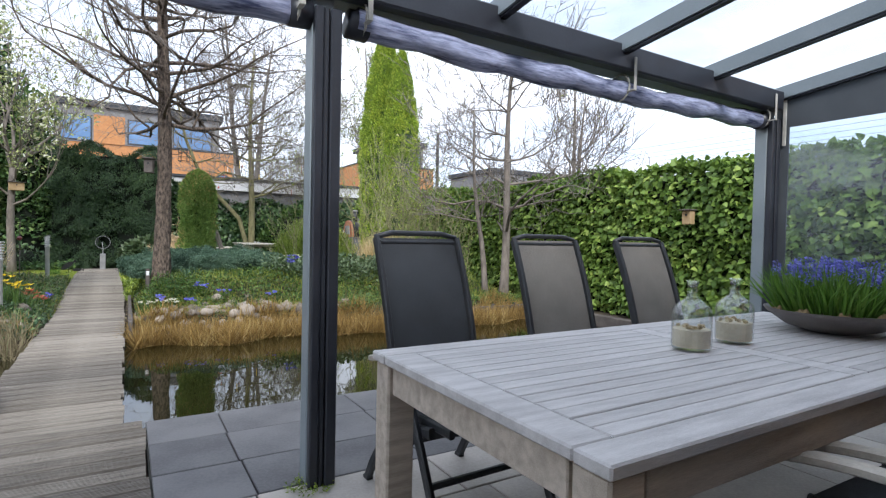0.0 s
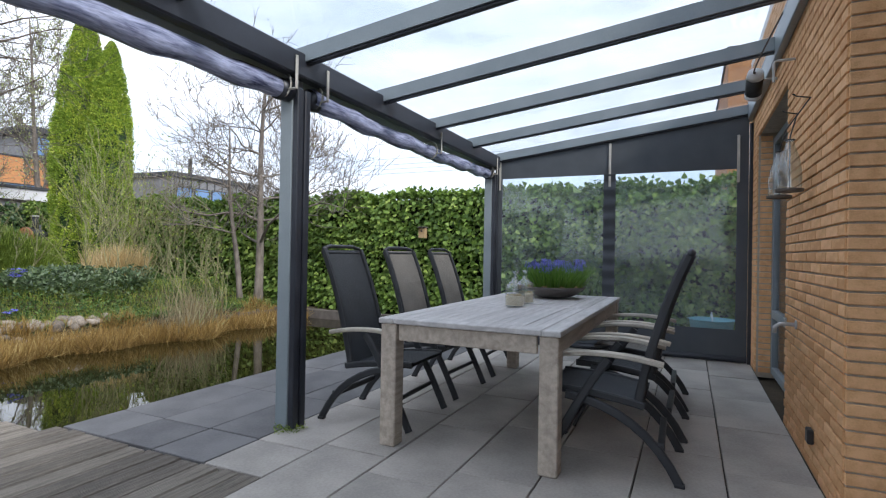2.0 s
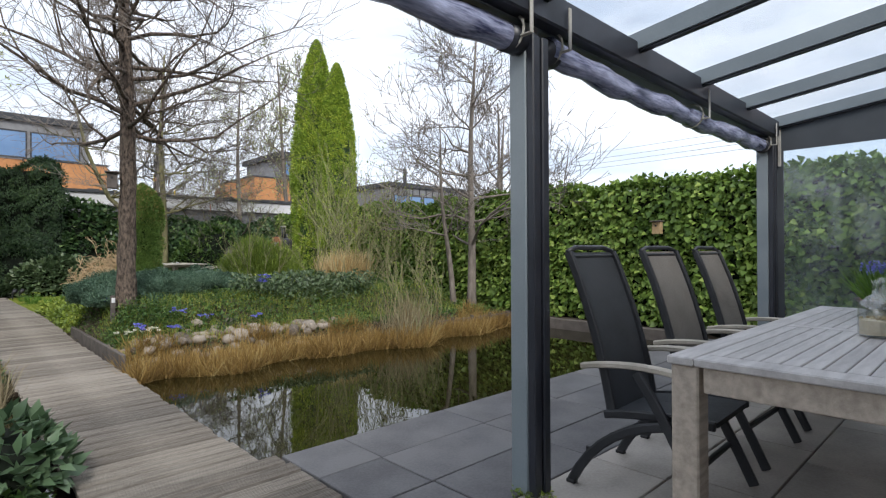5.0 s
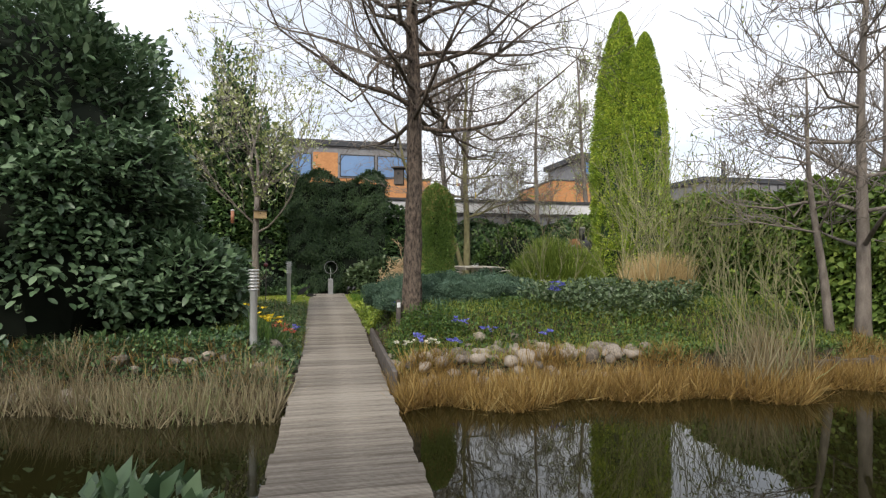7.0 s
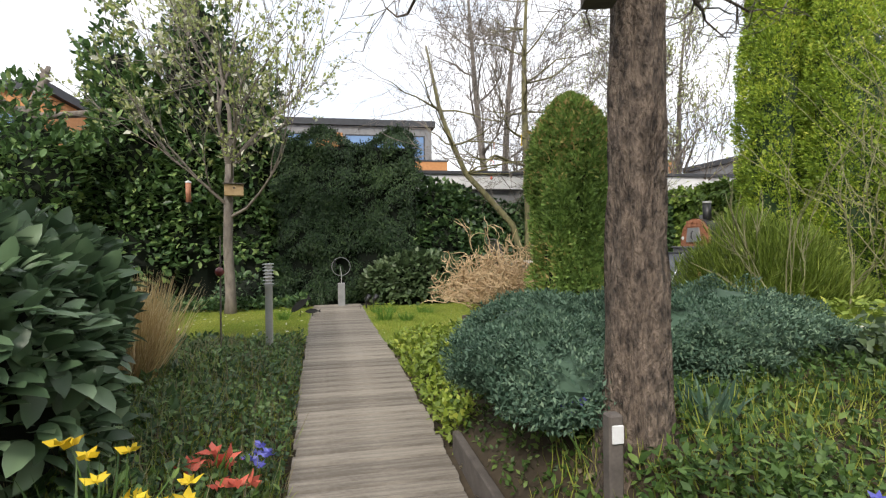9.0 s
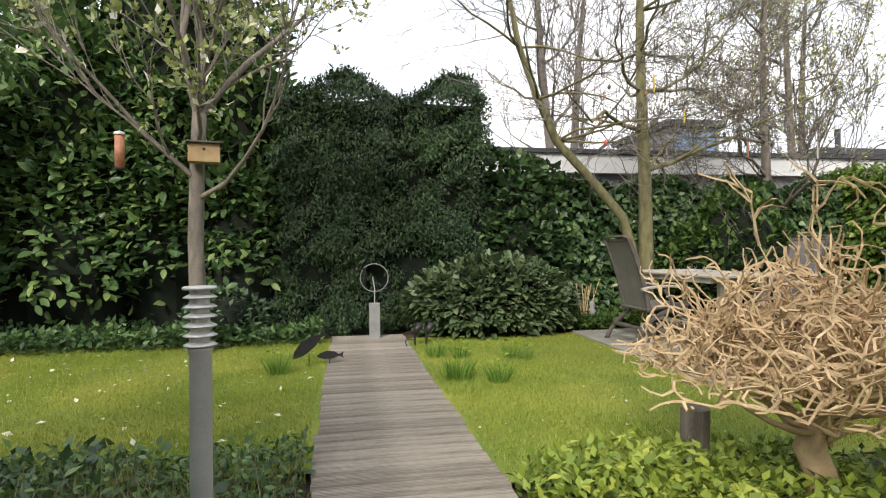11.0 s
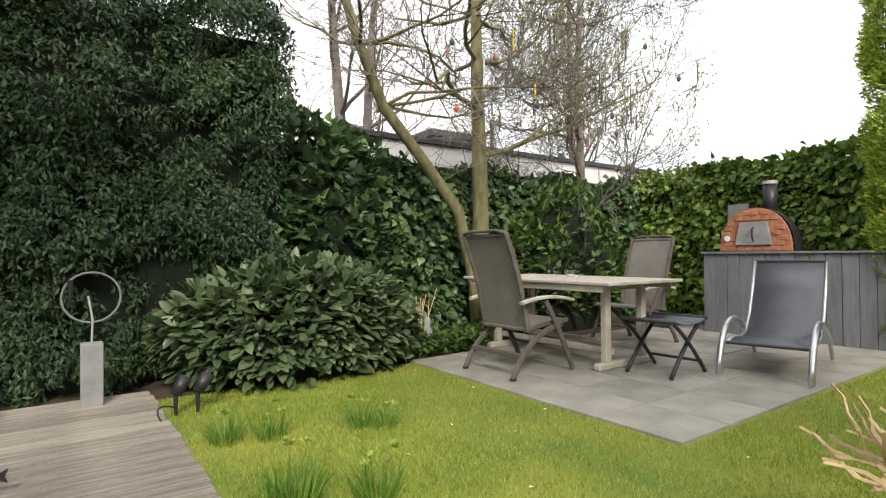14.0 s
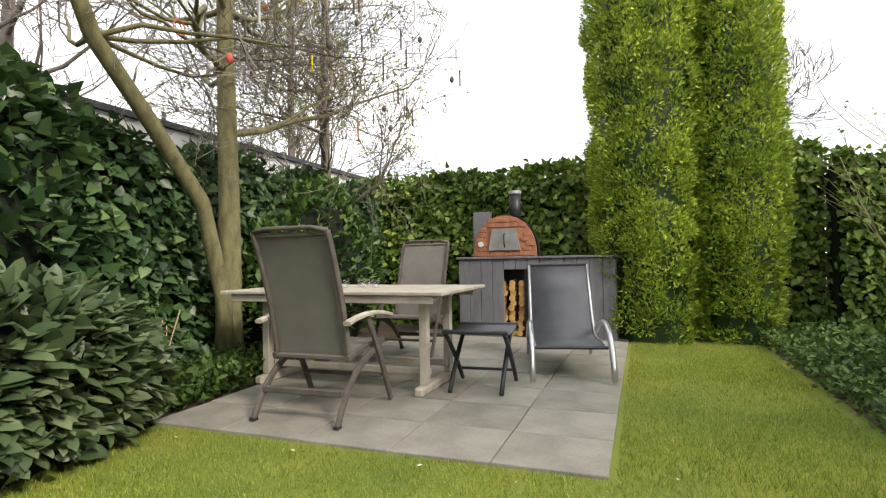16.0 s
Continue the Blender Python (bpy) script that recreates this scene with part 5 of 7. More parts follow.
for sx in (-1, 1):
    for k in range(14):
        ob = new("slat", slat_me)
        ob.parent = table
        ob.matrix_local = pose(sx * 0.605, -HY + 0.102 + sl * (k + 0.5), random.Random(k).uniform(-0.001, 0.001))
for sy in (-1, 1):
    part("apron", Geo().box(-HX + 0.13, HX - 0.13, *((-HY + 0.02, -HY + 0.05) if sy < 0 else (HY - 0.05, HY - 0.02)), 0.63, 0.727, 0.004), M_TEAK, table)
for sx in (-1, 1):
    part("apron", Geo().box(*((-HX + 0.02, -HX + 0.05) if sx < 0 else (HX - 0.05, HX - 0.02)), -HY + 0.13, HY - 0.13, 0.63, 0.727, 0.004), M_TEAK, table)
    for sy in (-1, 1):
        part("leg", Geo().box(*((-HX + 0.012, -HX + 0.115) if sx < 0 else (HX - 0.115, HX - 0.012)), *((-HY + 0.012, -HY + 0.115) if sy < 0 else (HY - 0.115, HY - 0.012)), 0, 0.727, 0.007), M_TEAK, table)


def jar(x, y, fill):
    o = thing("glass_jar", "short-necked glass bottle part filled with pale sand and shells", "jar", (x, y, 0.76), group="jars on the table")
    part("glass", Geo().lathe([(0.0, 0.004), (0.066, 0.004), (0.073, 0.02), (0.073, 0.135), (0.068, 0.158), (0.046, 0.180), (0.022, 0.198), (0.018, 0.235), (0.023, 0.265), (0.019, 0.265), (0.014, 0.235), (0.018, 0.202), (0.043, 0.176), (0.064, 0.155), (0.069, 0.135), (0.069, 0.02), (0.0, 0.010)], 24), M_GLASSWARE, o, "clear bottle", True)
    part("sand", Geo().lathe([(0.0, 0.011), (0.067, 0.014), (0.0675, fill), (0.04, fill + 0.006), (0.0, fill + 0.004)], 20), mat("pale_sand", (0.72, 0.62, 0.45), (0.58, 0.48, 0.33), 60, 0.95), o, "pale sand")
    g = Geo()
    for k in range(14):
        a, r = RNG.random() * 6.28, 0.055 * RNG.random() ** 0.5
        g.lathe([(0.0, 0), (0.010, 0.004), (0.006, 0.012), (0, 0.015)], 6, pose(r * math.cos(a), r * math.sin(a), fill + 0.004, RNG.random() * 90, 0, RNG.random() * 180))
    part("shells", g, M_STRAW, o, "brown shells")["kind"] = "stuff"


jar(1.84, 1.19, 0.08)
jar(2.14, 1.20, 0.085)
bowl = thing("flower_bowl", "wide grey-brown bowl of blue grape hyacinths", "planter", (2.86, 1.14, 0.76))
part("bowl", Geo().lathe([(0.0, 0.0), (0.11, 0.0), (0.20, 0.03), (0.275, 0.085), (0.29, 0.105), (0.28, 0.105), (0.19, 0.07), (0.0, 0.07)], 32), mat("grey_brown_bowl", (0.14, 0.125, 0.115), (0.10, 0.09, 0.082), 10, 0.55), bowl, "", True)
part("soil", Geo().lathe([(0.255, 0.082), (0.14, 0.098), (0.0, 0.10)], 20), M_SOIL, bowl)
rr, aa = 0.24 * RNG.random(900) ** 0.5, RNG.random(900) * 6.2832
pp = np.column_stack([rr * np.cos(aa), rr * np.sin(aa), np.full(900, 0.09)])
ob = new("leaves", scatter("leaves", M_FRESH, pp, np.column_stack([pp[:, :2] * 2.6, np.full(900, 1.0)]), 0.20, BLADE, 0.15, 0.045))
ob.parent = bowl
ob["kind"] = "stuff"
fl, fd = [], []
for k in range(60):
    r, a = 0.235 * RNG.random() ** 0.5, RNG.random() * 6.2832
    bx, by, hh = r * math.cos(a) * 1.15, r * math.sin(a) * 1.15, 0.225 + 0.08 * RNG.random()
    for j in range(22):
        t = j / 22
        th = j * 2.4
        q = 0.013 * (1 - 0.7 * t)
        fl.append((bx + q * math.cos(th), by + q * math.sin(th), hh + 0.055 * t))
        fd.append((math.cos(th), math.sin(th), -0.2))
ob = new("blossom", scatter("blossom", M_BLUE, np.array(fl), np.array(fd), 0.014, OVAL, 0.2, 1.5))
ob.parent = bowl
ob["kind"] = "stuff"
bulbs = Geo()
for k in range(26):
    a, r = k * 0.62, 0.235 + 0.015 * RNG.random()
    bulbs.lathe([(0.0, 0.0), (0.013, 0.006), (0.015, 0.016), (0.007, 0.03), (0.0, 0.036)], 7, pose(r * math.cos(a), r * math.sin(a), 0.085, RNG.random() * 30, 0, 0))
part("bulbs", bulbs, M_BOXWOOD, bowl, "brown flower bulbs", True)["kind"] = "stuff"

# things on the house wall
for x in (1.62, 2.0):
    o = thing("wall_lantern", "hanging clear glass bell lantern on a wire", "lantern", (x, -0.50, 1.55), group="lanterns on the brick wall")
    part("glass_bell", Geo().lathe([(0.062, 0.01), (0.062, 0.10), (0.050, 0.18), (0.026, 0.25), (0.016, 0.29), (0.013, 0.29), (0.023, 0.25), (0.047, 0.18), (0.059, 0.10), (0.059, 0.01)], 20), M_GLASSWARE, o, "clear bell", True)
    part("base_ring", Geo().lathe([(0.0, -0.012), (0.07, -0.012), (0.072, 0.004), (0.0, 0.008)], 20), M_DARKWOOD, o)
    part("wire", Geo().tube([(0, 0, 0.0), (0, 0, 0.30), (0, -0.03, 0.42), (0, -0.095, 0.52)], 0.004, 5).tube([(0, -0.10, 0.52), (0, -0.03, 0.535), (0, -0.01, 0.55)], 0.004, 5), M_SOOT, o)
    part("collar", Geo().ring((0, 0, 0.285), 0.024, 0.004, 16, "z"), M_SOOT, o)
tap = thing("wall_tap", "small metal garden tap on the bricks", "tap", (1.98, -0.60, 0.74))
part("body", Geo().tube([(0, -0.005, 0), (0, 0.09, 0), (0, 0.115, -0.02), (0, 0.12, -0.06)], 0.013, 10), M_STEEL, tap, "", True)
part("handle", Geo().box(-0.035, 0.035, 0.055, 0.068, 0.03, 0.042, 0.004).tube([(0, 0.06, 0), (0, 0.06, 0.035)], 0.007, 8), M_STEEL, tap)
part("rosette", Geo().tube([(0, 0.0, 0), (0, 0.008, 0)], 0.028, 14), M_STEEL, tap)
sock = thing("wall_socket", "small dark outdoor socket low on the wall", "socket", (1.47, -0.60, 0.20))
part("cover", Geo().box(-0.035, 0.035, 0, 0.03, -0.04, 0.04, 0.006), M_SOOT, sock)
# floodlight on the wall under the roof, with a loose cable
flood = thing("wall_speaker", "round white and black lamp housing under the roof", "lamp", (2.9, -0.44, 2.56))
part("housing", Geo().tube([(-0.02, 0.0, 0.03), (0.10, 0.0, -0.06)], [0.062, 0.062], 18), M_SOOT, flood, "black barrel", True)
part("cap", Geo().tube([(-0.06, 0, 0.06), (-0.021, 0.0, 0.031)], [0.055, 0.064], 18), M_WHITE, flood, "white round cap", True)
part("front_ring", Geo().tube([(0.1, 0, -0.06), (0.13, 0.0, -0.082)], [0.064, 0.060], 18), M_WHITE, flood, "white rim", True)
part("bracket", Geo().tube([(0.03, 0, 0.0), (0.03, -0.08, 0.02), (0.03, -0.155, 0.02)], 0.012, 8), M_STEEL, flood)
part("cable", Geo().tube(bez((-0.05, 0, 0.06), (-0.45, 0.10, -0.12), (-0.65, -0.14, 0.35), 14), 0.006, 6), M_DARKWOOD, flood, "loose cable")
hook = thing("wall_hook", "bent metal hook on the brick wall", "hook", (2.15, -0.60, 2.42))
part("rod", Geo().tube([(0, -0.01, 0.05), (0, 0.10, 0.05), (0, 0.12, 0.04), (0, 0.12, -0.09)], 0.009, 8), M_STEEL, hook)
chair_pot = thing("turquoise_tub", "pale turquoise plastic tub beside the hedge", "tub", (5.55, -0.25, 0.0))
part("tub", Geo().lathe([(0.0, 0.0), (0.20, 0.0), (0.26, 0.36), (0.28, 0.37), (0.25, 0.37), (0.19, 0.02), (0.0, 0.02)], 24), mat("turquoise_plastic", (0.22, 0.50, 0.56), (0.16, 0.4, 0.46), 4, 0.4), chair_pot, "", True)
part("grip", Geo().tube(bez((-0.26, 0, 0.36), (0, 0, 0.55), (0.26, 0, 0.36)), 0.008, 6), M_WHITE, chair_pot)


# ---- garden things ----
def bollard(x, y, h=0.93):
    o = thing("garden_bollard", "brushed steel bollard lamp with louvre rings", "lamp", (x, y, float(land_z(x, y))), group="bollard lamps along the boardwalk")
    part("tube", Geo().lathe([(0.037, -0.05), (0.037, h - 0.22), (0.042, h - 0.215), (0.042, h - 0.205), (0.0, h - 0.202)], 22), M_STEEL, o, "", True)
    part("diffuser", Geo().lathe([(0.032, h - 0.205), (0.032, h - 0.004)], 18), mat("frosted_diffuser", (0.66, 0.64, 0.61), (0.55, 0.53, 0.5), 14, 0.4), o, "frosted diffuser")
    for k in range(6):
        z = h - 0.200 + 0.033 * k
        part("louvre", Geo().lathe([(0.034, z + 0.011), (0.055, z), (0.056, z + 0.003), (0.034, z + 0.014)], 22), M_STEEL, o, "", True)
    part("cap", Geo().lathe([(0.034, h - 0.006), (0.056, h - 0.006), (0.058, h), (0.054, h + 0.005), (0.0, h + 0.007)], 22), M_STEEL, o, "flat round cap", True)


bollard(-1.29, 7.92, 0.84)
bollard(-1.30, 12.50)

plinth = thing("garden_sculpture", "grey stone pillar carrying a thin wire ring", "sculpture", (-0.55, 17.08, 0.1))
part("pillar", Geo().box(-0.065, 0.065, -0.065, 0.065, -0.02, 0.42, 0.004), M_STONE, plinth)
part("stem", Geo().tube([(0.0, 0, 0.42), (0.005, 0, 0.58), (-0.02, 0, 0.74)], 0.007, 6), M_STEEL, plinth)
part("ring", Geo().ring((0, 0, 0.73), 0.17, 0.007, 30, "y"), M_FACGREY, plinth, "thin dark wire ring")
part("leaf_wire", Geo().tube(bez((-0.12, 0, 0.85), (-0.11, 0, 0.75), (-0.13, 0, 0.66)), [0.02 - 0.002 * k for k in range(9)], 6), M_SOOT, plinth)


def birdhouse(name, x, y, z, rz, w, d, h, label, m, roof=True):
    o = thing(name, label, "birdhouse", (x, y, z), rz)
    part("box", Geo().box(-w / 2, w / 2, -d / 2, d / 2, 0, h, 0.004), m, o)
    if roof:
        part("roof", Geo().box(-w / 2 - 0.02, w / 2 + 0.02, -d / 2 - 0.04, d / 2 + 0.01, h + 0.001, h + 0.018, 0.004), M_DARKWOOD, o)
    part("entrance", Geo().tube([(0, -d / 2 - 0.001, h * 0.68), (0, -d / 2 - 0.004, h * 0.68)], 0.016, 14), M_SOOT, o, "round dark entrance")
    return o


birdhouse("birdhouse", 0.26, 8.56, 1.99, -15, 0.11, 0.12, 0.19, "grey weathered birdhouse on the larch trunk", M_DARKWOOD)
birdhouse("birdhouse", -2.30, 16.33, 2.08, 12, 0.30, 0.16, 0.19, "raw pine birdhouse on the magnolia", M_BOXWOOD)
birdhouse("birdhouse", 6.30, 4.26, 1.40, -90, 0.12, 0.10, 0.18, "small pale birdhouse in the ivy hedge", M_BOXWOOD)
feeder = thing("bird_feeder", "hanging tube bird feeder with nuts", "bird feeder", (-2.85, 15.7, 1.92))
part("tube", Geo().tube([(0, 0, 0), (0, 0, 0.30)], 0.04, 14), M_OVEN, feeder, "mesh tube of brown nuts", True)
part("tray", Geo().lathe([(0, -0.02), (0.06, -0.012), (0.062, 0.0), (0, 0.0)], 16), M_SOOT, feeder)
part("lid", Geo().lathe([(0.05, 0.30), (0.045, 0.32), (0.0, 0.34)], 16), M_STEEL, feeder)
part("hanger", Geo().tube([(0, 0, 0.33), (0.0, 0.0, 0.75), (0.1, 0.3, 0.95)], 0.004, 5), M_SOOT, feeder)
wire = thing("wire_basket", "small black wire feeder cage on the larch", "bird feeder", (0.71, 8.62, 2.2))
for k in range(4):
    part("hoop", Geo().ring((0, 0, 0.06 * k), 0.075, 0.004, 16, "z", 5), M_SOOT, wire)
for k in range(6):
    a = k * math.pi / 3
    part("bar", Geo().tube([(0.075 * math.cos(a), 0.075 * math.sin(a), 0), (0.075 * math.cos(a), 0.075 * math.sin(a), 0.18)], 0.003, 4), M_SOOT, wire)
part("arm", Geo().tube([(-0.22, 0.02, 0.09), (-0.07, 0, 0.09)], 0.006, 5), M_SOOT, wire)
stake = thing("wooden_stake", "short weathered stake beside the larch trunk", "stake", (0.25, 8.5, float(land_z(0.25, 8.5))))
part("post", Geo().box(-0.025, 0.025, -0.025, 0.025, -0.1, 0.36, 0.006), M_DARKWOOD, stake)
part("tag", Geo().box(-0.02, 0.02, -0.036, -0.027, 0.27, 0.33, 0.003), M_WHITE, stake, "pale label")

ball = thing("garden_stake", "thin brown stake with a dark red ball in the bed", "ornament", (-1.64, 11.9, float(land_z(-1.64, 11.9))))
part("rod", Geo().tube([(0, 0, -0.1), (0.01, 0, 1.12)], [0.010, 0.007], 6), M_DARKWOOD, ball)
part("ball", Geo().lathe([(0.0, 0.76), (0.03, 0.775), (0.042, 0.805), (0.03, 0.835), (0.0, 0.85)], 14), mat("dark_red_glaze", (0.16, 0.03, 0.03), (0.08, 0.015, 0.015), 20, 0.35), ball, "glazed dark red ball", True)

# edging boards and boulders along the bed
edging = solo("bed_edging", Geo().box(0.015, 0.06, 7.0, 9.9, -0.15, 0.12, 0.006), M_DARKWOOD, "dark timber edging board of the bed", "edging")
rock_meshes = []
for k in range(6):
    g = Geo()
    rg = np.random.default_rng(k)
    for j in range(7):
        ph = math.pi * j / 6
        for i in range(10):
            th = 2 * math.pi * i / 10
            s = 1 + 0.18 * math.sin(3 * th + k) * math.sin(ph) + 0.12 * math.cos(2 * ph + k * 2) + rg.normal(0, 0.03)
            g.v.append((s * math.sin(ph) * math.cos(th), s * 0.8 * math.sin(ph) * math.sin(th), s * 0.7 * math.cos(ph)))
    g.f = [(j * 10 + i, (j + 1) * 10 + i, (j + 1) * 10 + (i + 1) % 10, j * 10 + (i + 1) % 10) for j in range(6) for i in range(10)]
    rock_meshes.append(g.mesh("boulder", M_ROCK, True))
rrg = random.Random(3)
spots = [(0.13 + 0.105 * k + rrg.uniform(-0.05, 0.05), 7.36 + rrg.uniform(-0.08, 0.06)) for k in range(26)] + [(0.13 + 0.11 * k + rrg.uniform(-0.06, 0.06), 7.50 + rrg.uniform(-0.05, 0.06)) for k in range(24)] + [(0.3 + 0.115 * k + rrg.uniform(-0.06, 0.06), 7.63 + rrg.uniform(-0.05, 0.08)) for k in range(19)] + [(0.95 + 0.16 * k + rrg.uniform(-0.06, 0.06), 7.80 + rrg.uniform(-0.06, 0.1)) for k in range(6)]
spots += [(0.13 + 0.13 * k + rrg.uniform(-0.05, 0.05), 7.22 + rrg.uniform(-0.06, 0.05)) for k in range(20)] + [(0.15 + 0.14 * k + rrg.uniform(-0.05, 0.05), 7.10 + rrg.uniform(-0.06, 0.05)) for k in range(18)]
spots += [(-1.05 - 0.15 * k, 7.45 + rrg.uniform(-0.22, 0.25)) for k in range(21)] + [(-1.0, 8.1), (-1.15, 8.45), (0.12, 7.75), (0.13, 8.05), (1.1, 8.0), (1.5, 7.95)]
for x, y in spots:
    r = rrg.choice((0.055, 0.06, 0.065, 0.075, 0.085, 0.10)) * rrg.uniform(0.85, 1.1)
    ob = new("boulder", rock_meshes[rrg.randrange(6)])
    ob.matrix_world = pose(x, y, max(float(land_z(x, y)), -0.1) + r * 0.45, rrg.uniform(-15, 15), rrg.uniform(-15, 15), rrg.uniform(0, 360)) @ Matrix.Diagonal((r * rrg.uniform(0.9, 1.25), r, r * rrg.uniform(0.9, 1.15), 1))
    tagged(ob, "rounded brown-grey boulder on the pond bank", "boulder", "boulders along the pond bank")


# flowers and tufts
def tuft(name, x, y, n, size, material, label, r=0.10, flower=None, width=0.035, lean=0.35):
    zg = max(float(land_z(x, y)), 0.085 if y > 13.2 else -1)
    o = thing(name, label, "plant", (x, y, zg))
    a, q = RNG.random(n) * 6.2832, r * RNG.random(n) ** 0.5
    p = np.column_stack([q * np.cos(a), q * np.sin(a), np.zeros(n)])
    ob = new("leaves", scatter("leaves", material, p, np.column_stack([np.cos(a) * lean, np.sin(a) * lean, np.ones(n)]), size, BLADE, 0.15, width))
    ob.parent = o
    ob["kind"] = "stuff"
    if flower:
        fm, fn, fs, fz = flower
        c, v = [], []
        for _ in range(fn):
            a0, q0 = RNG.random() * 6.2832, r * 1.1 * RNG.random() ** 0.5
            z0 = fz * (0.8 + 0.4 * RNG.random())
            for j in range(6):
                c.append((q0 * math.cos(a0), q0 * math.sin(a0), z0))
                v.append((math.cos(j * 1.05), math.sin(j * 1.05), 0.5))
        ob = new("blossom", scatter("blossom", fm, np.array(c), np.array(v), fs, OVAL, 0.2))
        ob.parent = o
        ob["kind"] = "stuff"


for x, y, s in ((0.06, 14.86, 1.0), (0.37, 14.71, 0.85), (0.02, 15.79, 0.8), (0.24, 15.72, 0.8), (0.75, 15.6, 0.7), (0.85, 15.5, 0.6), (-1.45, 15.35, 0.9)):
    tuft("daffodil_tuft", x, y, int(130 * s), 0.19 * s, M_FRESH, "tuft of daffodil leaves with buds in the lawn", 0.10 * s, (M_LIME, 4, 0.03, 0.22 * s))
for x, y in ((-1.25, 8.5), (-1.15, 8.7), (-1.38, 8.75)):
    tuft("daffodil_tuft", x, y, 60, 0.28, M_GREEN, "flowering yellow daffodils in the bed", 0.10, (M_YELLOW, 5, 0.045, 0.30))
for x, y in ((-1.2, 9.4), (-1.05, 9.3), (-1.12, 9.45)):
    tuft("tulip", x, y, 30, 0.16, M_GREEN, "small open coral red tulips", 0.07, (M_RED, 3, 0.07, 0.13), 0.07)
for x, y, n in ((2.35, 8.75, 14), (0.35, 7.75, 4), (0.7, 7.6, 4), (1.2, 7.9, 3), (1.8, 7.8, 4), (0.3, 8.75, 3), (-1.0, 9.6, 5), (0.9, 8.1, 4)):
    tuft("hyacinth", x, y, 30, 0.15, M_GREEN, "small blue spring flowers in the bed", 0.09, (M_BLUE, n * 2, 0.035, 0.17 if n < 10 else 0.28))
for x, y, n in ((0.5, 7.7, 8), (2.3, 9.4, 12), (2.6, 9.6, 10), (0.25, 7.85, 6)):
    tuft("primrose", x, y, 40, 0.13, M_GREEN, "clump of pale cream spring flowers", 0.12, (M_PETAL, n, 0.04, 0.13), 0.1)
tuft("foxglove", 0.78, 8.75, 46, 0.17, M_JUNIPER, "pale silvery leafed perennial by the trunk", 0.07, None, 0.15, 0.45)
tuft("white_shrub", 3.0, 10.95, 60, 0.3, M_LIME, "cream flowering perennial in the green bed", 0.2, (M_PETAL, 22, 0.05, 0.32), 0.1)

# bushy plants beside the boardwalk at the pond
blob("hellebore", M_LAUREL, (-1.16, 4.15), (0.30, 0.30, 0.26), 520, OVAL, 0.10, "leafy green hellebore beside the deck", "plant", 0.5, 0.2, 3.0)
for x, y in ((-1.35, 4.2), (-1.5, 4.05)):
    tuft("daffodil_tuft", x, y, 30, 0.22, M_GREEN, "flowering yellow daffodils by the deck", 0.08, (M_YELLOW, 4, 0.045, 0.26))
blob("brown_shrub", M_LAUREL, (-2.3, 17.35), (0.5, 0.3, 0.4), 500, OVAL, 0.09, "low leafy evergreen under the magnolia", "shrub")

# timber edge of the pond at the far side
pond_edge = thing("pond_edging", "low dark timber edge round the pond", "edging", (5.2, 6.6, 0))
part("board", Geo().box(-1.2, 0.95, 0.30, 0.36, -0.25, 0.06, 0.005), M_DARKWOOD, pond_edge)
part("board", Geo().box(0.90, 1.05, -2.96, 0.295, -0.25, 0.03, 0.005), M_DARKWOOD, pond_edge)
for k in range(5):
    part("peg", Geo().tube([(-1.0 + 0.45 * k, 0.27, -0.3), (-1.0 + 0.45 * k, 0.27, 0.10)], 0.03, 8), M_DARKWOOD, pond_edge)
stump = thing("log_stump", "split dry log post at the lawn edge", "log", (0.85, 12.9, float(land_z(0.85, 12.9))))
part("log", Geo().tube([(0, 0, -0.1), (0.01, 0, 0.30)], [0.07, 0.068], 10), M_BARK3, stump)

# metal fish and lawn spotlight
fish_m = mat("rusty_black_metal", (0.03, 0.03, 0.03), (0.012, 0.012, 0.012), 30, 0.6, 0.3)
for x, y, s, rz, tl in ((-1.20, 15.55, 0.85, 25, 34), (-1.02, 15.66, 0.55, 5, 0)):
    o = thing("metal_fish", "dark cut sheet metal fish standing in the lawn", "ornament", (x, y, 0.1), rz)
    prof = [(-0.22, 0.0), (-0.16, 0.05), (-0.05, 0.085), (0.08, 0.07), (0.16, 0.02), (0.24, 0.06), (0.22, 0.0), (0.24, -0.05), (0.16, -0.01), (0.06, -0.05), (-0.08, -0.055), (-0.17, -0.03)]
    c, sn = math.cos(radians(tl)), math.sin(radians(tl))
    pr = [(s * (px * c - pz * sn), s * (px * sn + pz * c) + 0.13 * s + 0.08 * (tl > 0)) for px, pz in prof]
    k = len(pr)
    part("plate", Geo().add([(px, -0.004, pz) for px, pz in pr] + [(px, 0.004, pz) for px, pz in pr], [tuple(range(k)), tuple(reversed(range(k, 2 * k)))] + [(i, i + k, (i + 1) % k + k, (i + 1) % k) for i in range(k)]), fish_m, o)
    part("pin", Geo().tube([(0, 0, -0.1), (0, 0, 0.14 * s)], 0.005, 5), fish_m, o)
spot = thing("spotlight", "twin black garden spotlights on spikes", "lamp", (-0.06, 16.5, 0.1))
for sx, a in ((-0.06, 40), (0.07, -30)):
    part("barrel", Geo().tube([(sx, 0, 0.12), (sx + 0.08 * math.cos(radians(a)), 0.02, 0.12 + 0.13 * math.sin(radians(55)))], [0.036, 0.045], 14), M_SOOT, spot, "black lamp barrel", True)
    part("spike", Geo().tube([(sx, 0, -0.08), (sx, 0, 0.12)], [0.008, 0.016], 8), M_SOOT, spot)
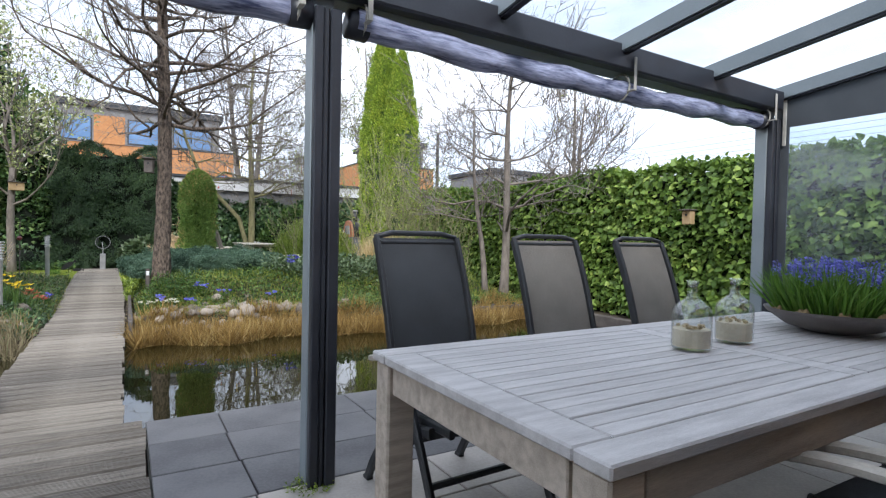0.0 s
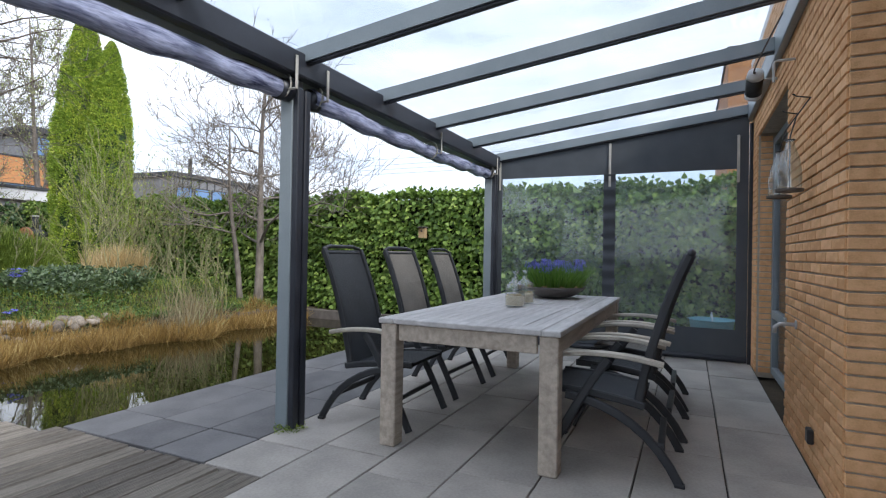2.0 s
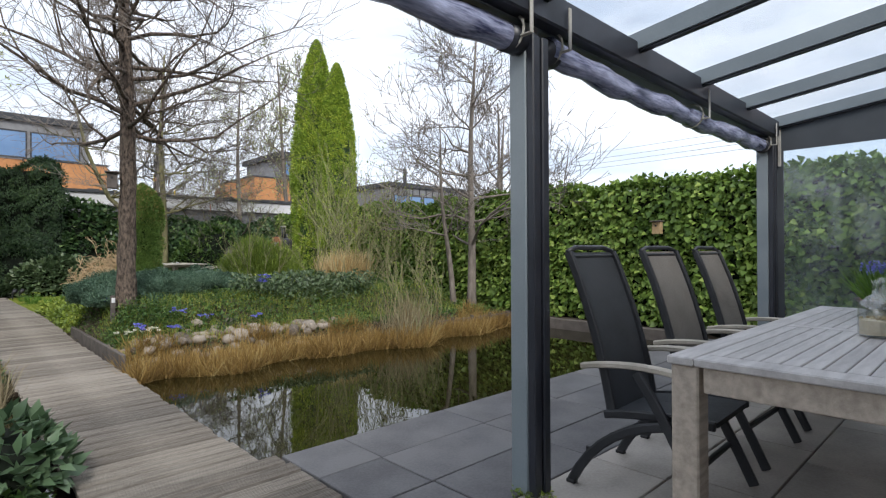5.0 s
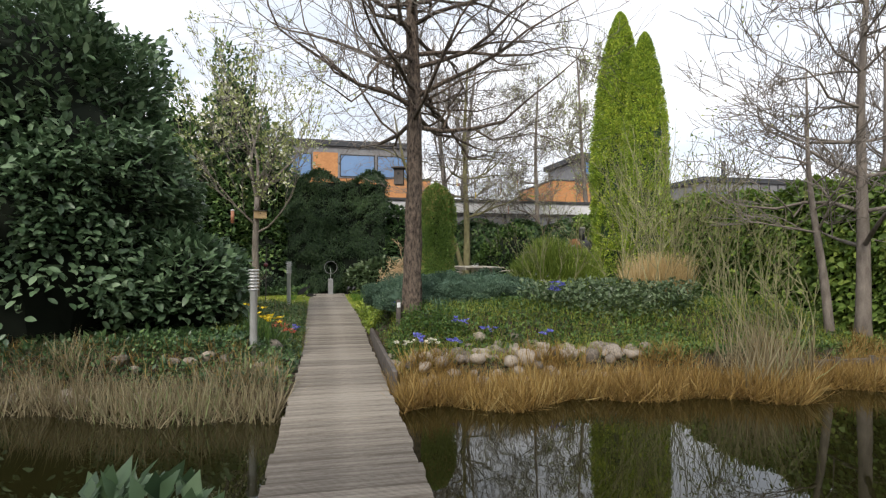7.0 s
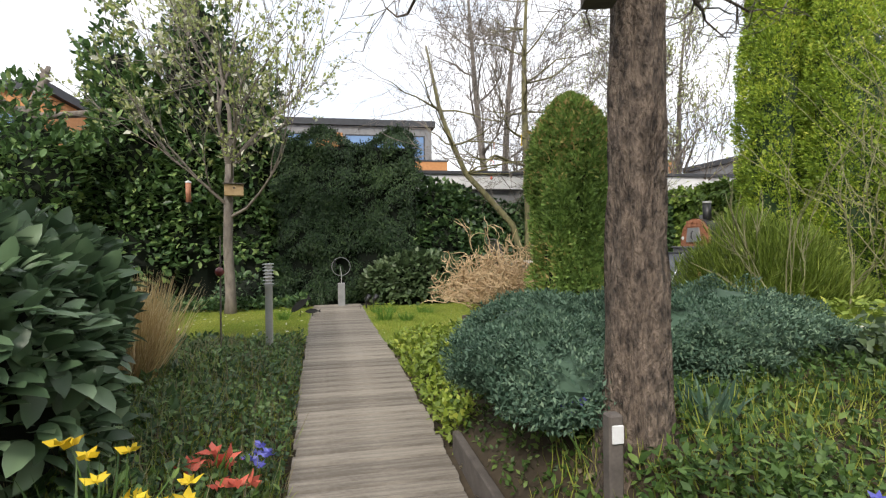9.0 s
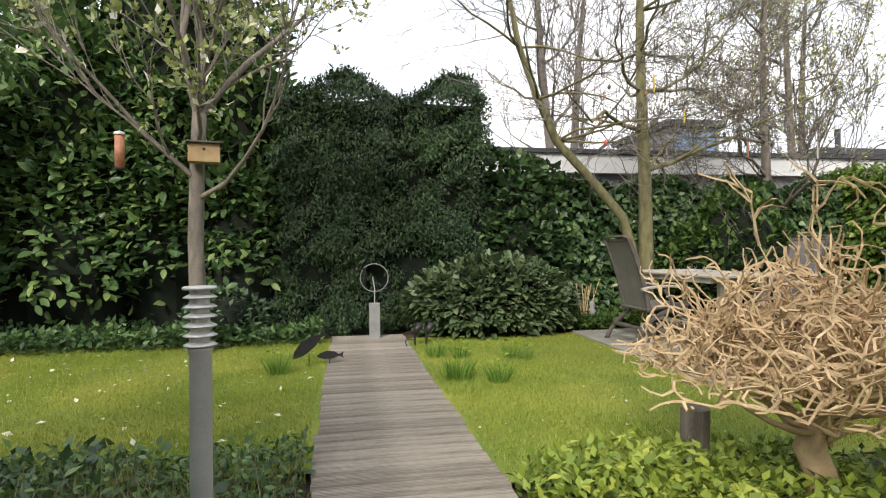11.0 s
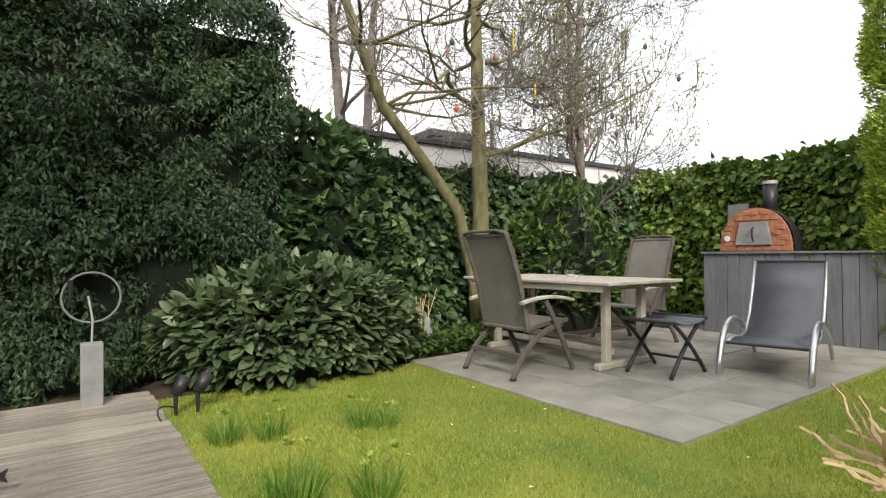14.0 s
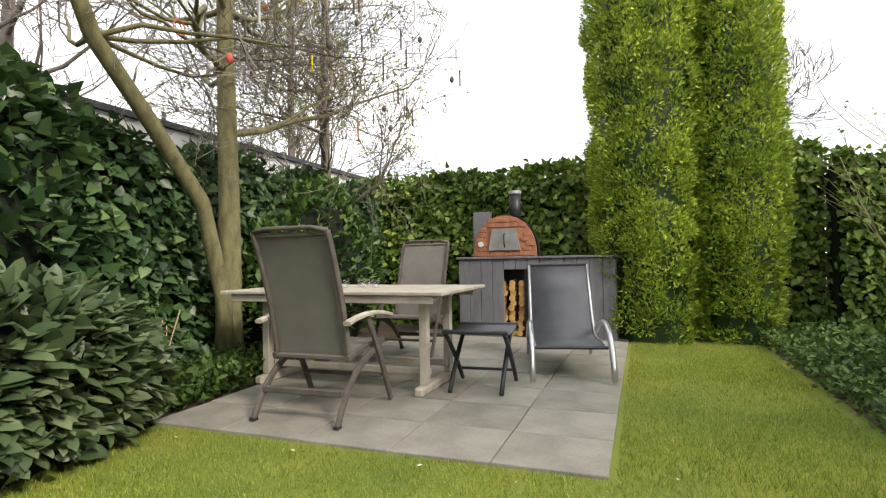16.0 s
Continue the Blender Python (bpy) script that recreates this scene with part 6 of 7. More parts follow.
part("cord", Geo().tube(bez((-0.06, 0, 0.04), (-0.22, -0.1, 0.12), (-0.16, -0.12, 0.0)), 0.006, 6), M_SOOT, spot)

# ---- second terrace ----
TZ = 0.105
GG = "garden chairs at the terrace table"
g1 = recliner("taupe high-backed garden chair with grey wooden frame", M_MESH_GR, M_DARKWOOD, M_ARM, M_DARKWOOD, GG, False, 0.275)
g1.matrix_world = pose(2.53, 16.13, TZ, 0, 0, 91)
copy_thing(g1, pose(4.45, 16.35, TZ, 0, 0, -90))

t2 = thing("garden_table", "pale weathered teak trestle garden table", "table", (3.33, 16.35, TZ))
WX, WY = 0.52, 0.95
for k in range(11):
    x0 = -WX + k * (2 * WX / 11)
    part("slat", Geo().box(x0 + 0.003, x0 + 2 * WX / 11 - 0.003, -WY + 0.071, WY - 0.071, 0.735, 0.758, 0.003), M_ARM, t2)
for s in (-1, 1):
    part("end_board", Geo().box(-WX, WX, *((-WY, -WY + 0.07) if s < 0 else (WY - 0.07, WY)), 0.733, 0.759, 0.004), M_ARM, t2)
    part("rim", Geo().box(*((-WX + 0.03, -WX + 0.055) if s < 0 else (WX - 0.055, WX - 0.03)), -WY + 0.09, WY - 0.09, 0.675, 0.732, 0.004), M_ARM, t2)
    for sx in (-1, 1):
        part("leg", Geo().box(sx * 0.25 - 0.035, sx * 0.25 + 0.035, s * 0.70 - 0.03, s * 0.70 + 0.03, 0.065, 0.732, 0.005), M_ARM, t2)
    part("foot", Geo().box(-0.38, 0.38, s * 0.70 - 0.035, s * 0.70 + 0.035, 0.0, 0.064, 0.012), M_ARM, t2)
    part("top_bearer", Geo().box(-0.43, 0.43, s * 0.70 + 0.032, s * 0.70 + 0.07, 0.67, 0.732, 0.005), M_ARM, t2)
    part("stretcher", Geo().box(s * 0.18 - 0.02, s * 0.18 + 0.02, -0.72, 0.72, 0.12, 0.17, 0.005), M_ARM, t2)
for k, (x, y) in enumerate(((-0.02, -0.12), (0.06, 0.02), (-0.03, 0.16))):
    o = thing("candle_glass", "small glass tealight holder with a candle", "candle holder", (3.33 + x, 16.3 + y, TZ + 0.759), group="tealights on the garden table")
    part("glass", Geo().lathe([(0, 0.003), (0.045, 0.003), (0.05, 0.075), (0.047, 0.075), (0.042, 0.008), (0, 0.008)], 16), M_GLASS, o, "", True)
    part("candle", Geo().lathe([(0, 0.009), (0.022, 0.009), (0.022, 0.03), (0, 0.03)], 12), M_WHITE, o, "pale wax candle")

stool = thing("folding_stool", "slate sling folding footstool with crossed legs", "stool", (3.38, 15.30, TZ), 4)
sp = [(-0.27, 0.0, 0.47), (-0.15, 0.0, 0.435), (0.0, 0.0, 0.425), (0.15, 0.0, 0.43), (0.27, 0.0, 0.455)]
part("sling", sheet(Geo(), [(x, -0.23, z) for x, _, z in sp], [(x, 0.23, z) for x, _, z in sp], 0.014), M_MESH_BL, stool, "", True)
for s in (-1, 1):
    part("leg", Geo().tube(bez((-0.24, s * 0.22, 0.43), (-0.02, s * 0.22, 0.30), (0.25, s * 0.22, 0.012)), 0.017, 8), M_FRAME, stool, "", True)
    part("leg", Geo().tube(bez((0.24, s * 0.19, 0.42), (0.02, s * 0.19, 0.30), (-0.25, s * 0.19, 0.012)), 0.017, 8), M_FRAME, stool, "", True)
    part("end_rail", Geo().tube([(s * 0.26, -0.24, 0.45), (s * 0.26, 0.24, 0.45)], 0.015, 8), M_FRAME, stool)
part("crossbar", Geo().tube([(0.2, -0.22, 0.10), (0.2, 0.22, 0.10)], 0.012, 8), M_FRAME, stool)

lounger = thing("sun_lounger", "slate sling sun lounger with curved silver frame", "lounger", (4.30, 14.80, TZ), 13)
prof = [(-0.50, 0, 0.26), (-0.30, 0, 0.27), (-0.05, 0, 0.25), (0.15, 0, 0.27), (0.30, 0, 0.42), (0.45, 0, 0.66), (0.58, 0, 0.90)]
part("sling", sheet(Geo(), [(x, -0.27, z) for x, _, z in prof], [(x, 0.27, z) for x, _, z in prof], 0.016), M_MESH_BL, lounger, "slate woven sling", True)
for s in (-1, 1):
    part("side_rail", Geo().tube([(x, s * 0.285, z) for x, _, z in prof], 0.014, 8), M_SILVER, lounger, "silver tube", True)
    part("runner", Geo().tube(bez((-0.66, s * 0.31, 0.02), (-0.50, s * 0.31, 0.72), (0.45, s * 0.31, 0.20), 14), 0.024, 10), M_SILVER, lounger, "thick curved silver leg", True)
    part("rear_leg", Geo().tube([(0.42, s * 0.31, 0.22), (0.62, s * 0.31, 0.02)], 0.018, 8), M_SILVER, lounger)
part("front_bar", Geo().tube([(-0.5, -0.29, 0.255), (-0.5, 0.29, 0.255)], 0.014, 8), M_FRAME, lounger)
part("head_bar", Geo().tube([(0.585, -0.28, 0.905), (0.585, 0.28, 0.905)], 0.014, 8), M_FRAME, lounger)

# pizza oven on its board-clad stand; local y runs along the front, x away from the viewer
stand = thing("oven_stand", "grey stained board stand with a firewood niche", "stand", (5.92, 15.38, TZ))
SY = 0.96
part("carcass", Geo().box(0.03, 0.62, -SY + 0.02, 0.12, 0, 0.97).box(0.03, 0.62, 0.45, SY - 0.02, 0, 0.97).box(0.35, 0.62, 0.12, 0.45, 0, 0.97).box(0.03, 0.35, 0.12, 0.45, 0.84, 0.97), M_SOOT, stand, "dark inner body")
y = -SY
k = 0
while y < SY - 0.02:
    y1 = min(y + 0.148, SY)
    lo = 0.84 if (y + y1) / 2 > 0.14 and (y + y1) / 2 < 0.44 else 0.0
    part("board", Geo().box(0.005 + 0.003 * (k % 2), 0.029, y + 0.003, y1 - 0.003, lo, 0.968, 0.003), M_GREYWOOD, stand)
    y = y1
    k += 1
for s in (-1, 1):
    for j in range(4):
        part("board", Geo().box(0.03 + 0.148 * j, 0.03 + 0.145 * (j + 1), *((-SY - 0.006, -SY + 0.018) if s < 0 else (SY - 0.018, SY + 0.006)), 0, 0.968, 0.003), M_GREYWOOD, stand)
part("top_panel", Geo().box(-0.02, 0.65, -SY - 0.03, SY + 0.03, 0.972, 1.0, 0.005), M_GREYWOOD, stand, "grey top board")
lrng = random.Random(8)
for j in range(11):
    for i in range(3):
        o = solo("firewood_log", Geo().tube([(0.0, 0, 0), (0.28, 0.01, 0.01)], [0.042, 0.038], 6), M_LOG, "split yellow-brown firewood log", "firewood", (5.97 + lrng.uniform(-0.01, 0.03), 15.38 + 0.175 + 0.11 * i + lrng.uniform(-0.02, 0.02), TZ + 0.045 + 0.062 * j), lrng.uniform(-6, 6), group="stacked firewood")

oven = thing("pizza_oven", "domed wood-fired oven with a tiled terracotta front", "oven", (5.95, 15.74, TZ + 1.0))
arch = [(0.40 * math.cos(math.pi * k / 16), 0.52 * math.sin(math.pi * k / 16) ** 0.85 if 0 < k < 16 else 0.0) for k in range(17)]
g = Geo()
k = 17
g.add([(0.0, a, z) for a, z in arch] + [(0.05, a, z) for a, z in arch], [tuple(range(k)), tuple(reversed(range(k, 2 * k)))] + [(i, i + k, i + 1 + k, i + 1) for i in range(k - 1)] + [(0, k - 1, 2 * k - 1, k)])
part("front", g, M_OVEN, oven, "arched terracotta front")
for row in range(8):
    z = 0.01 + row * 0.06
    if z > 0.46:
        continue
    half = 0.40 * math.sqrt(max(0.0, 1 - (z / 0.53) ** 2)) - 0.02
    y = -half + (0.05 if row % 2 else 0)
    while y < half - 0.05:
        if not (abs(y + 0.045) < 0.24 and 0.06 < z < 0.36):
            part("tile", Geo().box(-0.012, -0.001, y, min(y + 0.09, half), z, z + 0.052, 0.003), M_OVEN, oven)
        y += 0.097
part("door", Geo().add([(-0.03, -0.20, 0.08), (-0.03, 0.20, 0.08), (-0.03, 0.15, 0.35), (-0.03, -0.15, 0.35), (-0.002, -0.20, 0.08), (-0.002, 0.20, 0.08), (-0.002, 0.15, 0.35), (-0.002, -0.15, 0.35)], [(3, 2, 1, 0), (4, 5, 6, 7), (0, 1, 5, 4), (1, 2, 6, 5), (2, 3, 7, 6), (3, 0, 4, 7)]), M_STONE, oven, "pale steel oven door")
part("door_handle", Geo().tube([(-0.035, -0.01, 0.12), (-0.07, -0.01, 0.16), (-0.07, -0.01, 0.26), (-0.035, -0.01, 0.29)], 0.009, 7), M_SOOT, oven)
part("thermometer", Geo().tube([(-0.02, 0.30, 0.16), (-0.03, 0.30, 0.16)], 0.035, 16), M_WHITE, oven, "round white dial")
g = Geo()
for j in range(9):
    s = math.cos(math.pi / 2 * j / 8.3)
    for a, z in arch:
        g.v.append((0.05 + 0.52 * math.sin(math.pi / 2 * j / 8), a * (0.55 + 0.45 * s) * 1.04, z * (0.5 + 0.5 * s) * 1.02))
g.f = [(j * 17 + i, j * 17 + i + 1, (j + 1) * 17 + i + 1, (j + 1) * 17 + i) for j in range(8) for i in range(16)]
part("dome", g, M_SOOT, oven, "black enamelled dome", True)
part("chimney", Geo().tube([(0.20, -0.10, 0.40), (0.20, -0.10, 0.80)], 0.075, 18), M_SOOT, oven, "black flue pipe", True)
part("chimney_cap", Geo().tube([(0.20, -0.10, 0.80), (0.20, -0.10, 0.84)], 0.082, 18), M_STEEL, oven, "steel flue collar")
slate = solo("slate_panel", Geo().box(-0.01, 0.01, -0.13, 0.13, 0, 0.62, 0.003), M_FACGREY, "grey slate panel standing behind the oven", "panel", (6.50, 16.18, TZ + 1.0))
lampw = thing("table_figure", "small grey stone figure among the plants", "statue", (2.47, 17.5, 0.1))
part("figure", Geo().lathe([(0, 0), (0.09, 0.0), (0.10, 0.05), (0.06, 0.10), (0.062, 0.18), (0.03, 0.235), (0.042, 0.28), (0.03, 0.325), (0.0, 0.34)], 14), M_STONE, lampw, "", True)
twig_fence = thing("twig_pile", "dry brown twig bundle under the hedge", "twigs", (2.1, 17.55, 0.1))
g = Geo()
for k in range(40):
    a, x0 = RNG.normal(0, 0.3), RNG.uniform(-0.35, 0.35)
    g.tube([(x0, RNG.uniform(-0.1, 0.1), 0), (x0 + a * 0.4, RNG.uniform(-0.1, 0.1), 0.35 + 0.3 * RNG.random())], 0.005, 4, False)
part("twigs", g, M_TANTWIG, twig_fence)["kind"] = "stuff"

# ornaments hung in the trees round the terrace
cols = [M_DARKWOOD, M_RED, M_YELLOW, M_STEEL, M_BOXWOOD, M_OVEN, M_WHITE]
for k in range(58):
    x, y = 2.0 + 3.6 * RNG.random(), 16.0 + 1.6 * RNG.random()
    z = 2.35 + 1.15 * RNG.random()
    o = thing("wind_chime", "small hanging ornament on a thread", "ornament", (x, y, z), group="ornaments hung in the tree")
    hgt = 0.10 + 0.16 * RNG.random()
    c = cols[int(RNG.integers(0, 7))] if k % 3 == 0 else M_DARKWOOD
    if k % 4 == 1:
        part("drop", Geo().lathe([(0, 0), (0.022, 0.02), (0.026, 0.045), (0.012, 0.075), (0, 0.08)], 8), c, o, "", True)
    elif k % 7 == 2:
        part("hoop", Geo().ring((0, 0, 0.05), 0.055, 0.006, 16, "y", 5), c, o)
    else:
        part("rod", Geo().tube([(0, 0, 0), (0, 0, hgt)], 0.010, 6), c, o)
    part("thread", Geo().tube([(0, 0, 0.08 if k % 4 == 1 or k % 7 == 2 else hgt), (0, 0, 0.45)], 0.0022, 3, False), M_TWIG, o)


# ---- houses beyond the garden ----
def house(name, x0, x1, y0, depth, z0, z1, wall_m, windows, label, roof_over=0.3, band=0.0, piers=()):
    o = thing(name, label, "house", (0, 0, 0))
    part("wall", Geo().box(x0, x1, y0, y0 + depth, 0, z1), wall_m, o)
    part("roof", Geo().box(x0 - roof_over, x1 + roof_over, y0 - roof_over, y0 + depth + roof_over, z1 + 0.01, z1 + (0.45 if roof_over > 0.1 else 0.12)), M_ROOFDK, o, "flat dark roof edge")
    if band:
        part("upper_storey", Geo().box(x0 - 0.05, x1 + 0.05, y0 - 0.05, y0 - 0.01, z1 - band, z1), M_FACGREY, o, "grey clad upper storey")
    if piers:
        part("pier", Geo().box(piers[0], piers[1], y0 - 0.09, y0 - 0.051, z1 - band, z1 - 0.5), wall_m, o, "orange brick pier")
    for wx0, wx1, wz0, wz1, pm in windows:
        w = part("window", Geo().box(wx0, wx1, y0 - 0.10, y0 - 0.055, wz0, wz0 + 0.09).box(wx0, wx1, y0 - 0.10, y0 - 0.055, wz1 - 0.09, wz1).box(wx0, wx0 + 0.09, y0 - 0.10, y0 - 0.055, wz0 + 0.09, wz1 - 0.09).box(wx1 - 0.09, wx1, y0 - 0.10, y0 - 0.055, wz0 + 0.09, wz1 - 0.09), M_ROOFDK, o)
        part("pane", Geo().box(wx0 + 0.09, wx1 - 0.09, y0 - 0.075, y0 - 0.056, wz0 + 0.09, wz1 - 0.09), pm, w, "pane coloured like reflected sky")
    return o


def row_windows(x0, x1, n, z0, z1, m, gap=0.4):
    w = (x1 - x0 - gap * (n + 1)) / n
    return [(x0 + gap + k * (w + gap), x0 + gap + k * (w + gap) + w, z0, z1, m) for k in range(n)]


house("terraced_house", -4.2, 6.2, 45.0, 9.0, 0, 9.8, M_FACADE, row_windows(-4.1, -2.0, 1, 7.4, 9.2, M_BLUEPANE, 0.1) + row_windows(-0.1, 5.9, 2, 7.4, 9.2, M_BLUEPANE, 0.15) + row_windows(-4.0, 6.0, 4, 3.6, 5.4, M_BLUEPANE), "orange brick terraced house with a flat dark roof", band=2.5, piers=(-2.0, -0.1))
house("terraced_house", 2.6, 7.2, 44.0, 0.9, 0, 7.2, M_FACADE, row_windows(5.6, 7.1, 1, 4.2, 5.6, M_BLUEPANE), "lower orange brick wing of the terraced house", roof_over=0.05)
house("terraced_house", 16.8, 24.0, 42.0, 8.0, 0, 7.2, M_FACADE, row_windows(17.0, 23.8, 2, 3.6, 5.4, M_BLUEPANE), "orange brick house beyond the garages", roof_over=0.05)
house("terraced_house", 19.4, 23.0, 42.2, 7.0, 0, 9.1, M_FACGREY, row_windows(19.5, 22.9, 2, 7.5, 8.9, M_BLUEPANE, 0.15), "grey upper storey of the orange house")
house("terraced_house", -26.0, -14.5, 36.0, 9.0, 0, 9.0, M_FACADE, row_windows(-25.6, -14.8, 4, 6.0, 8.2, M_BLUEPANE) + row_windows(-25.6, -14.8, 4, 2.6, 4.6, M_BLUEPANE), "orange brick terraced house with dark windows")
grey_hall = house("grey_building", 31.4, 42.0, 43.0, 8.0, 0, 7.7, M_FACGREY, row_windows(31.6, 41.8, 5, 5.2, 6.9, M_BLUEPANE, 0.25), "boxy grey clad building with a flat roof", roof_over=0.2)
for k in range(12):
    part("batten", Geo().box(31.6 + 0.92 * k, 31.68 + 0.92 * k, 42.94, 42.998, 2.0, 7.65), M_ROOFDK, grey_hall, "dark upright cladding joint")
part("flue", Geo().tube([(35.0, 45.0, 8.1), (35.0, 45.0, 10.0)], 0.2, 10), M_ROOFDK, grey_hall, "dark roof flue")
mast = thing("flue_pipe", "tall dark flue pipe above the orange house", "flue", (24.4, 42.0, 0.0))
part("pipe", Geo().tube([(0, 0, 0), (0, 0, 10.6)], 0.14, 10), M_ROOFDK, mast)
line = thing("overhead_line", "thin grey overhead power lines between steel masts", "power line", (60.0, 30.0, 0.0))
for z in (11.7, 12.3, 12.9, 13.7):
    part("wire", Geo().tube([(0, -60 + 10 * k, z + 0.6 * ((k - 6) / 6) ** 2) for k in range(13)], 0.022, 4), M_FACGREY, line)
for y in (-60, 60):
    part("mast", Geo().tube([(0.05, y, 0), (0.05, y, 15.0)], [0.25, 0.12], 8), M_FACGREY, line)
house("terraced_house", 11.0, 17.0, -9.0, 8.3, 0, 5.6, M_FACADE, [], "orange brick neighbouring house", roof_over=0.03)
garage = thing("garage_row", "long low garage row with a white fascia", "garage", (0, 0, 0))
part("wall", Geo().box(0.6, 11.4, 20.8, 24.0, 0, 2.95), M_FACGREY, garage)
part("fascia", Geo().box(0.5, 11.5, 20.62, 20.795, 2.70, 3.08), M_WHITE, garage, "broad white fascia board")
part("roof", Geo().box(0.4, 11.6, 20.55, 24.1, 3.085, 3.17), M_ROOFDK, garage, "dark flat roof edge")


# ---- paving, planks and bricks, piece by piece ----
def piece_mesh(name, sx, sy, sz, b, material):
    g = Geo()
    g.add([(-sx, -sy, -sz), (sx, -sy, -sz), (sx, sy, -sz), (-sx, sy, -sz), (-sx, -sy, sz - b), (sx, -sy, sz - b), (sx, sy, sz - b), (-sx, sy, sz - b),
           (-sx + b, -sy + b, sz), (sx - b, -sy + b, sz), (sx - b, sy - b, sz), (-sx + b, sy - b, sz)],
          [(0, 1, 5, 4), (1, 2, 6, 5), (2, 3, 7, 6), (3, 0, 4, 7), (4, 5, 9, 8), (5, 6, 10, 9), (6, 7, 11, 10), (7, 4, 8, 11), (8, 9, 10, 11)])
    return g.mesh(name, material)


def lay_piece(name, me, parent, m):
    ob = new(name, me)
    ob.parent = parent
    ob.matrix_local = m
    return ob


prng = random.Random(5)
# boardwalk: cross planks with ridges
boardwalk = tagged(new("boardwalk"), "weathered ridged wooden plank boardwalk over the pond", "boardwalk", kind="structure")
g = Geo()
for side_x in (-0.33, 0.33):
    pts = [(walk_x(y)[0] + side_x, y, walk_z(y) - 0.085) for y in (3.7, 6, 8.5, 10.5, 12.5, 17.3)]
    for a, c in zip(pts[:-1], pts[1:]):
        g.add([(a[0] - 0.03, a[1], a[2] - 0.05), (a[0] + 0.03, a[1], a[2] - 0.05), (a[0] + 0.03, a[1], a[2] + 0.05), (a[0] - 0.03, a[1], a[2] + 0.05),
               (c[0] - 0.03, c[1], c[2] - 0.05), (c[0] + 0.03, c[1], c[2] - 0.05), (c[0] + 0.03, c[1], c[2] + 0.05), (c[0] - 0.03, c[1], c[2] + 0.05)],
              [(0, 1, 2, 3), (7, 6, 5, 4), (0, 4, 5, 1), (1, 5, 6, 2), (2, 6, 7, 3), (3, 7, 4, 0)])
part("joist", g, M_DARKWOOD, boardwalk)


def ridged(name, w, d, material):
    """A plank w wide and d deep with rounded ribs along it."""
    g = Geo()
    prof = [(-d, -0.014)]
    ribs = 9
    for i in range(ribs):
        a = -d + 0.004 + (2 * d - 0.008) * i / ribs
        s = (2 * d - 0.008) / ribs
        prof += [(a + 0.08 * s, 0.006), (a + 0.25 * s, 0.014), (a + 0.70 * s, 0.014), (a + 0.87 * s, 0.006)]
    prof.append((d, -0.014))
    vs = [(x, y, z) for x in (-w, w) for y, z in prof]
    k = len(prof)
    fs = [(i, i + k, i + k + 1, i + 1) for i in range(k - 1)]
    fs += [tuple(range(k)), tuple(reversed(range(k, 2 * k))), (k - 1, 2 * k - 1, k, 0)]
    return g.add(vs, fs).mesh(name, material)


plank_meshes = {}
y = 3.72
while y < 17.35:
    xc, hw = walk_x(y)
    key = round(hw, 2)
    if key not in plank_meshes:
        plank_meshes[key] = ridged("plank", key, 0.0655, M_PLANK)
    lay_piece("plank", plank_meshes[key], boardwalk, pose(xc + prng.uniform(-0.012, 0.012), y, walk_z(y) - 0.014 + prng.uniform(-0.004, 0.003), prng.uniform(-1, 1), 0, prng.uniform(-0.7, 0.7)))
    y += 0.1435
deck = tagged(new("deck"), "ridged grey timber deck before the boardwalk", "deck", kind="structure")
part("underlay", Geo().box(-3.9, 0.07, 1.02, 3.64, -0.09, -0.035), M_DARKWOOD, deck)
deck_me = ridged("plank", 1.98, 0.0655, M_PLANK)
y = 2.03
while y < 3.66:
    lay_piece("plank", deck_me, deck, pose(-1.90 + prng.uniform(-0.01, 0.01), y, -0.016 + prng.uniform(-0.003, 0.003), 0, 0, prng.uniform(-0.15, 0.15)))
    y += 0.1435

# patio slabs
patio = tagged(new("patio"), "grey concrete slab patio under the veranda", "paving", kind="structure")
part("joint_bed", Geo().box(-4.2, 1.0, -0.94, 1.955, -0.09, -0.022).box(0.085, 6.1, -0.60, 3.56, -0.09, -0.022).box(1.0, 6.1, -0.61, -0.60, -0.09, -0.022), M_JOINT, patio, "dirt in the slab joints")
part("pond_kerb", Geo().box(0.085, 6.1, 3.56, 3.64, -0.3, -0.03), M_SLAB, patio)
rows_y = [(-0.60, -0.17), (-0.17, 0.26), (0.26, 0.70), (0.70, 1.12), (1.12, 1.54), (1.54, 1.97), (1.97, 2.38), (2.38, 2.79), (2.79, 3.22), (3.22, 3.64)]
slab_cache = {}
for r, (y0, y1) in enumerate(rows_y):
    x = (0.09 if r >= 6 else -4.1) 
    first = True
    while x < 5.95:
        w = 0.86
        if first:
            w = 0.41 if r % 2 else 0.82 if r >= 6 else (0.6 if r % 2 else 0.2)
            w = 0.40 if (r >= 6 and r % 2 == 0) else w
            first = False
        if x < 0.86 and r == 0:
            pass
        x1 = min(x + w, 6.0)
        inside = y1 < 2.4
        key = (round(x1 - x, 2), round(y1 - y0, 2), inside)
        if key not in slab_cache:
            slab_cache[key] = piece_mesh("slab", (x1 - x) / 2 - 0.004, (y1 - y0) / 2 - 0.004, 0.025, 0.004, M_SLAB_IN if inside else M_SLAB)
        lay_piece("slab", slab_cache[key], patio, pose((x + x1) / 2, (y0 + y1) / 2, -0.025 + prng.uniform(-0.002, 0.002), prng.uniform(-0.12, 0.12), prng.uniform(-0.12, 0.12), 0))
        x = x1

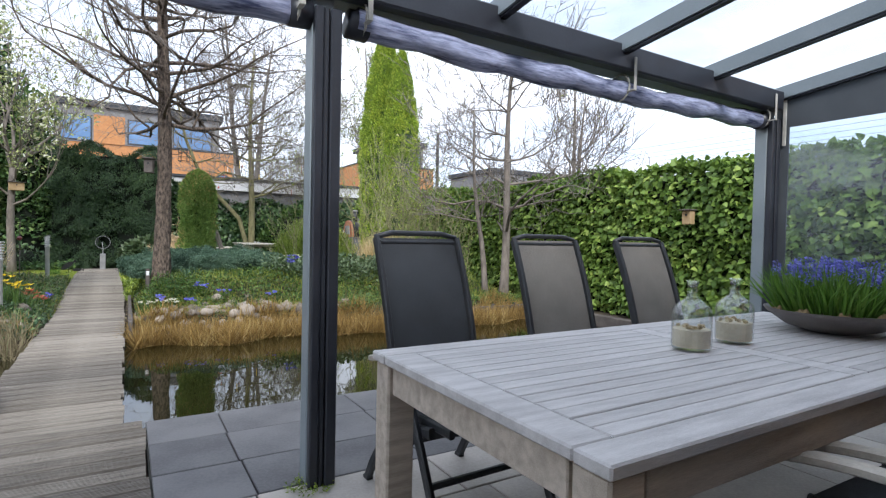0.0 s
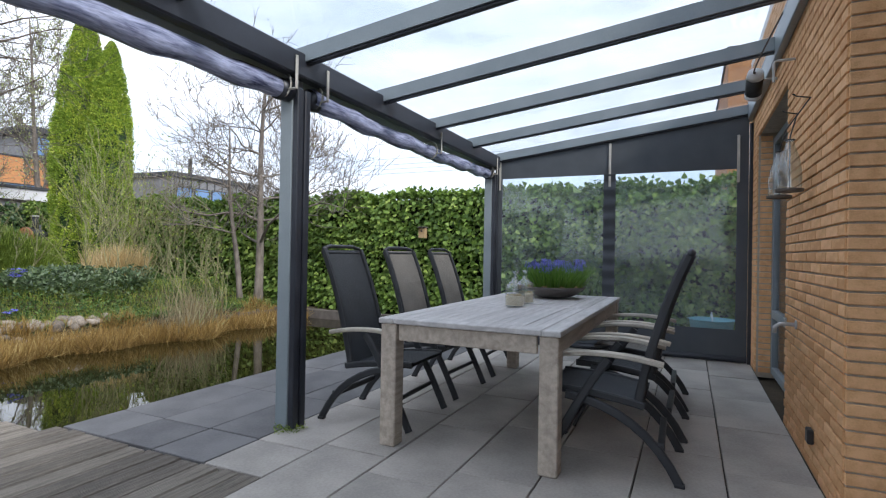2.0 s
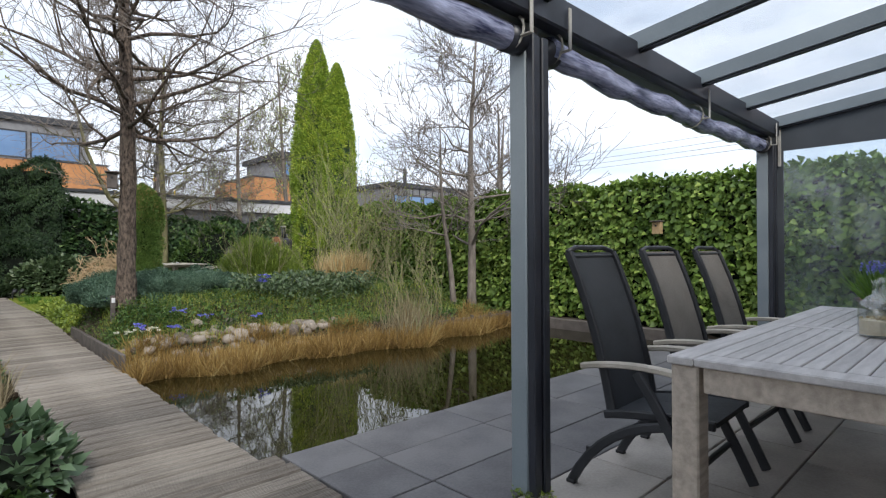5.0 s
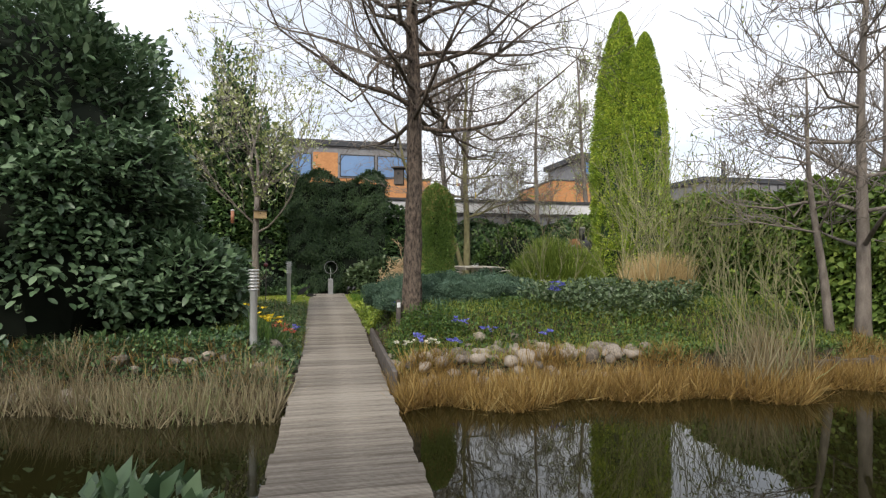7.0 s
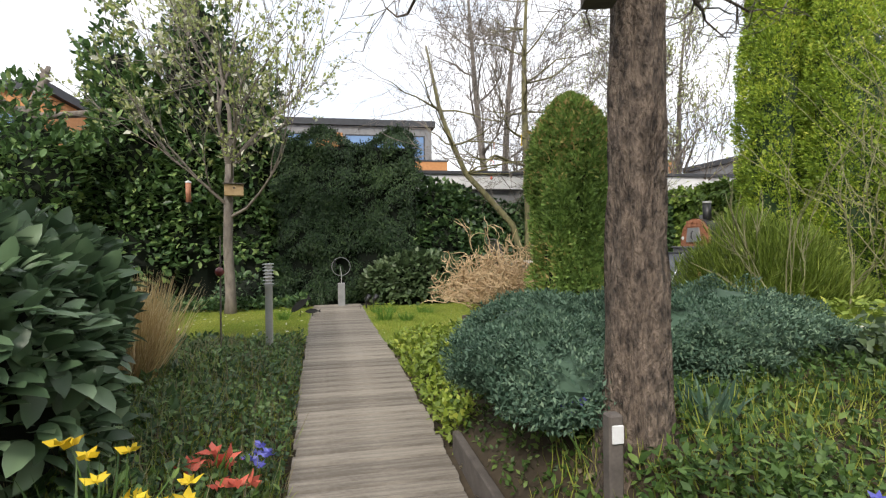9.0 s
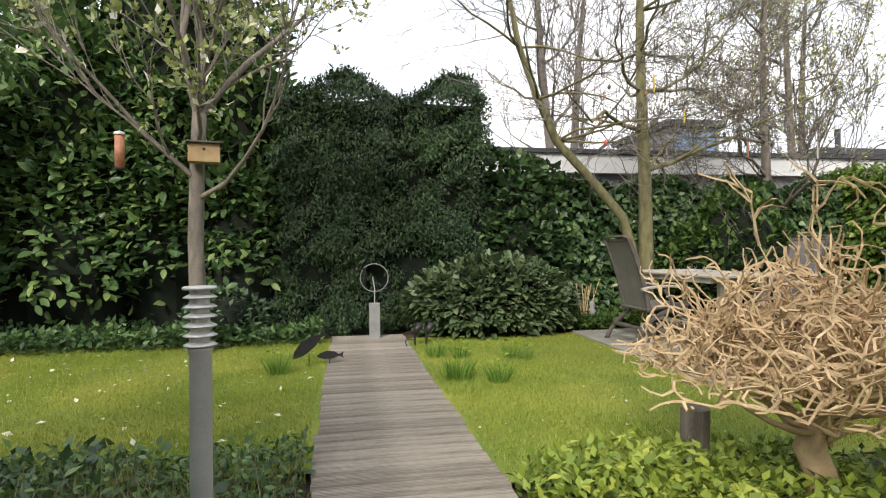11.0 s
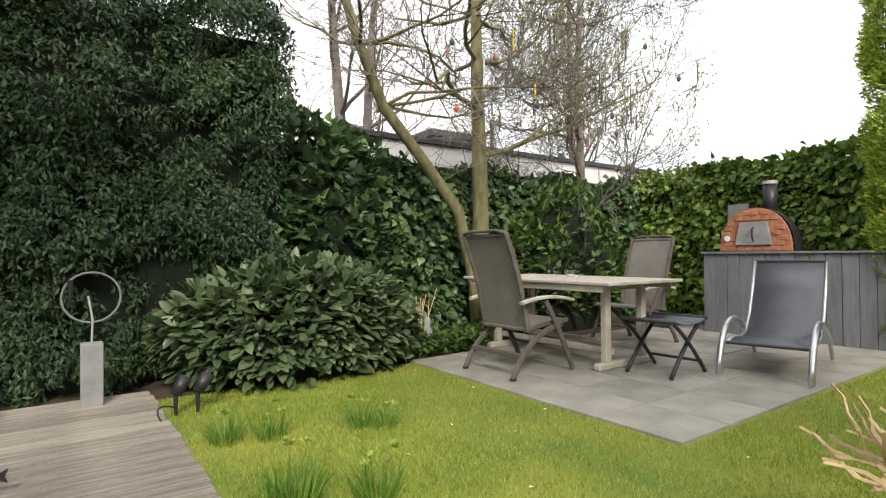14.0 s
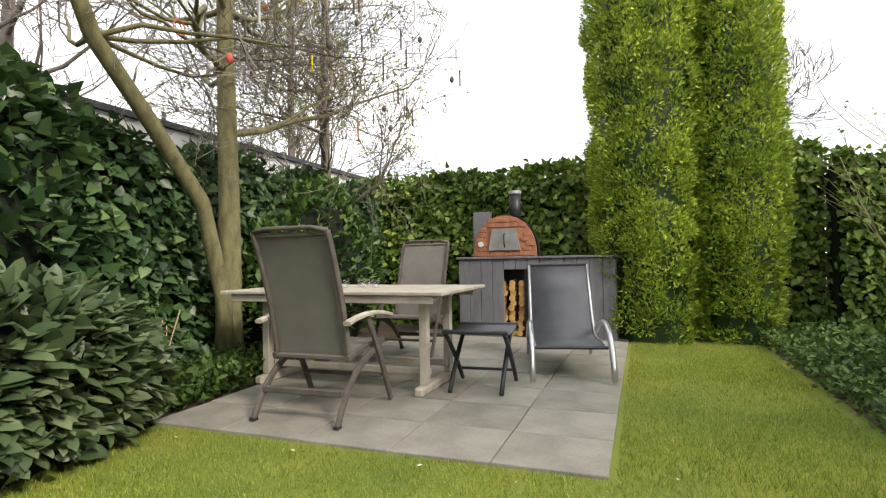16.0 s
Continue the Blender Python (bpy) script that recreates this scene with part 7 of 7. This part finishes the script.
# second terrace
terrace = tagged(new("terrace"), "worn grey paved terrace in the lawn", "paving", kind="structure")
part("joint_bed", Geo().box(TX0, TX1, TY0, TY1, 0.02, 0.085), M_JOINT, terrace)
tile = piece_mesh("tile", 0.247, 0.272, 0.02, 0.004, M_TERR)
ny, nxx = round((TY1 - TY0) / 0.55), round((TX1 - TX0) / 0.5)
for j in range(ny):
    for i in range(nxx):
        lay_piece("tile", tile, terrace, pose(TX0 + 0.25 + 0.5 * i, TY0 + 0.275 + 0.55 * j, 0.085 + prng.uniform(-0.003, 0.003), prng.uniform(-0.3, 0.3), prng.uniform(-0.3, 0.3), 0))

# bricks of the house wall: long and thin, half bond
brick_me = {}
count = 0
rest = Geo()
for row in range(55):
    z = row * 0.06 + 0.025
    x = 0.862 - (0.12 if row % 2 else 0.0)
    while x < 5.2:
        x0, x1 = max(x, 0.862), min(x + 0.24, 5.2)
        segs = [(x0, x1)]
        if z < 2.40:
            segs = [(a, c) for a, c in ((x0, min(x1, 2.44)), (max(x0, 4.26), x1)) if c - a > 0.03]
        for a, c in segs:
            w = round(c - a - 0.010, 3)
            if w < 0.02:
                continue
            if count < 300 and a < 2.5 and z < 2.7:
                if w not in brick_me:
                    brick_me[w] = piece_mesh("brick", w / 2, 0.025, 0.012, 0.004, M_BRICK)
                lay_piece("brick", brick_me[w], wall, pose((a + c) / 2, -0.612 + prng.uniform(-0.001, 0.002), z + prng.uniform(-0.001, 0.001), -90, 0, prng.uniform(-0.2, 0.2)))
                count += 1
            else:
                rest.box(a + 0.005, c - 0.005, -0.625, -0.60 + prng.uniform(-0.001, 0.002), z - 0.025, z + 0.025, 0.003)
        x += 0.24
for row in range(40):
    z = row * 0.06 + 0.025
    rest.box(0.848, 0.861, -0.945 if row % 2 else -0.82, -0.606, z - 0.025, z + 0.025, 0.003)
    if row % 2 == 0:
        rest.box(0.848, 0.861, -0.945, -0.83, z - 0.025, z + 0.025, 0.003)
for xr, sgn in ((2.44, 1), (4.26, -1)):
    for row in range(40):
        z = row * 0.06 + 0.025
        rest.box(*((xr - 0.02, xr + 0.006) if sgn > 0 else (xr - 0.006, xr + 0.02)), -0.735, -0.63, z - 0.025, z + 0.025, 0.003)
part("brick_course", rest, M_BRICK, wall)["kind"] = "stuff"
